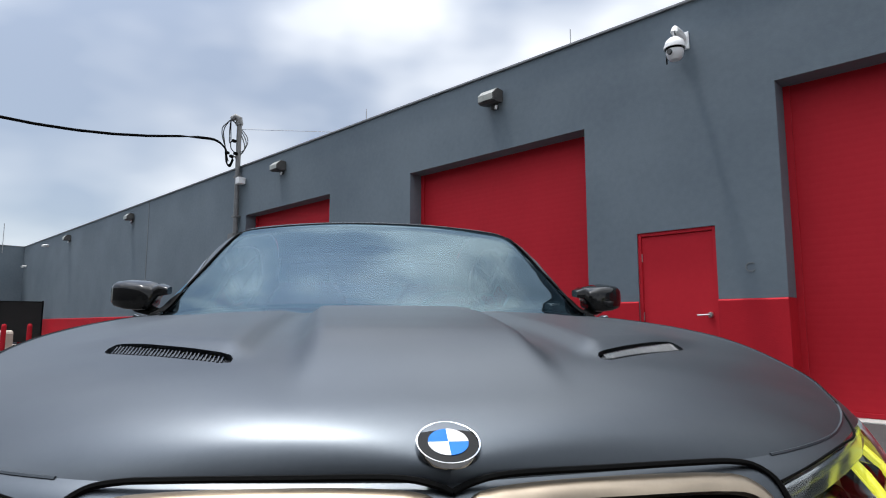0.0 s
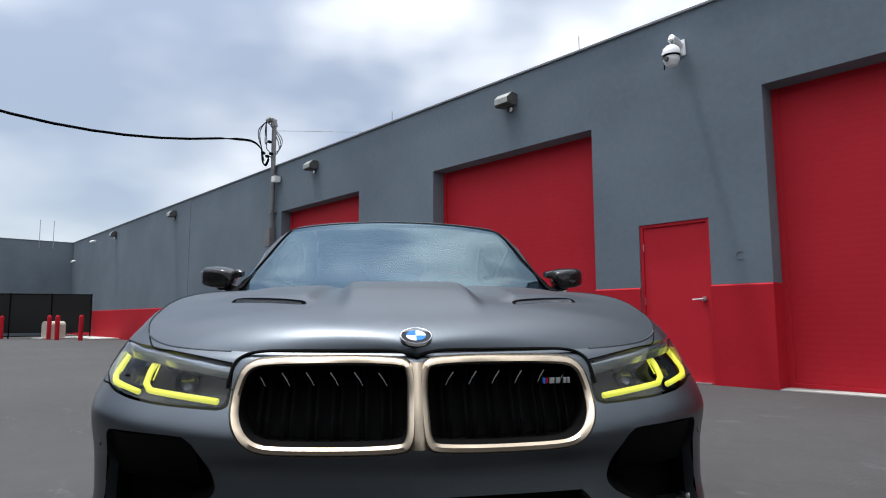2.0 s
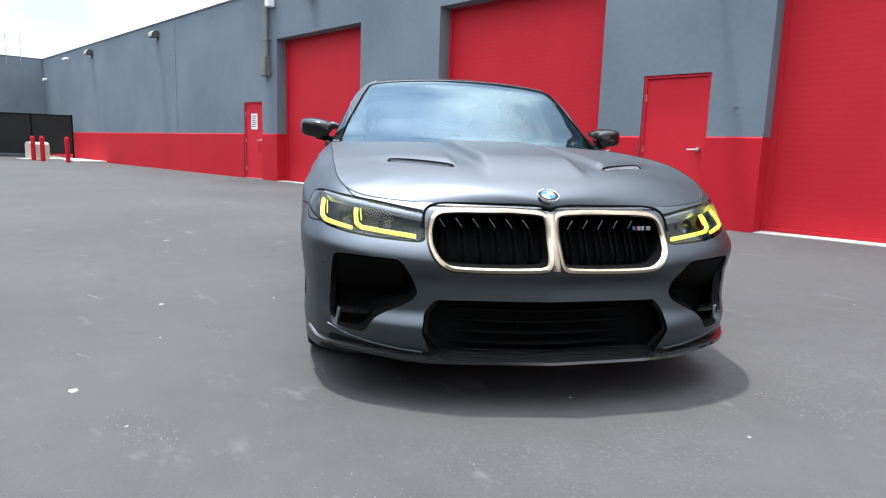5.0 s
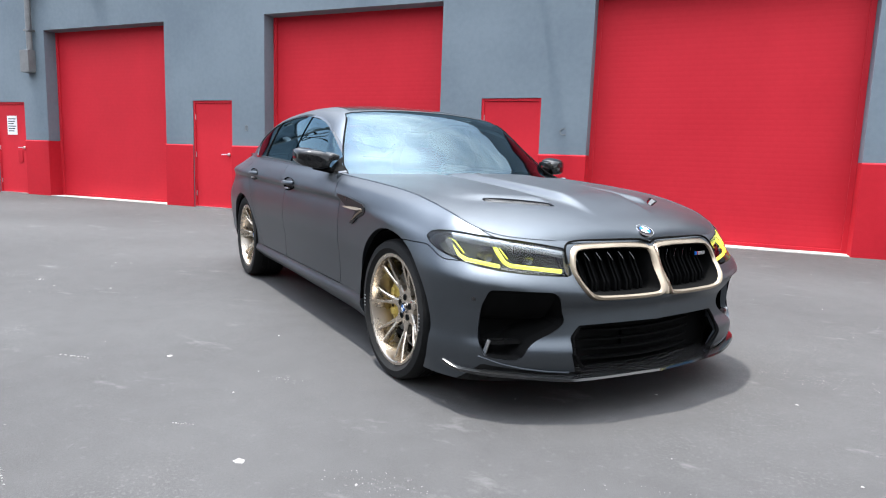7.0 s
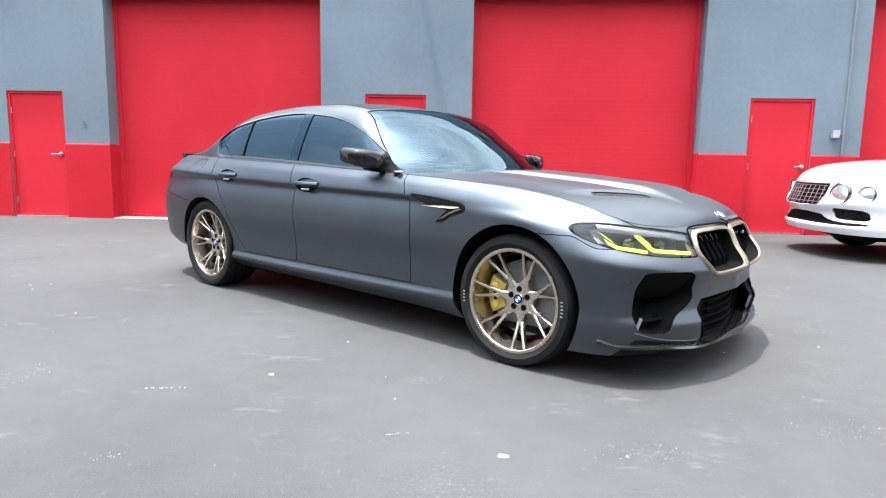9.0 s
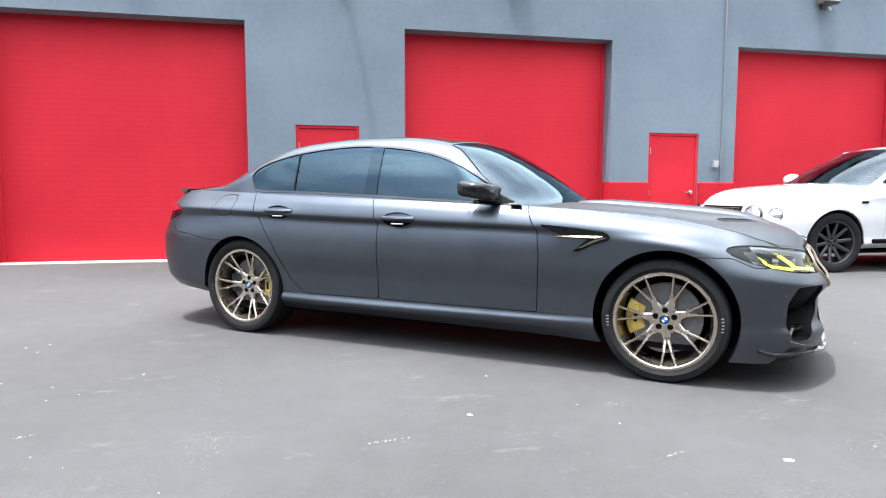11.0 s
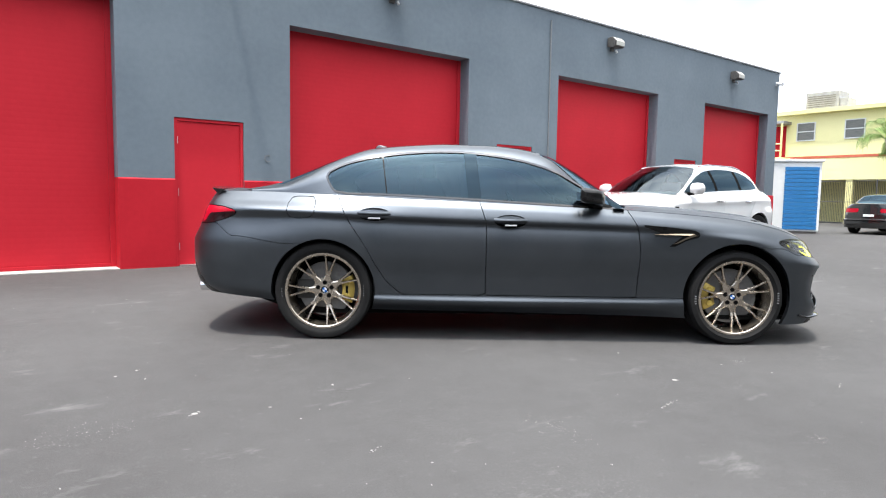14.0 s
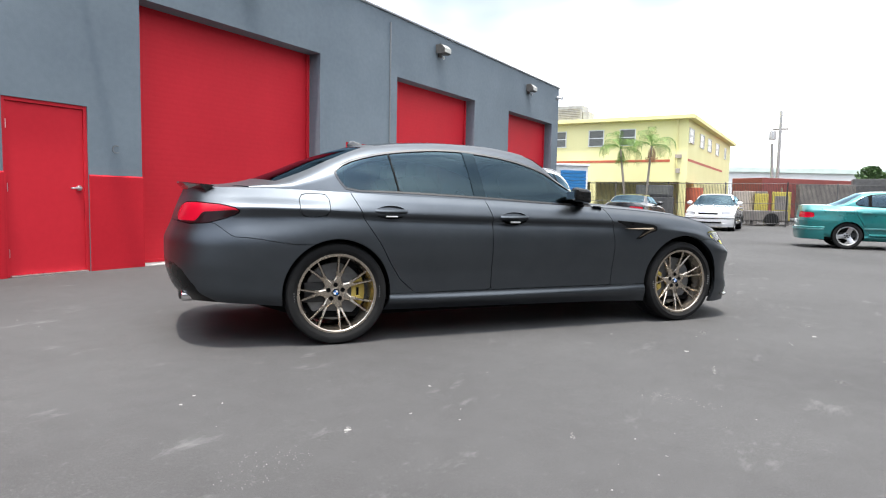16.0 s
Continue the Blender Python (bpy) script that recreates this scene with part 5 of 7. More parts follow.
def warehouse():
    holes = [(a, b, 0, BAY_TOP) for a, b in BAYS] + [(a, b, 0, DOOR_TOP) for a, b in DOORS]
    structure("wall_north", pierced(-34.8, 15.74, WALL_Y, WALL_Y + .42, 0, WALL_TOP, holes), STUCCO, "long blue-grey stucco warehouse wall with door openings", "wall")
    holes = [(a, b, 0, BAND + .1) for a, b in (*BAYS, *DOORS)]
    band = pierced(-34.78, 15.76, WALL_Y - .022, WALL_Y - .001, 0, BAND - .018, holes)
    ends = [-34.78] + [h for a, b in sorted((*BAYS, *DOORS)) for h in (a, b)] + [15.76]
    for a, b in zip(ends[::2], ends[1::2]):
        add_loops(band, [[(x, WALL_Y - .001, BAND - .018), (x, WALL_Y - .022, BAND - .018), (x, WALL_Y - .004, BAND), (x, WALL_Y - .001, BAND)] for x in (a, b)], True, True, True)
    for a, b in BAYS:
        # the red goes on round the corner, into the recess
        add_box(band, a + .0005, a + .006, WALL_Y - .022, WALL_Y + .28, 0, BAND)
        add_box(band, b - .006, b - .0005, WALL_Y - .022, WALL_Y + .28, 0, BAND)
    bmesh.ops.recalc_face_normals(band, faces=band.faces)
    structure("trim_red_band", band, STUCCO_RED, "red painted band along the foot of the wall", "wall band")
    structure("trim_coping", box(-34.85, 15.78, WALL_Y - .03, WALL_Y + .45, WALL_TOP, WALL_TOP + .035, .006), COPING, "thin metal coping on the wall top", "coping")
    structure("wall_west", box(-35.1, -34.8, -1.4, WALL_Y + .42, 0, WALL_TOP), STUCCO, "blue-grey stucco return wall", "wall")
    structure("trim_coping_west", box(-35.13, -34.77, -1.43, WALL_Y - .03, WALL_TOP, WALL_TOP + .035, .006), COPING, "thin metal coping on the return wall", "coping")
    # never in view: added to darken the low sky mirrored in the car
    structure("wall_south_unseen", box(-48, 60, -16.3, -16.0, 0, 7.2), UNSEEN_WALL_DARK, "added dark wall out of view that dims the car's reflections", "wall")
    structure("wall_east", box(15.44, 15.74, WALL_Y + .42, 28, 0, WALL_TOP), STUCCO, "blue-grey stucco end wall", "wall")
    structure("roof_slab", box(-35, 15.6, WALL_Y + .42, 28, 4.4, 4.6), CONCRETE, "flat grey warehouse roof", "roof")
    structure("wall_joint", box(-18.21, -18.17, WALL_Y - .012, WALL_Y + .0, BAND + .01, WALL_TOP), COPING, "narrow dark joint strip on the wall", "joint")
    for i, (a, b) in enumerate(BAYS):
        # dark room behind each door stays shut
        t = thing("roller_door", pose((a + b) / 2, WALL_Y + .30, 0), "closed red steel roller door set back in the wall", "roller door", "warehouse roller doors")
        w = (b - a) / 2
        bm = bmesh.new()
        prof = []
        n = 48
        for k in range(n):
            z0, z1 = .05 + (BAY_TOP + .02) * k / n, .05 + (BAY_TOP + .02) * (k + 1) / n
            h = z1 - z0
            prof += [(.0, z0 + h * .03), (-.00025, z0 + h * .12), (-.0003, z0 + h * .5), (-.00025, z0 + h * .9), (.0, z0 + h * .97)]
        add_loops(bm, [[(x, y, z) for y, z in prof] for x in (-w, w)], False)
        bmesh.ops.recalc_face_normals(bm, faces=bm.faces)
        for f in bm.faces:
            if f.normal.y > 0:
                f.normal_flip()
        part("curtain", bm, RED_STEEL, t, "red horizontal steel slats", True, 50)
        part("bottom_bar", box(-w + .05, w - .05, -.02, .02, .012, .06, .006), RED_STEEL, t)
        for s in (-1, 1):
            part("guide_rail", box(s * w - .07 if s > 0 else -w, w if s > 0 else -w + .07, -.035, -.008, 0, BAY_TOP - .005, .004), RED_STEEL, t, "red side rail")
        part("backing", box(-w, w, .06, .09, 0, BAY_TOP - .01), BLACK_PLASTIC, t)
        structure("door_sill_%d" % (i + 1), box(a + .01, b - .01, WALL_Y - .02, WALL_Y + .40, .001, .012), CONCRETE, "thin concrete sill under the roller door", "sill")
    for i, (a, b) in enumerate(DOORS):
        t = thing("entrance_door", pose((a + b) / 2, WALL_Y + .03, 0), "closed red steel door with a lever handle", "door", "red entrance doors")
        w = (b - a) / 2
        part("door_leaf", box(-w + .045, w - .045, .008, .055, .02, DOOR_TOP - .05, .004), RED_STEEL, t)
        for s in (-1, 1):
            part("door_jamb", box(min(s * w, s * (w - .045)), max(s * w, s * (w - .045)), -.012, .12, 0, DOOR_TOP - .0005, .003), RED_STEEL, t)
        part("door_head", box(-w + .0455, w - .0455, -.012, .12, DOOR_TOP - .045, DOOR_TOP - .0005, .003), RED_STEEL, t)
        part("threshold", box(-w + .045, w - .045, -.05, .1, .0, .018, .004), STEEL, t, "worn metal threshold")
        for z in (.28, 1.05, 1.78):
            part("hinge", tube([(-w + .046, -.002, z - .05), (-w + .046, -.002, z + .05)], .009, 8), STEEL, t, "bright hinge")
        h = part("door_handle", lathe([(.0005, -.022), (.028, -.022), (.034, -.012), (.034, .008)], 20, "y", (w - .11, .0, 1.06)), STEEL, t, "satin steel lever handle", True)
        part("lever", tube([(w - .11, -.02, 1.06), (w - .11, -.055, 1.06), (w - .13, -.062, 1.06), (w - .24, -.06, 1.056)], .0105, 8), STEEL, h, smooth=True)
        if i == 0:
            sign = part("door_sign", box(-.17, .17, -.002, .006, 1.35, 1.78, .003), WHITE_PLASTIC, t, "white paper sign with dark print")
            for k in range(6):
                part("print_line", box(-.13, .13 - .03 * (k % 3), -.0045, -.0025, 1.70 - .055 * k, 1.72 - .055 * k), BLACK_PLASTIC, sign, "dark bar of print")
            part("door_plate", box(.16, .32, -.002, .006, .72, 1.0, .003), STUCCO_RED, t)
    for (x, z, text) in ((-.167, 1.575, "C"), (-6.215, 1.565, "B")):
        cu = bpy.data.curves.new("letter", "FONT")
        cu.body, cu.size, cu.extrude, cu.align_x, cu.align_y = text, .155, .004, "CENTER", "CENTER"
        tmp = bpy.data.objects.new("letter", cu)
        me = bpy.data.meshes.new_from_object(tmp)
        bpy.data.objects.remove(tmp)
        me.materials.append(COPING)
        ob = new("unit_letter", me)
        ob.matrix_basis = pose(x, WALL_Y - .005, z, 90, 0, 0)
        tagged(ob, "dark letter %s fixed to the grey wall" % text, "letter", "unit letters")


def flood_light(x, z, turn=0, dark=False):
    t = thing("flood_light", pose(x, WALL_Y, z + .04, 0, 0, turn), "weathered dark wall flood light with a frosted lens", "flood light", "wall flood lights")
    bm = bmesh.new()
    prof = [(-.02, .11), (-.15, .12), (-.24, .03), (-.235, -.08), (-.18, -.10), (-.02, -.08)]
    add_loops(bm, [[(s, y, q) for y, q in prof] for s in (-.16, -.15, .15, .16)], True, True, True)
    bmesh.ops.recalc_face_normals(bm, faces=bm.faces)
    body = part("housing", bm, BLACK_PLASTIC if dark else GALV_DARK, t, "weathered bronze housing", False)
    bm = bmesh.new()
    lens_ = [(-.15, .108), (-.236, .022), (-.233, -.07)]
    add_loops(bm, [[(s, y - .02, q) for y, q in lens_] for s in (-.145, .145)], False)
    part("lens", bm, FROST, body, "frosted glass lens")
    part("bracket", box(-.05, .05, -.05, 0, -.16, -.04, .006), GALV_DARK, t)
    part("sensor", tube([(.08, -.08, -.13), (.08, -.1, -.19)], .022, 10), WHITE_PLASTIC, t, smooth=True)


def dome_camera():
    t = thing("dome_camera", pose(-.78, WALL_Y, 4.31), "white pan-tilt security camera on a wall arm", "security camera")
    part("wall_plate", box(-.07, .07, -.03, 0, -.02, .2, .01), WHITE_PLASTIC, t)
    part("arm", tube([(0, -.02, .12), (0, -.14, .16), (0, -.24, .17), (0, -.27, .12), (0, -.27, .02)], .042, 12, taper=lambda f: 1.15 - .2 * f), WHITE_PLASTIC, t, smooth=True)
    part("hood", lathe([(.0005, .05), (.06, .045), (.1, .01), (.122, -.05), (.125, -.085), (.105, -.085)], 28, "z", (0, -.27, 0)), WHITE_PLASTIC, t, smooth=True)
    part("collar", lathe([(.108, -.08), (.108, -.105), (.098, -.105)], 28, "z", (0, -.27, 0)), BLACK_PLASTIC, t, smooth=True)
    part("globe", lathe([(.1, -.1), (.104, -.14), (.09, -.19), (.06, -.225), (.0005, -.238)], 28, "z", (0, -.27, 0)), WHITE_PLASTIC, t, smooth=True)
    part("lens", lathe([(.0005, -.03), (.03, -.03), (.034, -.02), (.034, 0)], 16, "y", (-.02, -.36, -.15)), BLACK_GLOSS, t, smooth=True)
    part("aerial", tube([(-.1, -.27, -.1), (-.1, -.28, -.25)], .01, 8), BLACK_PLASTIC, t)


def bullet_camera(x, z, turn):
    t = thing("bullet_camera", pose(x, WALL_Y, z, 0, 0, turn), "small white wall camera", "security camera", "small wall cameras")
    part("mount", box(-.05, .05, -.06, 0, -.05, .05, .008), WHITE_PLASTIC, t)
    part("barrel", tube([(0, -.06, 0), (0, -.12, .0), (0, -.3, -.06)], .05, 12), WHITE_PLASTIC, t, smooth=True)


def service_mast():
    x, y = -12.13, WALL_Y - .09
    t = thing("service_mast", pose(x, y, 0), "grey steel electrical mast with weatherhead on the wall", "electrical mast")
    part("pipe", tube([(0, 0, 2.9), (0, 0, 6.02)], .062, 12), MAST_GREY, t, smooth=True)
    part("weatherhead", tube([(0, 0, 5.96), (0, -.02, 6.12), (-.04, -.08, 6.17), (-.12, -.16, 6.1)], .095, 12, taper=lambda f: 1 - .25 * f), MAST_GREY, t, smooth=True)
    part("meter_box", box(-.22, .06, -.09, .085, 2.72, 3.2, .012), MAST_GREY, t, "grey metal box on the mast")
    for z in (3.6, 4.6):
        part("clamp", box(-.09, .09, -.07, .085, z, z + .04, .004), MAST_GREY, t)
    part("junction_box", box(.14, .32, -.12, .06, 4.40, 4.56, .01), WHITE_PLASTIC, t, "white junction box")
    for px, z in ((-.36, 5.24), (-.05, 5.53), (-.14, 5.14), (.05, 5.2)):
        part("insulator", lathe([(.0005, -.06), (.035, -.05), (.045, 0), (.035, .05), (.0005, .06)], 14, "y", (px * .5, -.1 + px * .3, z)), BLACK_PLASTIC, t, smooth=True)
    for far, mid, end_x, low in ((-.50, 5.82, -.36, 5.26), (-.44, 5.78, -.30, 5.05), (.40, 5.58, .05, 5.2), (.34, 5.50, -.14, 5.14), (-.22, 5.72, -.05, 5.53), (-.16, 5.6, .05, 5.22), (.46, 5.64, .02, 5.1)):
        pts = [(-.12, -.16, 6.1), (-.1, -.13 + far * .3, 5.98), (far * .3, -.1 + far * .55, mid), (far * .3, -.1 + far * .5, mid - .25), (end_x * .6, -.1 + far * .2, low + .02), (end_x * .5, -.1 + end_x * .3, low)]
        part("drip_wire", tube(smoothed(pts), .013, 6), GRILLE_BLACK if far < 0 else FENCE_GREY, t, "looped wire", True)
    end = [(-.14, -.08, 5.12), (-.22, -.09, 5.0), (-.29, -.10, 4.97), (-.36, -.13, 5.03), (-.39, -.144, 5.2), (-.40, -.16, 5.39), (-.41, -.266, 5.517), (-.42, -.395, 5.582), (-.43, -.55, 5.60), (-.44, -.85, 5.575)]
    for k in range(3):
        o = .012 * k
        span = [(-.4 - .01 * s + o, WALL_Y - s - y, 5.08 + .04 * (WALL_Y - s - .5) ** 2 * .92 + o) for s in np.linspace(1.4, 17, 22)]
        part("service_cable", tube(smoothed([(px, py + o, pz - 1.5 * o) for px, py, pz in end]) + span, .017, 6), BLACK_PLASTIC, t, "black overhead supply cable", True)
    part("guy_wire", tube([(0, 0, 5.85), (3.6, 1.6, 5.3), (6, 2.6, 5.0)], .006, 5), MAST_GREY, t)


def bollard(x, y):
    t = thing("bollard", pose(x, y, 0), "red painted steel bollard standing in the asphalt", "bollard", "red bollards")
    part("post", lathe([(.0005, 1.0), (.05, .99), (.082, .95), (.085, .9), (.085, 0)], 20, "z"), STUCCO_RED, t, smooth=True)
    part("cap", lathe([(.0005, 1.012), (.045, 1.006), (.07, .975), (.072, .968)], 20, "z"), STUCCO_RED, t, "rounded cap", True)


def screen_fence():
    """Fence with black cloth round a yard in the corner."""
    t = thing("screened_fence", pose(0, 0, 0), "chain-link fence covered with black windscreen cloth", "fence")
    corners = ((-34.7, .45), (-31.1, .45), (-29.6, 4.95))
    for (x0, y0), (x1, y1) in zip(corners, corners[1:]):
        n = max(2, int(math.hypot(x1 - x0, y1 - y0) / 1.5))
        for i in range(n):
            a, b = i / n, (i + 1) / n
            bm = bmesh.new()
            rows = []
            for z in np.linspace(.04 if x0 < -32 else .24, 1.96, 9):
                rows.append([(x0 + (x1 - x0) * (a + (b - a) * f), y0 + (y1 - y0) * (a + (b - a) * f) + .03 * math.sin(f * math.pi) * math.sin(z * 4 + i), z) for f in np.linspace(0, 1, 7)])
            add_loops(bm, rows, False)
            part("cloth_panel", bm, MESH_BLACK, t, smooth=True)
        for i in range(n + 1):
            f = i / n
            part("fence_post", tube([(x0 + (x1 - x0) * f, y0 + (y1 - y0) * f, 0), (x0 + (x1 - x0) * f, y0 + (y1 - y0) * f, 2.02)], .03, 8), BLACK_PLASTIC, t)
        part("fence_rail", tube([(x0, y0, 1.98), (x1, y1, 1.98)], .02, 8), BLACK_PLASTIC, t)
        part("fence_rail", tube([(x0, y0, .1), (x1, y1, .1)], .02, 8), BLACK_PLASTIC, t)


def yard():
    ground()
    warehouse()
    for x, z in ((-26.84, 4.5), (-19.6, 4.48), (-10.12, 4.47), (-3.8, 4.41), (2.03, 4.42), (7.86, 4.48), (13.1, 4.42)):
        flood_light(x, z)
    dome_camera()
    bullet_camera(-30.2, 4.55, 20)
    bullet_camera(-34.2, 3.87, 40)
    bullet_camera(15.6, 4.55, -35)
    service_mast()
    for x in (-2.5, -7.27):
        structure("roof_rod", tube([(x, WALL_Y + .15, WALL_TOP), (x, WALL_Y + .15, WALL_TOP + .34)], .008, 6), GALV, "thin lightning rod on the roof edge", "lightning rod")
    pipe = thing("wall_conduit", pose(5.9, WALL_Y, 0), "thin grey conduit pipe on the wall", "conduit")
    part("pipe", tube([(0, -.02, 1.24), (0, -.02, 4.7)], .014, 8), COPING, pipe)
    part("outlet_box", box(-.17, -.07, -.06, 0, 1.5, 1.62, .006), GALV, pipe)
    part("branch", tube([(-.12, -.02, 1.56), (0, -.02, 1.56)], .012, 8), COPING, pipe)
    for x, y in ((-31.2, .1), (-30.4, 1.66), (-27.9, 3.0), (-26.6, 3.05), (-25.2, 3.6)):
        bollard(x, y)
    screen_fence()
    box_t = thing("equipment_cover", pose(-28.6, 3.3, 0, 0, 0, 15), "tan rounded equipment cover beside the bollards", "equipment box")
    bm = bmesh.new()
    loops = [[(-.24, s, 0), (-.24, s, .62), (-.2, s, .70), (-.07, s, .76), (.07, s, .76), (.2, s, .70), (.24, s, .62), (.24, s, 0)] for s in (-.38, -.34, .34, .38)]
    add_loops(bm, loops, True, True, True)
    bmesh.ops.recalc_face_normals(bm, faces=bm.faces)
    part("shell", bm, TAN, box_t)
    part("plinth", box(-.45, .45, -.65, .65, 0, .06, .01), CONCRETE, box_t)
    structure("pavement_apron", box(-33.5, -25.5, 4.1, WALL_Y - .023, .0, .06, .01), CONCRETE, "pale concrete apron at the foot of the wall", "apron")
    bin_t = thing("wheeled_bin", pose(-34.1, -.1, 0), "black wheeled rubbish bin against the wall", "rubbish bin")
    bm = bmesh.new()
    add_loops(bm, [[(sx * w, sy * w, z) for sx, sy in ((-1, -1), (1, -1), (1, 1), (-1, 1))] for w, z in ((.24, .04), (.31, .95))], True, True, True)
    bmesh.ops.recalc_face_normals(bm, faces=bm.faces)
    part("body", bm, BLACK_PLASTIC, bin_t)
    part("lid", box(-.33, .34, -.33, .33, .95, 1.03, .02), BLACK_PLASTIC, bin_t)
    ladder = thing("roof_ladder", pose(-34.74, 3.87, 0), "grey steel roof ladder with tall side rails", "ladder")
    for s in (-.31, .31):
        part("rail", tube([(0, s, 4.5), (0, s, 5.98)], .016, 8), GALV, ladder)
    for k in range(1):
        part("rung", tube([(0, -.31, 4.56 + .28 * k), (0, .31, 4.56 + .28 * k)], .009, 6), COPING, ladder)
    # pale chips and scraps on the asphalt
    rnd = random.Random(7)
    bm = bmesh.new()
    spots = [(.553, -2.888, .026), (-.556, -2.143, .020), (-2.235, -1.127, .011), (-.309, -1.555, .009), (-3.05, -.244, .010), (-3.047, -.453, .010), (-2.49, -2.412, .009), (-2.978, -1.177, .018)]
    # worn scuffs: a broken row of flakes; length and direction
    for x, y, length, turn, size in ((-.968, -2.378, .17, .12, 1.5), (.15, -2.742, .10, .4, .7), (-2.978, -1.177, .07, .5, .9), (-2.492, -2.018, .08, .35, .8), (-.048, -3.312, .15, -.5, .8)):
        for _ in range(16):
            f = rnd.uniform(-.5, .5)
            spots.append((x + f * length * math.cos(turn) + rnd.gauss(0, .004), y + f * length * math.sin(turn) + rnd.gauss(0, .004), rnd.uniform(.002, .006) * size))
    # dusty patches: many tiny crumbs; half width and half depth
    for x, y, a, b in ((.179, -2.145, .11, .05), (-.828, -3.034, .06, .05), (2.02, -2.53, .34, .13), (1.047, -2.816, .20, .10), (2.587, -.856, .32, .14), (-3.433, -1.156, .24, .14), (-1.7, -2.3, .10, .22)):
        for _ in range(int(1500 * a * b) + 40):
            q, t = rnd.random() ** .7, rnd.random() * 6.283
            spots.append((x + a * q * math.cos(t), y + b * q * math.sin(t), rnd.uniform(.0010, .0027)))
    spots += [(rnd.uniform(-9, 9), rnd.uniform(-4.5, 4.6), rnd.choice((.003, .004, .005, .006, .010)) * rnd.uniform(.6, 1.1)) for _ in range(320)]
    for x, y, r in spots:
        k = rnd.randint(5, 7)
        a0, e = rnd.random() * 6.28, rnd.choice((.3, .5, .8, 1.0))
        pts = []
        for i in range(k):
            a = 2 * math.pi * i / k
            u, w = r * math.cos(a) * rnd.uniform(.6, 1.2), r * e * math.sin(a) * rnd.uniform(.6, 1.2)
            pts.append((x + u * math.cos(a0) - w * math.sin(a0), y + u * math.sin(a0) + w * math.cos(a0)))
        lo, hi = [bm.verts.new((p, q, .0005)) for p, q in pts], [bm.verts.new((x + (p - x) * .7, y + (q - y) * .7, .0022 + r * .05)) for p, q in pts]
        bm.faces.new(hi)
        for i in range(k):
            bm.faces.new((lo[i], lo[(i + 1) % k], hi[(i + 1) % k], hi[i]))
    tagged(part("asphalt_chips", bm, CHIPS), "scattered pale chips and scraps on the asphalt", "litter", kind="stuff")


GALV_DARK = material("weathered_bronze", (0.05, 0.048, 0.045), (0.11, 0.105, 0.10), 14, 0.6, 0.3)
FROST = material("frosted_lens", (0.30, 0.31, 0.28), (0.42, 0.42, 0.38), 10, 0.3)
TAN = material("tan_enamel", (0.36, 0.31, 0.26), (0.46, 0.40, 0.34), 3, 0.6)
CHIPS = material("pale_chips", (0.13, 0.128, 0.12), (0.30, 0.295, 0.28), 40, 0.85)
yard()


# ---- the other cars ----
class SuvBody(Body):
    ROOF = ((1.34, 1.18, .85, .5, .18, -.3, -.8, -1.2, -1.55, -1.85, -2.12), (1.0, 1.07, 1.215, 1.35, 1.442, 1.488, 1.49, 1.47, 1.39, 1.25, 1.08))
    BONNET = ((2.234, 2.215, 2.16, 2.07, 1.94, 1.75, 1.4, 1.1, .86), (.81, .86, .90, .93, .955, .978, 1.005, 1.02, 1.03))
    LINES = tuple((tuple(max(h, lo + .3 * (h - .19)) for h in z), dy, dn * (.45 if dn < -.05 else 1), dt) for (z, dy, dn, dt), lo in zip(Body.LINES, (.265, .30, .345, 0, 0, 0, 0, 0, 0)))
    LEAN, CURVE = 0.30, 0.5
    BOW_FRONT, BOW_REAR = 0.42, 0.16
    EDGE = 0.03
    ROWS, COLS = 120, 34
    CREASE = 0
    DLO = [(-1.56, 1.075), (-.5, 1.04), (.3, 1.005), (.84, .985), (.69, 1.075), (.45, 1.195), (.19, 1.305), (-.1, 1.37), (-.5, 1.40), (-.9, 1.392), (-1.2, 1.352), (-1.42, 1.26), (-1.62, 1.12)]
    BARS = (-.19, -.95)
    SCREEN_TOP = .22
    REAR = (-1.5, -2.04)


class OldSedanBody(Body):
    ROOF = ((.94, .8, .6, .4, .2, 0, -.3, -.6, -.9, -1.15, -1.4, -1.65, -1.9), (.955, 1.0, 1.13, 1.265, 1.37, 1.41, 1.43, 1.43, 1.42, 1.385, 1.28, 1.16, 1.07))
    BONNET = ((2.234, 2.215, 2.16, 2.07, 1.94, 1.75, 1.4, 1.1, .86), (.742, .765, .795, .825, .855, .885, .925, .955, .98))
    LINES = tuple((z, dy, dn * (.4 if dn < -.05 else 1), dt * (.4 if dt > .04 else 1)) for z, dy, dn, dt in Body.LINES)
    BOW_FRONT, BOW_REAR = .2, .14
    ROWS, COLS = 110, 32
    CREASE = 0
    DLO = [(-1.24, 1.05), (-.5, 1.02), (.1, .99), (.62, .965), (.52, 1.05), (.34, 1.17), (.14, 1.28), (-.10, 1.34), (-.5, 1.36), (-.9, 1.345), (-1.1, 1.30), (-1.26, 1.22), (-1.36, 1.11)]
    BARS = (-.36, -1.0)
    SCREEN_TOP = .16
    REAR = (-1.17, -1.88)


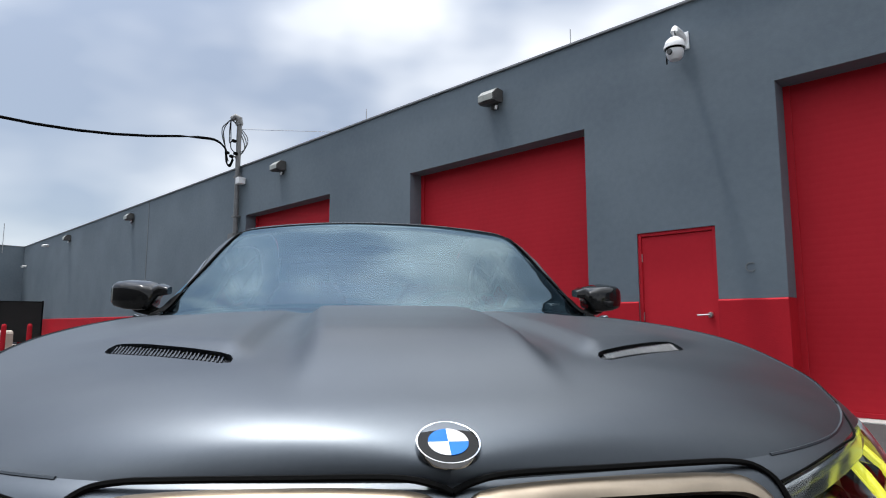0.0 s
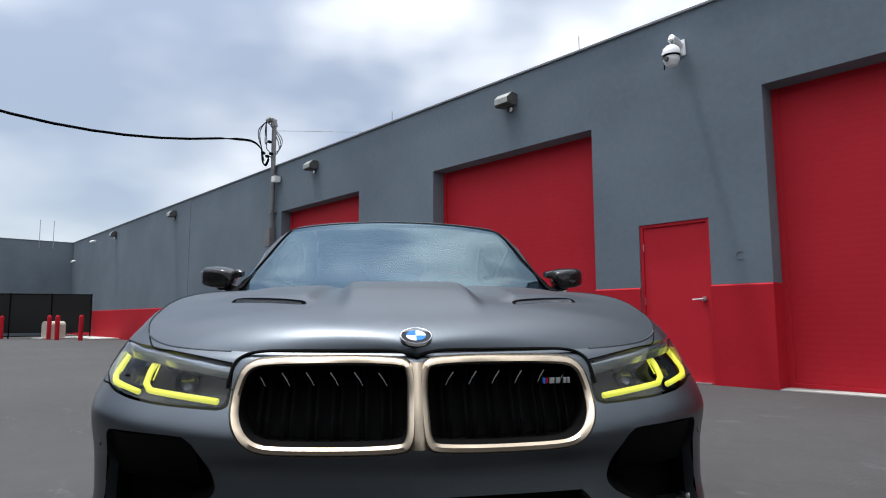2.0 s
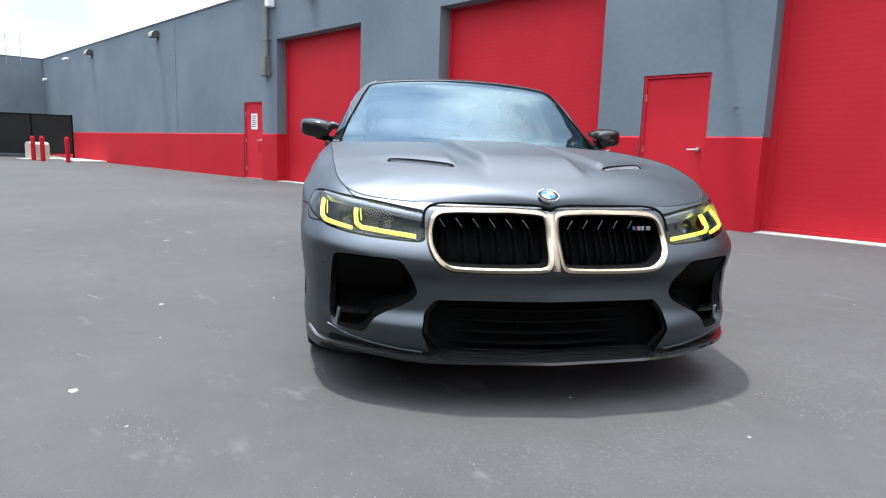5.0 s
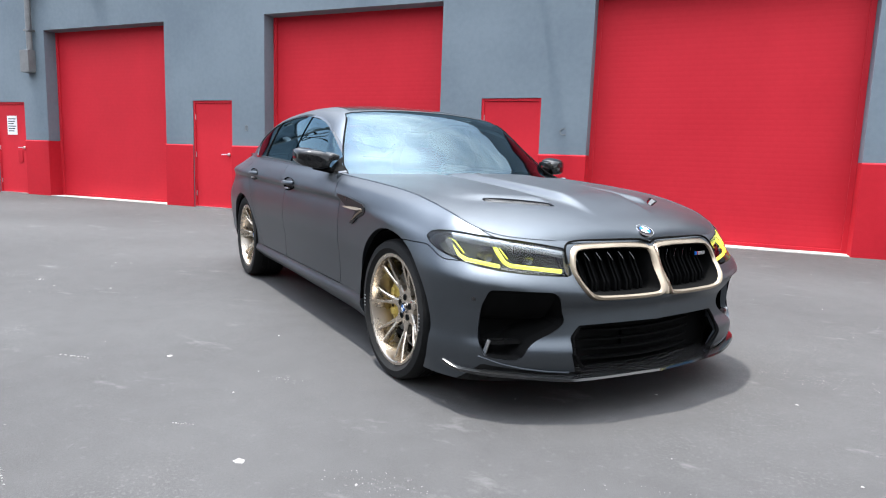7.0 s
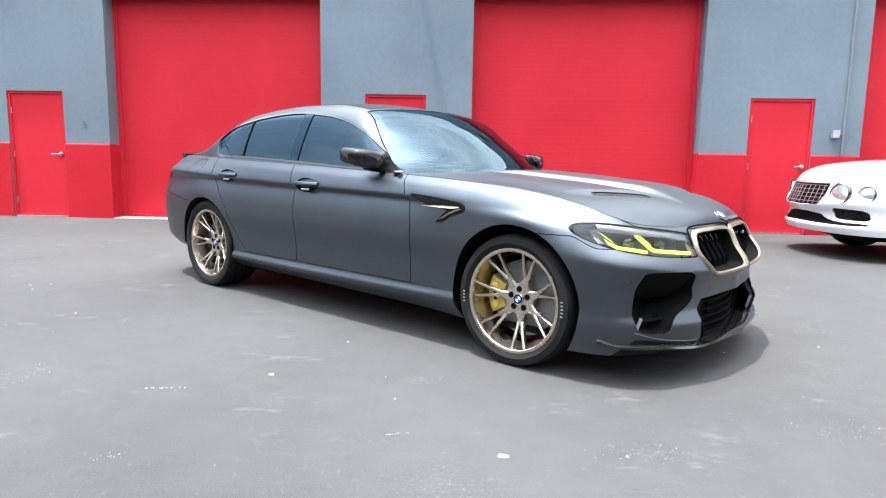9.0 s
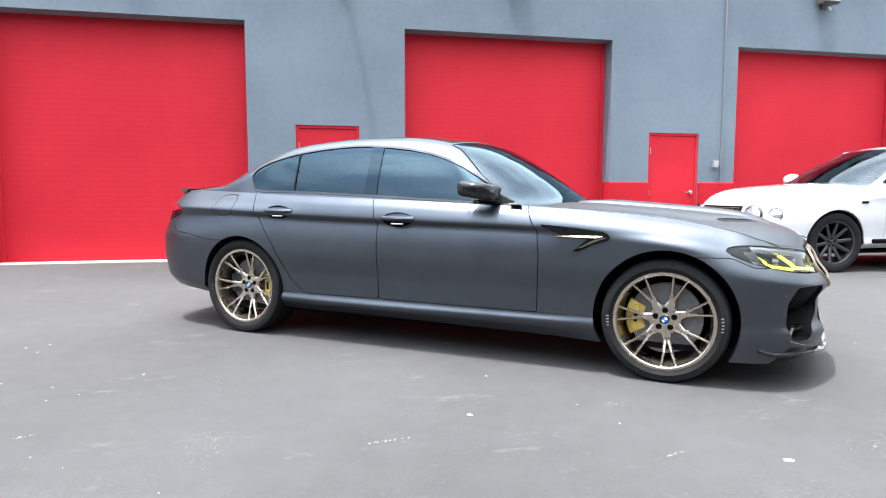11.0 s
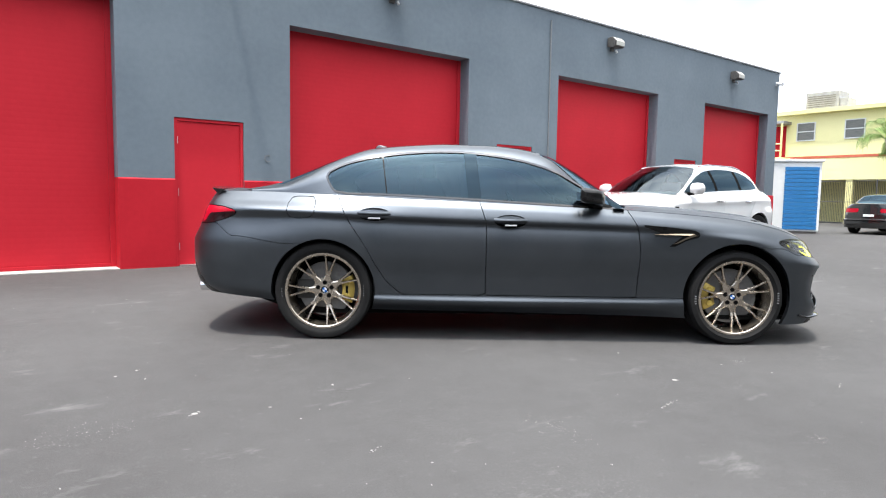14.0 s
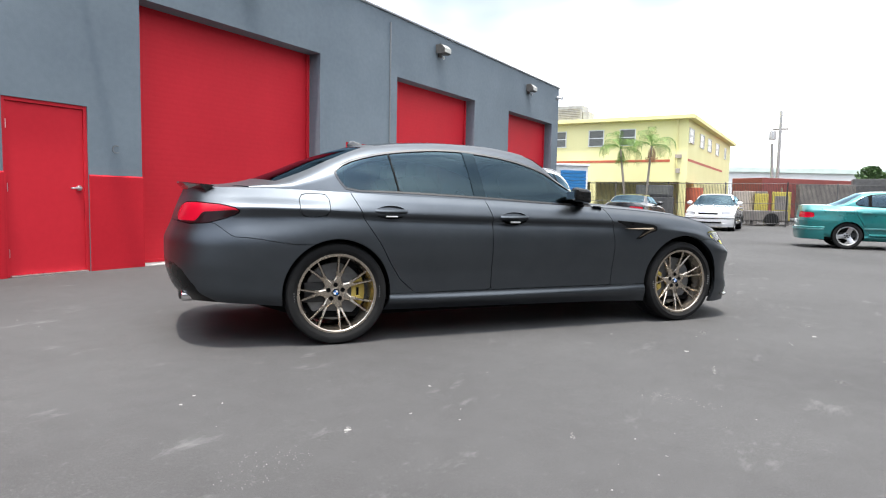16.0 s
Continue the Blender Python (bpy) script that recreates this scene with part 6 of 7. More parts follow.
def plain_car(name, m, body, paint, label, rim, wheel_r=.32, spokes=5, double=False, group="parked cars", grille="slats", lamps="bar", trim=BLACK_PLASTIC, rim_r=None, strip_mat=BLACK_PLASTIC, tail_in=.35):
    """A parked car in less detail than the one in front."""
    car = thing(name, m, label, "car", group)
    V = lambda sh: sh.v.T
    b, sx, ky, kz = body, body.sx, body.ky, body.kz
    X = lambda x: float(sx(x))
    s = b.skirt
    r = wheel_r * 1.1
    for ax in (1.491, -1.491):
        x, y, z, *_ = V(s)
        _, s = s.split(np.where(y > .5 * ky, np.hypot(x - X(ax), z - wheel_r) - r, 1.0))
    whole = lambda sh: sh.joined(sh.mirrored())
    A = lambda x, y, z: b.around(X(x), y * ky, z * kz)
    lamp = [(A(2.22, .5, .66), .60 * kz), (A(2.05, .82, .64), .615 * kz), (A(1.9, .88, .68), .65 * kz), (A(1.9, .88, .7), .715 * kz), (A(2.1, .75, .72), .725 * kz), (A(2.22, .5, .66), .705 * kz)]
    tail = [(A(-2.30, .85, .85), .88 * kz), (A(-2.5, .62, .9), .90 * kz), (A(-2.55, tail_in, .9), .90 * kz), (A(-2.55, tail_in, .8), .76 * kz), (A(-2.38, .8, .8), .75 * kz), (A(-2.25, .88, .8), .77 * kz)]
    if grille == "mesh":
        face = lambda poly: np.where(s.v[:, 0] > X(1.85), sdf([(p * ky, q * kz) for p, q in chaikin(poly, 1)], s.v[:, 1], s.v[:, 2]), 1)
        for nm, mat, lab, poly in (("grille", GRILLE_BLACK, "dark mesh grille", [(-.6, .762), (.39, .76), (.45, .753), (.458, .70), (.425, .56), (.395, .525), (-.6, .52)]),
                                   ("lower_grille", BLACK_PLASTIC, "black lower grille", [(-.6, .455), (.36, .45), (.46, .40), (.60, .375), (.84, .37), (.84, .35), (.55, .352), (-.6, .365)]),
                                   ("side_grille", GRILLE_BLACK, "black side intake", [(.55, .50), (.60, .505), (.80, .495), (.835, .48), (.84, .405), (.80, .40), (.60, .41), (.565, .43)])):
            piece, s = s.gap(face(poly), .004)
            for half in ((piece, piece.mirrored()) if nm == "side_grille" else (whole(piece),)):
                sheet_part(nm, half, mat, car, lab, lip=.012, push=-.012)
    if lamps == "bar":
        x, y, z, a, _ = V(s)
        lens, s = s.gap(sdf(lamp, a, z), .003)
        for sh in (lens, lens.mirrored()):
            sheet_part("headlight", sh, CLEAR_LAMP, car, "clear headlight", lip=.01)
    x, y, z, a, _ = V(s)
    tl, s = s.gap(sdf(tail, a, z), .003)
    both("tail_light", tl, LENS_RED, car, "red tail light", lip=.01)
    door_f = [(X(.66), 1.3 * kz), (X(.7), .95 * kz), (X(.78), .7 * kz), (X(.76), .33 * kz), (X(-.33), .33 * kz), (X(-.34), .9 * kz), (X(-.40), 1.3 * kz)]
    door_r = [(X(-.40), 1.3 * kz), (X(-.34), .9 * kz), (X(-.33), .33 * kz), (X(-.93), .33 * kz), (X(-1.04), .43 * kz), (X(-1.19), .68 * kz), (X(-1.3), .86 * kz), (X(-1.38), 1.3 * kz)]
    x, y, z, *_ = V(s)
    fd, s = s.gap(sdf(door_f, x, z), .003)
    x, y, z, *_ = V(s)
    rd, s = s.gap(sdf(door_r, x, z), .003)
    doors = [both("front_door", fd, paint, car, lip=.02), both("rear_door", rd, paint, car, lip=.02)]
    x, y, z, *_ = V(s)
    front, back = s.split(-x)
    sheet_part("front_body", whole(front), paint, car, lip=.02)
    sheet_part("rear_body", whole(back), paint, car, lip=.02)
    sheet_part("bonnet", b.bonnet(), paint, car, lip=.012, out=(1.2, 0, 0))
    sheet_part("boot_lid", b.boot(), paint, car, lip=.012, out=(-2.1, 0, 0))
    c = b.cabin()
    x, y, z, st, edge = V(c)
    screen, c = c.split(np.maximum(X(b.SCREEN_TOP) - st, np.where(edge < 0, 1.0, b.EDGE - edge)))
    x, y, z, st, edge = V(c)
    back, c = c.split(np.maximum.reduce([st - X(b.REAR[0]), X(b.REAR[1]) - st, np.where(edge < 0, 1.0, .09 - edge)]))
    dlo = [(X(p), q * kz) for p, q in chaikin(b.DLO, 1)]
    x, y, z, *_ = V(c)
    win, c = c.split(np.where(y > .4, sdf(dlo, x, z), 1))
    sheet_part("cabin_frame", whole(c), paint, car, lip=.02, out=(-.5, 0, 1.0))
    x, y, z, *_ = V(win)
    panes, rim_s = win.split(sdf(dlo, x, z) + .014)
    both("window_trim", rim_s, trim, car, lip=.008, out=(-.5, 0, 1.0), push=.003)
    for bx in b.BARS:
        x, y, z, *_ = V(panes)
        bar, panes = panes.split(np.abs(x - X(bx)) - .035)
        both("window_pillar", bar, BLACK_PLASTIC, car, lip=.008, out=(-.5, 0, 1.0), push=.002)
    lo = [X(q) for q in (2, *b.BARS, -3)]
    for nm, lo_ in zip(("front_side_window", "rear_side_window", "quarter_window"), lo[1:]):
        x, *_ = V(panes)
        pc, panes = panes.split(lo_ - x)
        if len(pc.f):
            both(nm, pc, GLASS_SIDE, car, lip=0, out=(-.5, 0, 1.0))
    sheet_part("windscreen", whole(screen), GLASS_CLEAR if grille == "mesh" else GLASS_SIDE, car, lip=0, out=(-.5, 0, 1.0))
    sheet_part("rear_window", whole(back), GLASS_SIDE, car, lip=0, out=(-.5, 0, 1.0))
    if grille != "mesh":
        # bumpers that stand proud at both ends, and a rubbing strip along the doors
        v = b.skirt.v
        line = v[np.abs(v[:, 4] - 3.0) < .5 * 8 / (b.COLS - 1)]
        line = line[np.argsort(line[:, 3])]
        for nm, keep in (("front_bumper", line[:, 0] > X(1.93)), ("rear_bumper", line[:, 0] < X(-1.95))):
            half = line[keep][:, :2]
            ring = np.concatenate([half[::-1] * (1, -1), half[1:]]) if half[0, 1] < half[-1, 1] else np.concatenate([half * (1, -1), half[::-1][1:]])
            mid_x = X(1.3) if nm == "front_bumper" else X(-1.3)
            out = ring - (mid_x, 0)
            out = out / np.linalg.norm(out, axis=1, keepdims=True)
            bm = bmesh.new()
            add_loops(bm, [[(p[0] + o[0] * d, p[1] + o[1] * d, zz * kz) for p, o in zip(ring, out)] for d, zz in ((-.06, .545), (.018, .54), (.036, .525), (.040, .42), (.034, .33), (.012, .225), (-.06, .22))], False)
            bmesh.ops.recalc_face_normals(bm, faces=bm.faces)
            bp = part(nm, bm, paint, car, "proud painted bumper", True, 40)
            bm = bmesh.new()
            add_loops(bm, [[(p[0] + o[0] * d, p[1] + o[1] * d, zz * kz) for p, o in zip(ring, out)] for d, zz in ((.03, .490), (.048, .487), (.048, .462), (.03, .459))], False)
            bmesh.ops.recalc_face_normals(bm, faces=bm.faces)
            part("rubbing_strip", bm, strip_mat, bp, "rubbing strip on the bumper", True, 40)
        for sd in (1, -1):
            part("door_strip", box(X(-1.12), X(1.1), sd * .925 * ky - .012, sd * .925 * ky + .014, .49 * kz, .525 * kz, .006), strip_mat, car, "rubbing strip along the doors")
    # nose
    fx = lambda y, z: b.front_x(y * ky, z * kz) + (.038 if grille != "mesh" and z < .52 else 0)
    strip = lambda w, z0, z1, dx, nm, mat, lab="": part(nm, loft_strip(fx, ky, kz, w, z0, z1, dx), mat, car, lab, True, 40)
    if grille == "mesh":
        for k in range(10):
            yy = -.39 + .0867 * k
            part("grille_bar", tube([(fx(yy, .54) + .004, yy * ky, .54 * kz), (fx(yy, .73) + .004, yy * ky, .715 * kz)], .004, 6), STEEL, car)
        for k in range(5):
            zz = .56 + .04 * k
            part("grille_bar", tube([(fx(t * .425, zz) + .004, t * .425 * ky, zz * kz) for t in np.linspace(-1, 1, 7)], .004, 6), STEEL, car)
        for sd in (1, -1):
            for yy, rr in ((.615, .112), (.805, .080)):
                ring = part("headlight", lathe([(rr * ky, .0), (rr * 1.08, .012), (rr * 1.16, .0), (rr * 1.16, -.03)], 28, "x"), SHADOW_CHROME, car, "round headlight with a metal ring", True,
                            m=pose(fx(yy, .65) + .014, sd * yy * ky, .65 * kz, 0, -8, sd * (22 if yy < .7 else 42)))
                part("lamp_glass", lathe([(.0005, .014), (rr * .5, .012), (rr * .95, .0), (rr, -.02)], 24, "x"), CLEAR_LAMP, ring, smooth=True)
    else:
        strip(.36, .62, .675, .006, "grille", BLACK_PLASTIC, "dark slatted grille")
        strip(.365, .675, .687, .010, "grille_rim", CHROME)
        strip(.50, .30, .35, .010, "lower_grille", BLACK_PLASTIC, "dark lower intake")
    for i in range(2):
        for sd, door in zip((1, -1), doors[i]):
            xx = X((-.16, -1.08)[i])
            part("door_handle", tube([(xx - .1, sd * .93 * ky, .885 * kz), (xx, sd * .962 * ky, .888 * kz), (xx + .1, sd * .93 * ky, .89 * kz)], .018, 8), CHROME if grille == "mesh" else paint, door, smooth=True)
    mirror_x, big = (.62, 1.25) if grille == "mesh" else (.45, 1.0)
    for sd in (1, -1):
        bm = bmesh.new()
        loops = []
        for f, w, h in ((0, .03, .03), (.1, .085, .075), (.5, .1, .085), (.85, .085, .07), (1, .03, .025)):
            loops.append([(X(mirror_x) + w * math.cos(t) * .8 * big, sd * (.87 * ky + .2 * f * big), 1.05 * kz + .02 * (big - 1) / .25 + h * big * math.sin(t)) for t in np.linspace(0, 2 * math.pi, 14, endpoint=False)])
        add_loops(bm, loops, True, True, True)
        bmesh.ops.recalc_face_normals(bm, faces=bm.faces)
        mir_ = part("door_mirror", bm, paint, car, "", True, 60)
        part("mirror_arm", tube([(X(mirror_x + .05), sd * .82 * ky, .985 * kz), (X(mirror_x + .01), sd * .93 * ky, 1.0 * kz)], .03, 8), BLACK_PLASTIC, mir_)
        part("sill_strip", tube([(X(x_), sd * .93 * ky, .35 * kz) for x_ in (.95, 0, -1.0)], .022, 8, flat=1.4), BLACK_PLASTIC if grille == "mesh" else paint, car, smooth=True)
        if grille == "mesh":
            part("roof_rail", tube([(X(.05), sd * .61 * ky, 1.422 * kz), (X(-.25), sd * .61 * ky, 1.455 * kz), (X(-1.05), sd * .61 * ky, 1.45 * kz), (X(-1.32), sd * .6 * ky, 1.405 * kz)], .014, 8), CHROME, car, "bright roof rail", True)
            part("fender_vent", box(X(1.05), X(1.15), sd * .932 * ky - .01, sd * .932 * ky + .01, .775 * kz, .80 * kz, .006), BLACK_PLASTIC, car, "dark fender vent")
    part("plate", box(X(-2.6) - .005, X(-2.6) + .012, -.16, .16, .62 * kz, .70 * kz, .003), WHITE_PLASTIC, car, "blank plate")
    part("underbody", box(X(-2.1), X(2.05), -.74 * ky, .74 * ky, .2 * kz, .24 * kz, .01), BLACK_PLASTIC, car)
    part("dashboard", box(X(.15), X(.72), -.7 * ky, .7 * ky, .7 * kz, .95 * kz, .04), LEATHER, car)
    for yy in (-.36, .36):
        seat = part("seat", box(X(-.5), X(0), yy - .24, yy + .24, .4 * kz, .6 * kz, .05), LEATHER, car)
        part("seat_back", box(X(-.66), X(-.52), yy - .23, yy + .23, .55 * kz, 1.2 * kz, .05), LEATHER, seat)
    part("rear_bench", box(X(-1.6), X(-1.0), -.6 * ky, .6 * ky, .4 * kz, 1.0 * kz, .06), LEATHER, car)
    part("cabin_floor", box(X(-1.65), X(.75), -.78 * ky, .78 * ky, .28 * kz, .4 * kz, .01), LEATHER, car)
    ms = wheel_parts(spokes, rim, DISC, wheel_r, .235, rim_r or wheel_r * .72, double, False)
    for x0 in (1.491, -1.491):
        for sd in (1, -1):
            put_wheel(ms, car, X(x0), sd * (.95 * ky - .14), wheel_r, sd, 1, 8, brakes=False)
            liner(car, X(x0), sd * .5, sd * .88 * ky, wheel_r, r)
    return car


def loft_strip(fx, ky, kz, w, z0, z1, dx):
    """A band across a car's nose that follows its curve."""
    t = np.linspace(-1, 1, 15)
    bm = bmesh.new()
    add_loops(bm, [[(fx(abs(q) * w, z) + d, q * w * ky, z * kz) for q in t] for z, d in ((z0, dx - .03), (z0, dx), (z1, dx), (z1, dx - .03))], False)
    bmesh.ops.recalc_face_normals(bm, faces=bm.faces)
    return bm


WHITE_PAINT = material("white_car_paint", grey(0.58), grey(0.64), 3, 0.22, coat=1.0)
BLACK_PAINT = material("black_car_paint", grey(0.008), grey(0.016), 4, 0.2, coat=1.0)
TEAL_PAINT = material("teal_car_paint", (0.004, 0.125, 0.125), (0.008, 0.16, 0.155), 4, 0.3, 0.3, coat=0.8)
TEAL_STRIP = material("teal_grey_strip", (0.05, 0.16, 0.16), (0.07, 0.20, 0.20), 5, 0.5)
CLEAR_LAMP = material("clear_lamp", grey(0.34), grey(0.6), 30, 0.12, 0.6, coat=1.0)
RIM_GREY = material("grey_alloy", grey(0.13), grey(0.2), 10, 0.35, 0.8)
RIM_DARK = material("dark_alloy", grey(0.06), grey(0.10), 10, 0.3, 0.8)
RIM_SILVER = material("silver_alloy", grey(0.42), grey(0.52), 10, 0.4, 0.8)

plain_car("suv", pose(6.98, 2.92, 0, 0, 0, 177.5), SuvBody((1.36, 1.004, .80), 1.045, 1.172), WHITE_PAINT, "glossy white luxury SUV with dark alloy wheels, parked by the wall", RIM_DARK, .395, 10, grille="mesh", lamps="round", trim=CHROME)
plain_car("black_sedan", pose(22.5, 4.05, 0, 0, 0, 0), OldSedanBody((.92, .91, .9), .94, .97), BLACK_PAINT, "black sedan parked before the yard fence", RIM_GREY, .315, 5)
plain_car("white_sedan", pose(22.7, .89, 0, 0, 0, 181), OldSedanBody((.92, .91, .9), .955, 1.02), WHITE_PAINT, "older white sedan with a black bumper strip, parked facing the lot", RIM_GREY, .305, 5)
plain_car("green_saloon", pose(13.8, -4.6, 0, 0, 0, -82), OldSedanBody((.95, .88, .92), .92, .98), TEAL_PAINT, "teal green older saloon with three-spoke alloy wheels", RIM_SILVER, .315, 3, strip_mat=TEAL_STRIP)


# ---- beyond the lot ----
YELLOW = material("yellow_stucco", (0.82, 0.76, 0.37), (0.88, 0.82, 0.44), 0.6, 0.8, bump=0.003, bump_scale=30)
YELLOW_DARK = material("yellow_fascia", (0.74, 0.67, 0.30), (0.80, 0.74, 0.36), 0.8, 0.7)
STRIPE = material("red_stripe_paint", (0.48, 0.10, 0.05), (0.58, 0.14, 0.07), 2, 0.6)
WINDOW_DARK = material("blind_behind_pane", (0.10, 0.105, 0.10), (0.17, 0.17, 0.155), 3, 0.12, stretch=(1, 1, 9))
PALE = material("pale_painted_wall", (0.62, 0.63, 0.62), (0.74, 0.75, 0.74), 0.5, 0.8)
GREEN_TRIM = material("green_trim", (0.46, 0.54, 0.50), (0.54, 0.62, 0.58), 1, 0.6)
MAROON = material("maroon_container", (0.16, 0.04, 0.035), (0.24, 0.06, 0.05), 0.8, 0.6, bump=0.002)
BLUE_STEEL = material("blue_shutter", (0.012, 0.13, 0.32), (0.018, 0.16, 0.40), 1, 0.45)
TRUNK = material("palm_trunk", (0.22, 0.19, 0.15), (0.36, 0.32, 0.26), 8, 0.85, bump=0.006, bump_scale=20, stretch=(1, 1, 6))
LEAF = material("palm_leaf", (0.085, 0.175, 0.025), (0.18, 0.29, 0.06), 5, 0.7)
LEAF_DEAD = material("dry_palm_leaf", (0.20, 0.12, 0.06), (0.32, 0.20, 0.11), 5, 0.8)
LEAF_DARK = material("tree_leaf", (0.03, 0.07, 0.02), (0.07, 0.13, 0.035), 3, 0.6)
MACHINE = material("yellow_machine", (0.36, 0.30, 0.05), (0.46, 0.38, 0.08), 3, 0.5)
FENCE_DARK = material("dark_mesh_fence", grey(0.025), grey(0.045), 6, 0.7)
RUST = material("dull_grey_metal", (0.10, 0.09, 0.085), (0.22, 0.20, 0.18), 2, 0.7)


def house_window(parent, x, y, z, w, h, facing):
    """A sash window let into a wall; facing: "x" looks to -x, "y" to -y."""
    m = pose(x, y, z, 0, 0, -90 if facing == "x" else 0)
    win = part("window", box(-w / 2, w / 2, -.03, .06, 0, h, .004), WINDOW_DARK, parent, "dark sash window", m=m)
    for a, b_, c, d in ((-w / 2 - .05, -w / 2, -.05, h + .05), (w / 2, w / 2 + .05, -.05, h + .05)):
        part("frame", box(a, b_, -.055, .05, c, d, .004), PALE, win)
    for z0 in (-.05, h / 2 - .02, h):
        part("sash_bar", box(-w / 2, w / 2, -.05, .05, z0, z0 + .05, .004), PALE, win)
    return win


def yellow_building():
    t = thing("yellow_building", pose(0, 0, 0), "two-storey pale yellow stucco building with a red stripe", "building")
    x0, x1, y0, y1, h = 31.28, 49.0, 3.62, 24.0, 5.62
    # upper storey over an open, shaded ground floor
    part("wall", box(x0, x1, y0, y1, 2.22, h), YELLOW, t)
    part("ground_floor_wall", box(x0 + 2.6, x1, y0 + .02, y1, 0, 2.22), YELLOW_DARK, t, "shaded yellow wall under the upper storey")
    for yy in (y0 + .2, y0 + 5.2, y0 + 10.2, y0 + 15.2, y1 - .2):
        part("column", box(x0 + .02, x0 + .32, yy - .16, yy + .16, 0, 2.22, .01), YELLOW_DARK, t)
    part("roof", box(x0 - .35, x1 + .35, y0 - .35, y1 + .3, h, h + .22, .02), YELLOW_DARK, t, "overhanging yellow roof edge")
    part("stripe", box(x0 - .012, x0 - .002, y0 + .9, y1, 3.32, 3.45), STRIPE, t, "thin red stripe")
    part("stripe", box(x0 + .2, x1 - 4, y0 - .012, y0 - .002, 3.36, 3.5), STRIPE, t, "thin red stripe")
    for yy in (11.0, 8.72, 6.9, 13.6, 16.2):
        house_window(t, x0, yy, 4.3, .82, .86, "x")
    for xx in (32.2, 35.7, 38.6, 42.0, 46.0):
        house_window(t, xx, y0, 4.42, 1.3 if xx < 45 else .7, .72, "y")
    # stair landing with a red door
    part("landing_door", box(x0 - .02, x0 - .004, 12.0, 13.0, 3.45, 5.1), STUCCO_RED, t, "red door on the upper landing")
    part("landing_roof", box(x0 - .9, x0, 11.75, 14.6, 5.15, 5.3, .02), GALV, t, "small grey canopy")
    part("landing", box(x0 - 1.0, x0, 11.75, 14.6, 3.25, 3.4, .02), YELLOW_DARK, t)
    for zz in (3.75, 4.1):
        part("landing_rail", tube([(x0 - .95, 11.8, zz), (x0 - .95, 14.6, zz)], .04, 6), YELLOW_DARK, t)
    part("landing_post", tube([(x0 - .95, 11.8, 3.4), (x0 - .95, 11.8, 5.15)], .05, 6), YELLOW_DARK, t)
    part("downpipe", tube([(x0 - .06, y0 + .55, 3.0), (x0 - .06, y0 + .55, h)], .05, 8), YELLOW_DARK, t)
    part("wall_box", box(x0 - .12, x0, y0 + .28, y0 + .62, 3.52, 3.72, .01), TAN, t)
    part("wall_box", box(x0 - .12, x0, y0 + .34, y0 + .56, 2.7, 2.95, .01), TAN, t)
    ac = thing("roof_air_conditioner", pose(34.0, 11.3, 5.84), "large grey air conditioning unit on the yellow roof", "air conditioner")
    part("cabinet", box(-.65, .65, -.95, .7, .12, 1.2, .02), GALV, ac)
    part("hood", box(-.55, .55, -1.35, -.95, .25, .8, .02), GALV, ac)
    part("stand", box(-.6, .6, -.9, .65, 0, .12), RUST, ac)
    for k in range(7):
        part("louvre", box(-.675, -.655, -.8, .6, .3 + .11 * k, .335 + .11 * k), RUST, ac)


def palm(x, y, h, lean, seed, dead=False, aside=0.0):
    t = thing("palm_tree", pose(x, y, 0), "slim palm tree with arching green fronds", "palm tree", "palms by the yellow building")
    pts = smoothed([(0, 0, 0), (lean * .3, aside * .2, h * .35), (lean * .8, aside * .6, h * .7), (lean, aside, h)], 5)
    part("trunk", tube(pts, .062, 10, taper=lambda f: 1.3 - .5 * f), TRUNK, t, smooth=True)
    rnd = random.Random(seed)
    bm, bd = bmesh.new(), bmesh.new()
    for i in range(16):
        old = i >= 13
        az = 2 * math.pi * (i * .381966) + rnd.uniform(-.2, .2)
        up = rnd.uniform(-1.2, -.7) if old else .35 + 1.1 * (i % 5) / 4 + rnd.uniform(-.12, .12)
        ln = rnd.uniform(1.45, 1.8) * (.55 if old else 1)
        p, d = Vector((lean, aside, h)), up
        spine = [p]
        for k in range(12):
            p = p + Vector((math.cos(az) * math.cos(d), math.sin(az) * math.cos(d), math.sin(d))) * ln / 12
            d -= .08 + .03 * k
            spine.append(p)
        tgt = bd if old and dead else bm
        add_tube(tgt, spine, .013, 4, taper=lambda f: 1.1 - f)
        for k in range(2, 12):
            for q in (0, .5):
                base = spine[k] + (spine[k + 1] - spine[k]) * q
                ax = (spine[k + 1] - spine[k - 1]).normalized()
                side = ax.cross(Vector((0, 0, 1))).normalized()
                lf = .40 * math.sin(math.pi * (k + q) / 14) + .08
                for sgn in (-1, 1):
                    out = base + side * sgn * lf * .42 + ax * lf * .22 + Vector((0, 0, .02 - lf * .06))
                    tip = base + side * sgn * lf * rnd.uniform(.5, .7) + ax * lf * .4 - Vector((0, 0, lf * rnd.uniform(.55, .85)))
                    w = ax * .012
                    v = [tgt.verts.new(c) for c in (base - w, out - w, tip, out + w, base + w)]
                    tgt.faces.new((v[0], v[1], v[3], v[4]))
                    tgt.faces.new((v[1], v[2], v[3]))
    part("crown", bm, LEAF, t)
    if len(bd.verts):
        part("dry_fronds", bd, LEAF_DEAD, t, "dry brown hanging fronds")
    else:
        bd.free()


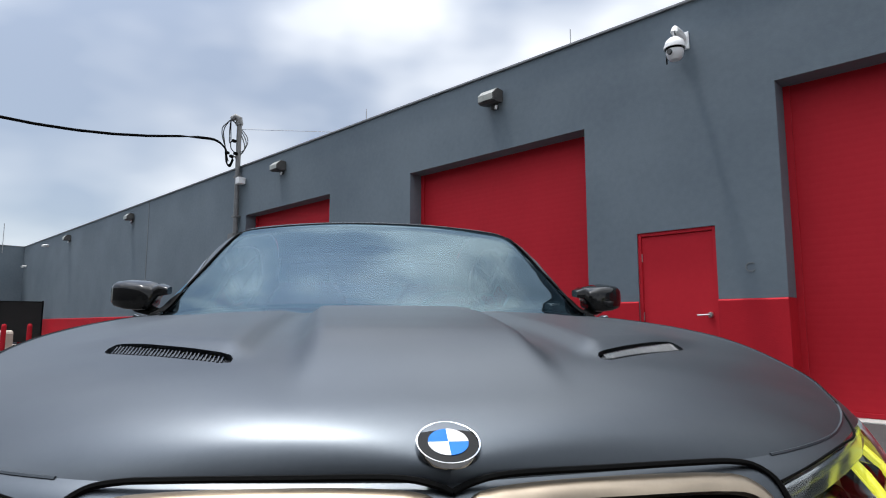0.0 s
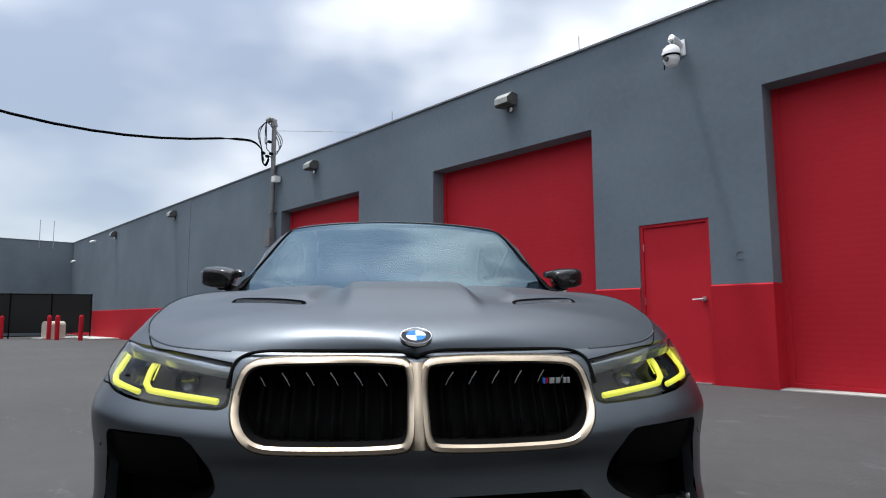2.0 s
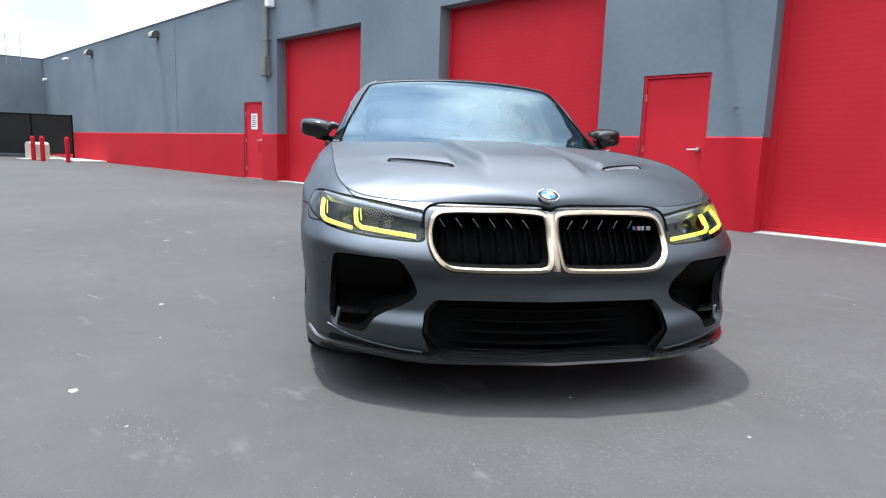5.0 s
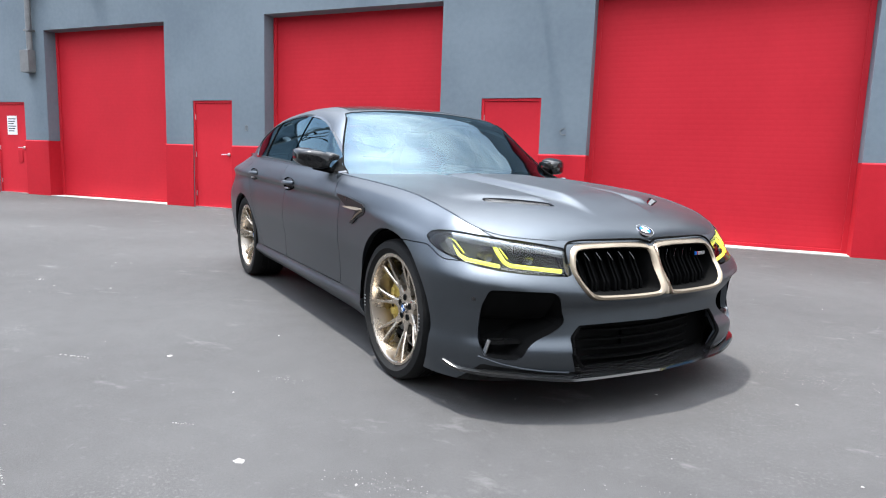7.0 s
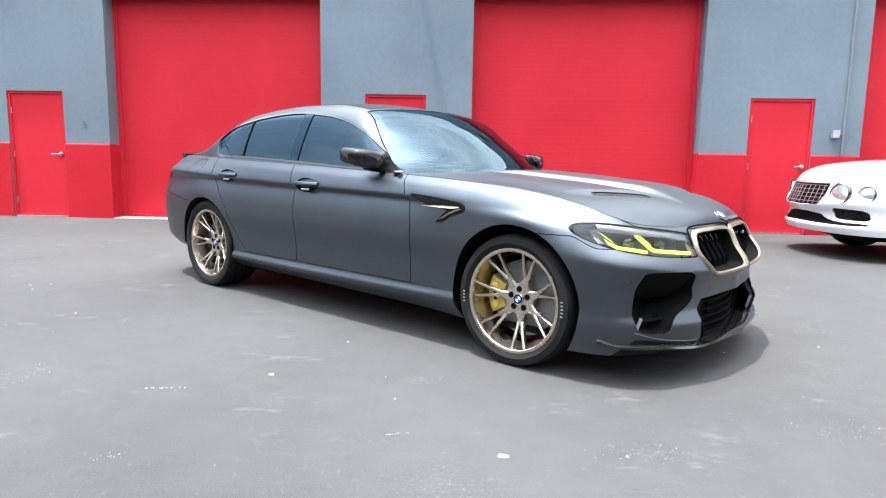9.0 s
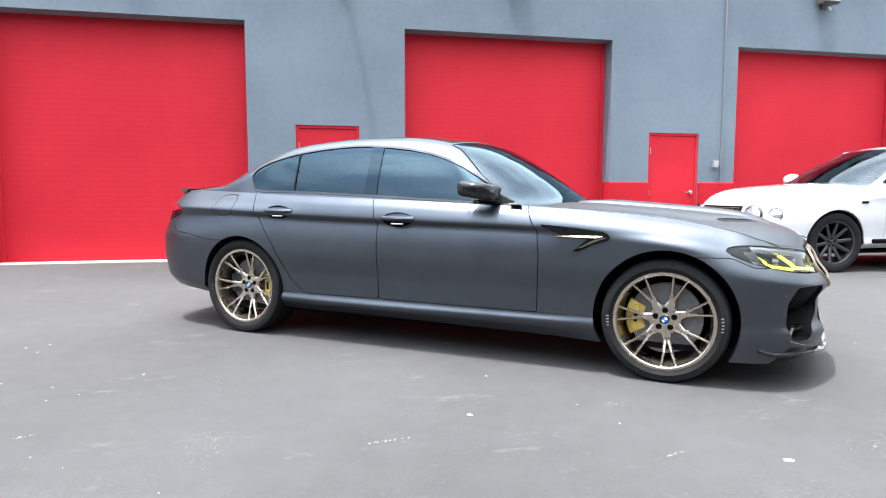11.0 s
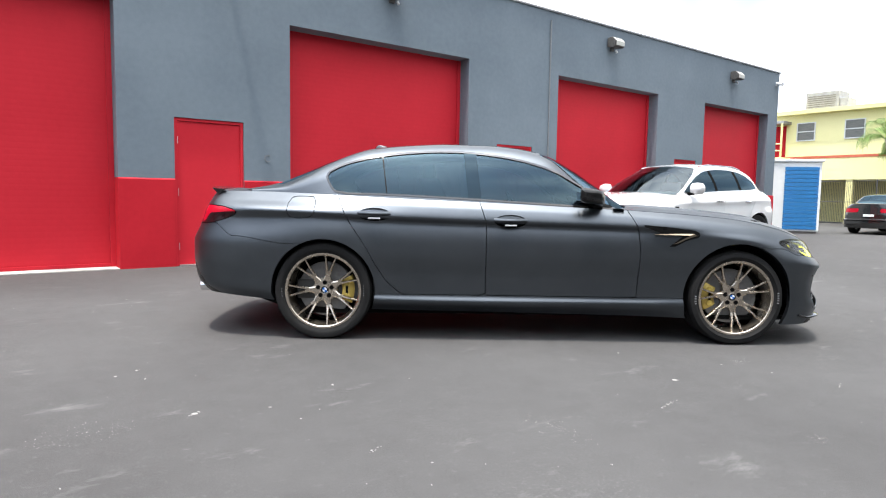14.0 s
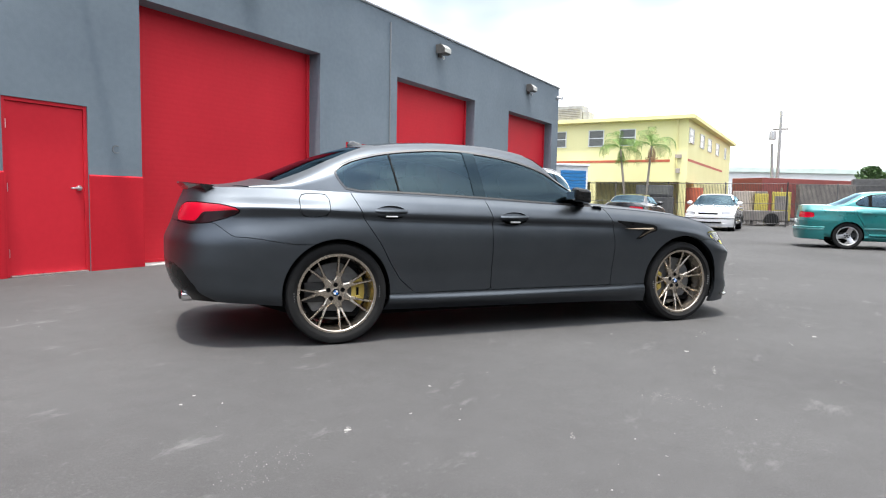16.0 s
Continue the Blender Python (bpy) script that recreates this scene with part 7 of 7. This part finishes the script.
def far_side():
    yellow_building()
    palm(29.6, 6.42, 3.95, -.1, 3, aside=.36)
    palm(29.6, 5.35, 4.05, -.1, 8, True, aside=-.22)
    # storage container with a blue shutter
    t = thing("storage_container", pose(18.8, 6.14, 0, 0, 0, 45), "white storage container with a blue roller shutter", "container")
    part("body", box(-.9, .9, -.75, .75, .08, 2.38, .02), PALE, t)
    part("roof", box(-.95, .95, -.8, .8, 2.38, 2.47, .02), PALE, t)
    slat = part("shutter_slat", box(-.93, -.905, -.66, .40, .14, .262, .008), BLUE_STEEL, t, "blue shutter slat")
    for k in range(1, 16):
        share("shutter_slat", slat, t, pose(0, 0, .13 * k), "blue shutter slat")
    part("skid", box(-.85, .85, -.7, .7, 0, .08), RUST, t)
    # yard fence
    f = thing("yard_fence", pose(0, 0, 0), "tall dark metal yard fence with thin bars", "fence")
    pts = ((28.3, 12.0), (28.6, -1.4), (36.0, -9.5), (44.0, -20.0))
    for (xa, ya), (xb, yb) in zip(pts, pts[1:]):
        L = math.hypot(xb - xa, yb - ya)
        n = int(L / 2.4)
        for i in range(n + 1):
            q = i / n
            part("fence_post", tube([(xa + (xb - xa) * q, ya + (yb - ya) * q, 0), (xa + (xb - xa) * q, ya + (yb - ya) * q, 2.12)], .03, 8), FENCE_GREY, f)
        for z in (.15, 1.1, 2.05):
            part("fence_rail", tube([(xa, ya, z), (xb, yb, z)], .014, 6), FENCE_GREY, f)
        bm = bmesh.new()
        k = int(L / .07)
        for i in range(k):
            q = (i + .5) / k
            px, py = xa + (xb - xa) * q, ya + (yb - ya) * q
            add_tube(bm, [(px, py, .15), (px, py, 2.05)], .008, 4, caps=False)
        tagged(part("fence_infill", bm, FENCE_DARK, f), kind="stuff")
    # stored machines behind the fence
    def crate(name, x, y, l, w, h, mat, label, cat, turn=0, z=0):
        t = thing(name, pose(x, y, z, 0, 0, turn), label, cat)
        part("body", box(-l / 2, l / 2, -w / 2, w / 2, .25, h, .03), mat, t)
        for sx_ in (-.35, .35):
            for sy_ in (-.4, .4):
                part("support", box(l * sx_ - .08, l * sx_ + .08, w * sy_ - .08, w * sy_ + .08, 0, .25), RUST, t)
        return t
    g = crate("generator", 31.8, -1.0, .9, .85, 1.72, MACHINE, "yellow site generator on a skid", "generator", 5)
    part("panel", box(-.465, -.448, -.3, .3, .8, 1.5), RUST, g)
    part("exhaust", tube([(.2, 0, 1.72), (.2, 0, 1.95)], .04, 8), RUST, g)
    g = crate("trailer", 30.3, .1, 2.9, 1.3, .75, RUST, "low grey flat trailer", "trailer", -80)
    part("wheel", lathe([(.0005, -.1), (.3, -.1), (.33, 0), (.3, .1), (.0005, .1)], 20, "y", (.7, -.8, .33)), RUBBER, g)
    crate("red_container", 33.3, 3.5, .9, .8, 1.95, STRIPE, "small red metal container", "container", 0)
    crate("red_container", 46.0, -3.5, 16.0, 2.4, 2.75, MAROON, "long maroon shipping container", "container", -38)
    truck = crate("truck", 30.6, 5.1, 2.2, 2.0, 1.35, FENCE_GREY, "grey truck with a dark square cab", "truck", 10)
    part("cab", box(-1.0, .5, -.95, .95, 1.35, 2.0, .08), FENCE_GREY, truck)
    part("cab_window", box(-1.02, -1.0, -.8, .8, 1.5, 1.9), WINDOW_DARK, truck)
    g = crate("generator", 32.0, -.05, .7, .65, 1.62, MACHINE, "small yellow site generator with a dark hood", "generator", 8)
    part("hood", box(-.3, .3, -.28, .28, 1.62, 1.74, .02), RUST, g)
    crate("machine", 31.9, .75, .8, .9, 1.75, TAN, "pale tan machine cabinet", "machine", -20)
    crate("machine", 38.6, -2.9, 2.8, 1.6, 2.3, RUST, "dark covered machine in the yard", "machine", -80)
    crate("machine", 40.8, -6.6, 4.6, 1.6, 2.7, FENCE_GREY, "dark screened machine in the yard", "machine", -88)
    # far white hall with green edges
    t = thing("white_hall", pose(0, 0, 0), "long low white hall with green roof edge", "building")
    hall = pose(95, 2, 0, 0, 0, -58)
    part("wall", box(-45, 45, 0, 20, 0, 5.6), PALE, t, m=hall)
    part("roof_edge", box(-45.3, 45.3, -.3, 20.3, 5.6, 6.3, .03), GREEN_TRIM, t, m=hall)
    part("upper_wall", box(-30, 30, 4, 18, 6.3, 8.2, .05), PALE, t, m=hall)
    # poles
    for x, y, h, tilt, lab in ((45, .0, 7.6, 0, "tall grey utility pole with a small transformer"), (45.2, .2, 5.4, -3, "leaning bare wooden pole")):
        t = thing("utility_pole", pose(x, y, 0, tilt, 0, 0), lab, "utility pole")
        part("pole", tube([(0, 0, 0), (0, 0, h)], .13, 10, taper=lambda f: 1 - .3 * f), GALV, t, smooth=True)
        if not tilt:
            part("transformer", lathe([(.0005, .35), (.2, .33), (.22, .28), (.22, -.28), (.0005, -.3)], 16, "z", (-.1, .45, 5.9)), GALV, t, smooth=True)
            part("cross_arm", box(-.05, .05, -.5, .5, 6.3, 6.4, .01), RUST, t)
            for k, zz in enumerate((7.3, 6.4, 5.6)):
                part("wire", tube([(s * .75, -s * 1.0, zz - .02 * s + .0004 * s * s) for s in np.linspace(0, 60, 12)], .015, 4), BLACK_PLASTIC, t)
    # trees far off
    rnd = random.Random(5)
    for (x, y, h, r) in ((80, -7.3, 5.3, 1.9), (84, -11.2, 6.0, 2.9), (80, -16, 5.6, 3.2)):
        t = thing("tree", pose(x, y, 0), "dark green broad-leaved tree far off", "tree", "far trees")
        part("trunk", tube([(0, 0, 0), (.1, 0, h * .35), (0, .2, h * .7)], .25, 8, taper=lambda f: 1 - .5 * f), TRUNK, t, smooth=True)
        for k in range(4):
            a = k * 1.6
            part("limb", tube([(0, 0, h * .35), (math.cos(a) * r * .3, math.sin(a) * r * .3, h * .6), (math.cos(a) * r * .6, math.sin(a) * r * .6, h * .75)], .1, 6, taper=lambda f: 1 - .6 * f), TRUNK, t)
        bm = bmesh.new()
        for _ in range(1500):
            a, q, zz = rnd.random() * 6.283, rnd.random() ** .5, rnd.uniform(-1, 1)
            lump = .75 + .25 * math.sin(3 * a + zz * 4)
            c = Vector((math.cos(a) * q * r * lump * math.sqrt(1 - zz * zz * .8), math.sin(a) * q * r * lump * math.sqrt(1 - zz * zz * .8), h * .68 + zz * h * .36))
            n = Vector((rnd.gauss(0, 1), rnd.gauss(0, 1), rnd.gauss(0, 1))).normalized()
            u = n.orthogonal().normalized() * rnd.uniform(.14, .3)
            w = n.cross(u) * .7
            bm.faces.new([bm.verts.new(c + d) for d in (-u, w, u, -w)])
        part("crown", bm, LEAF_DARK, t)


far_side()
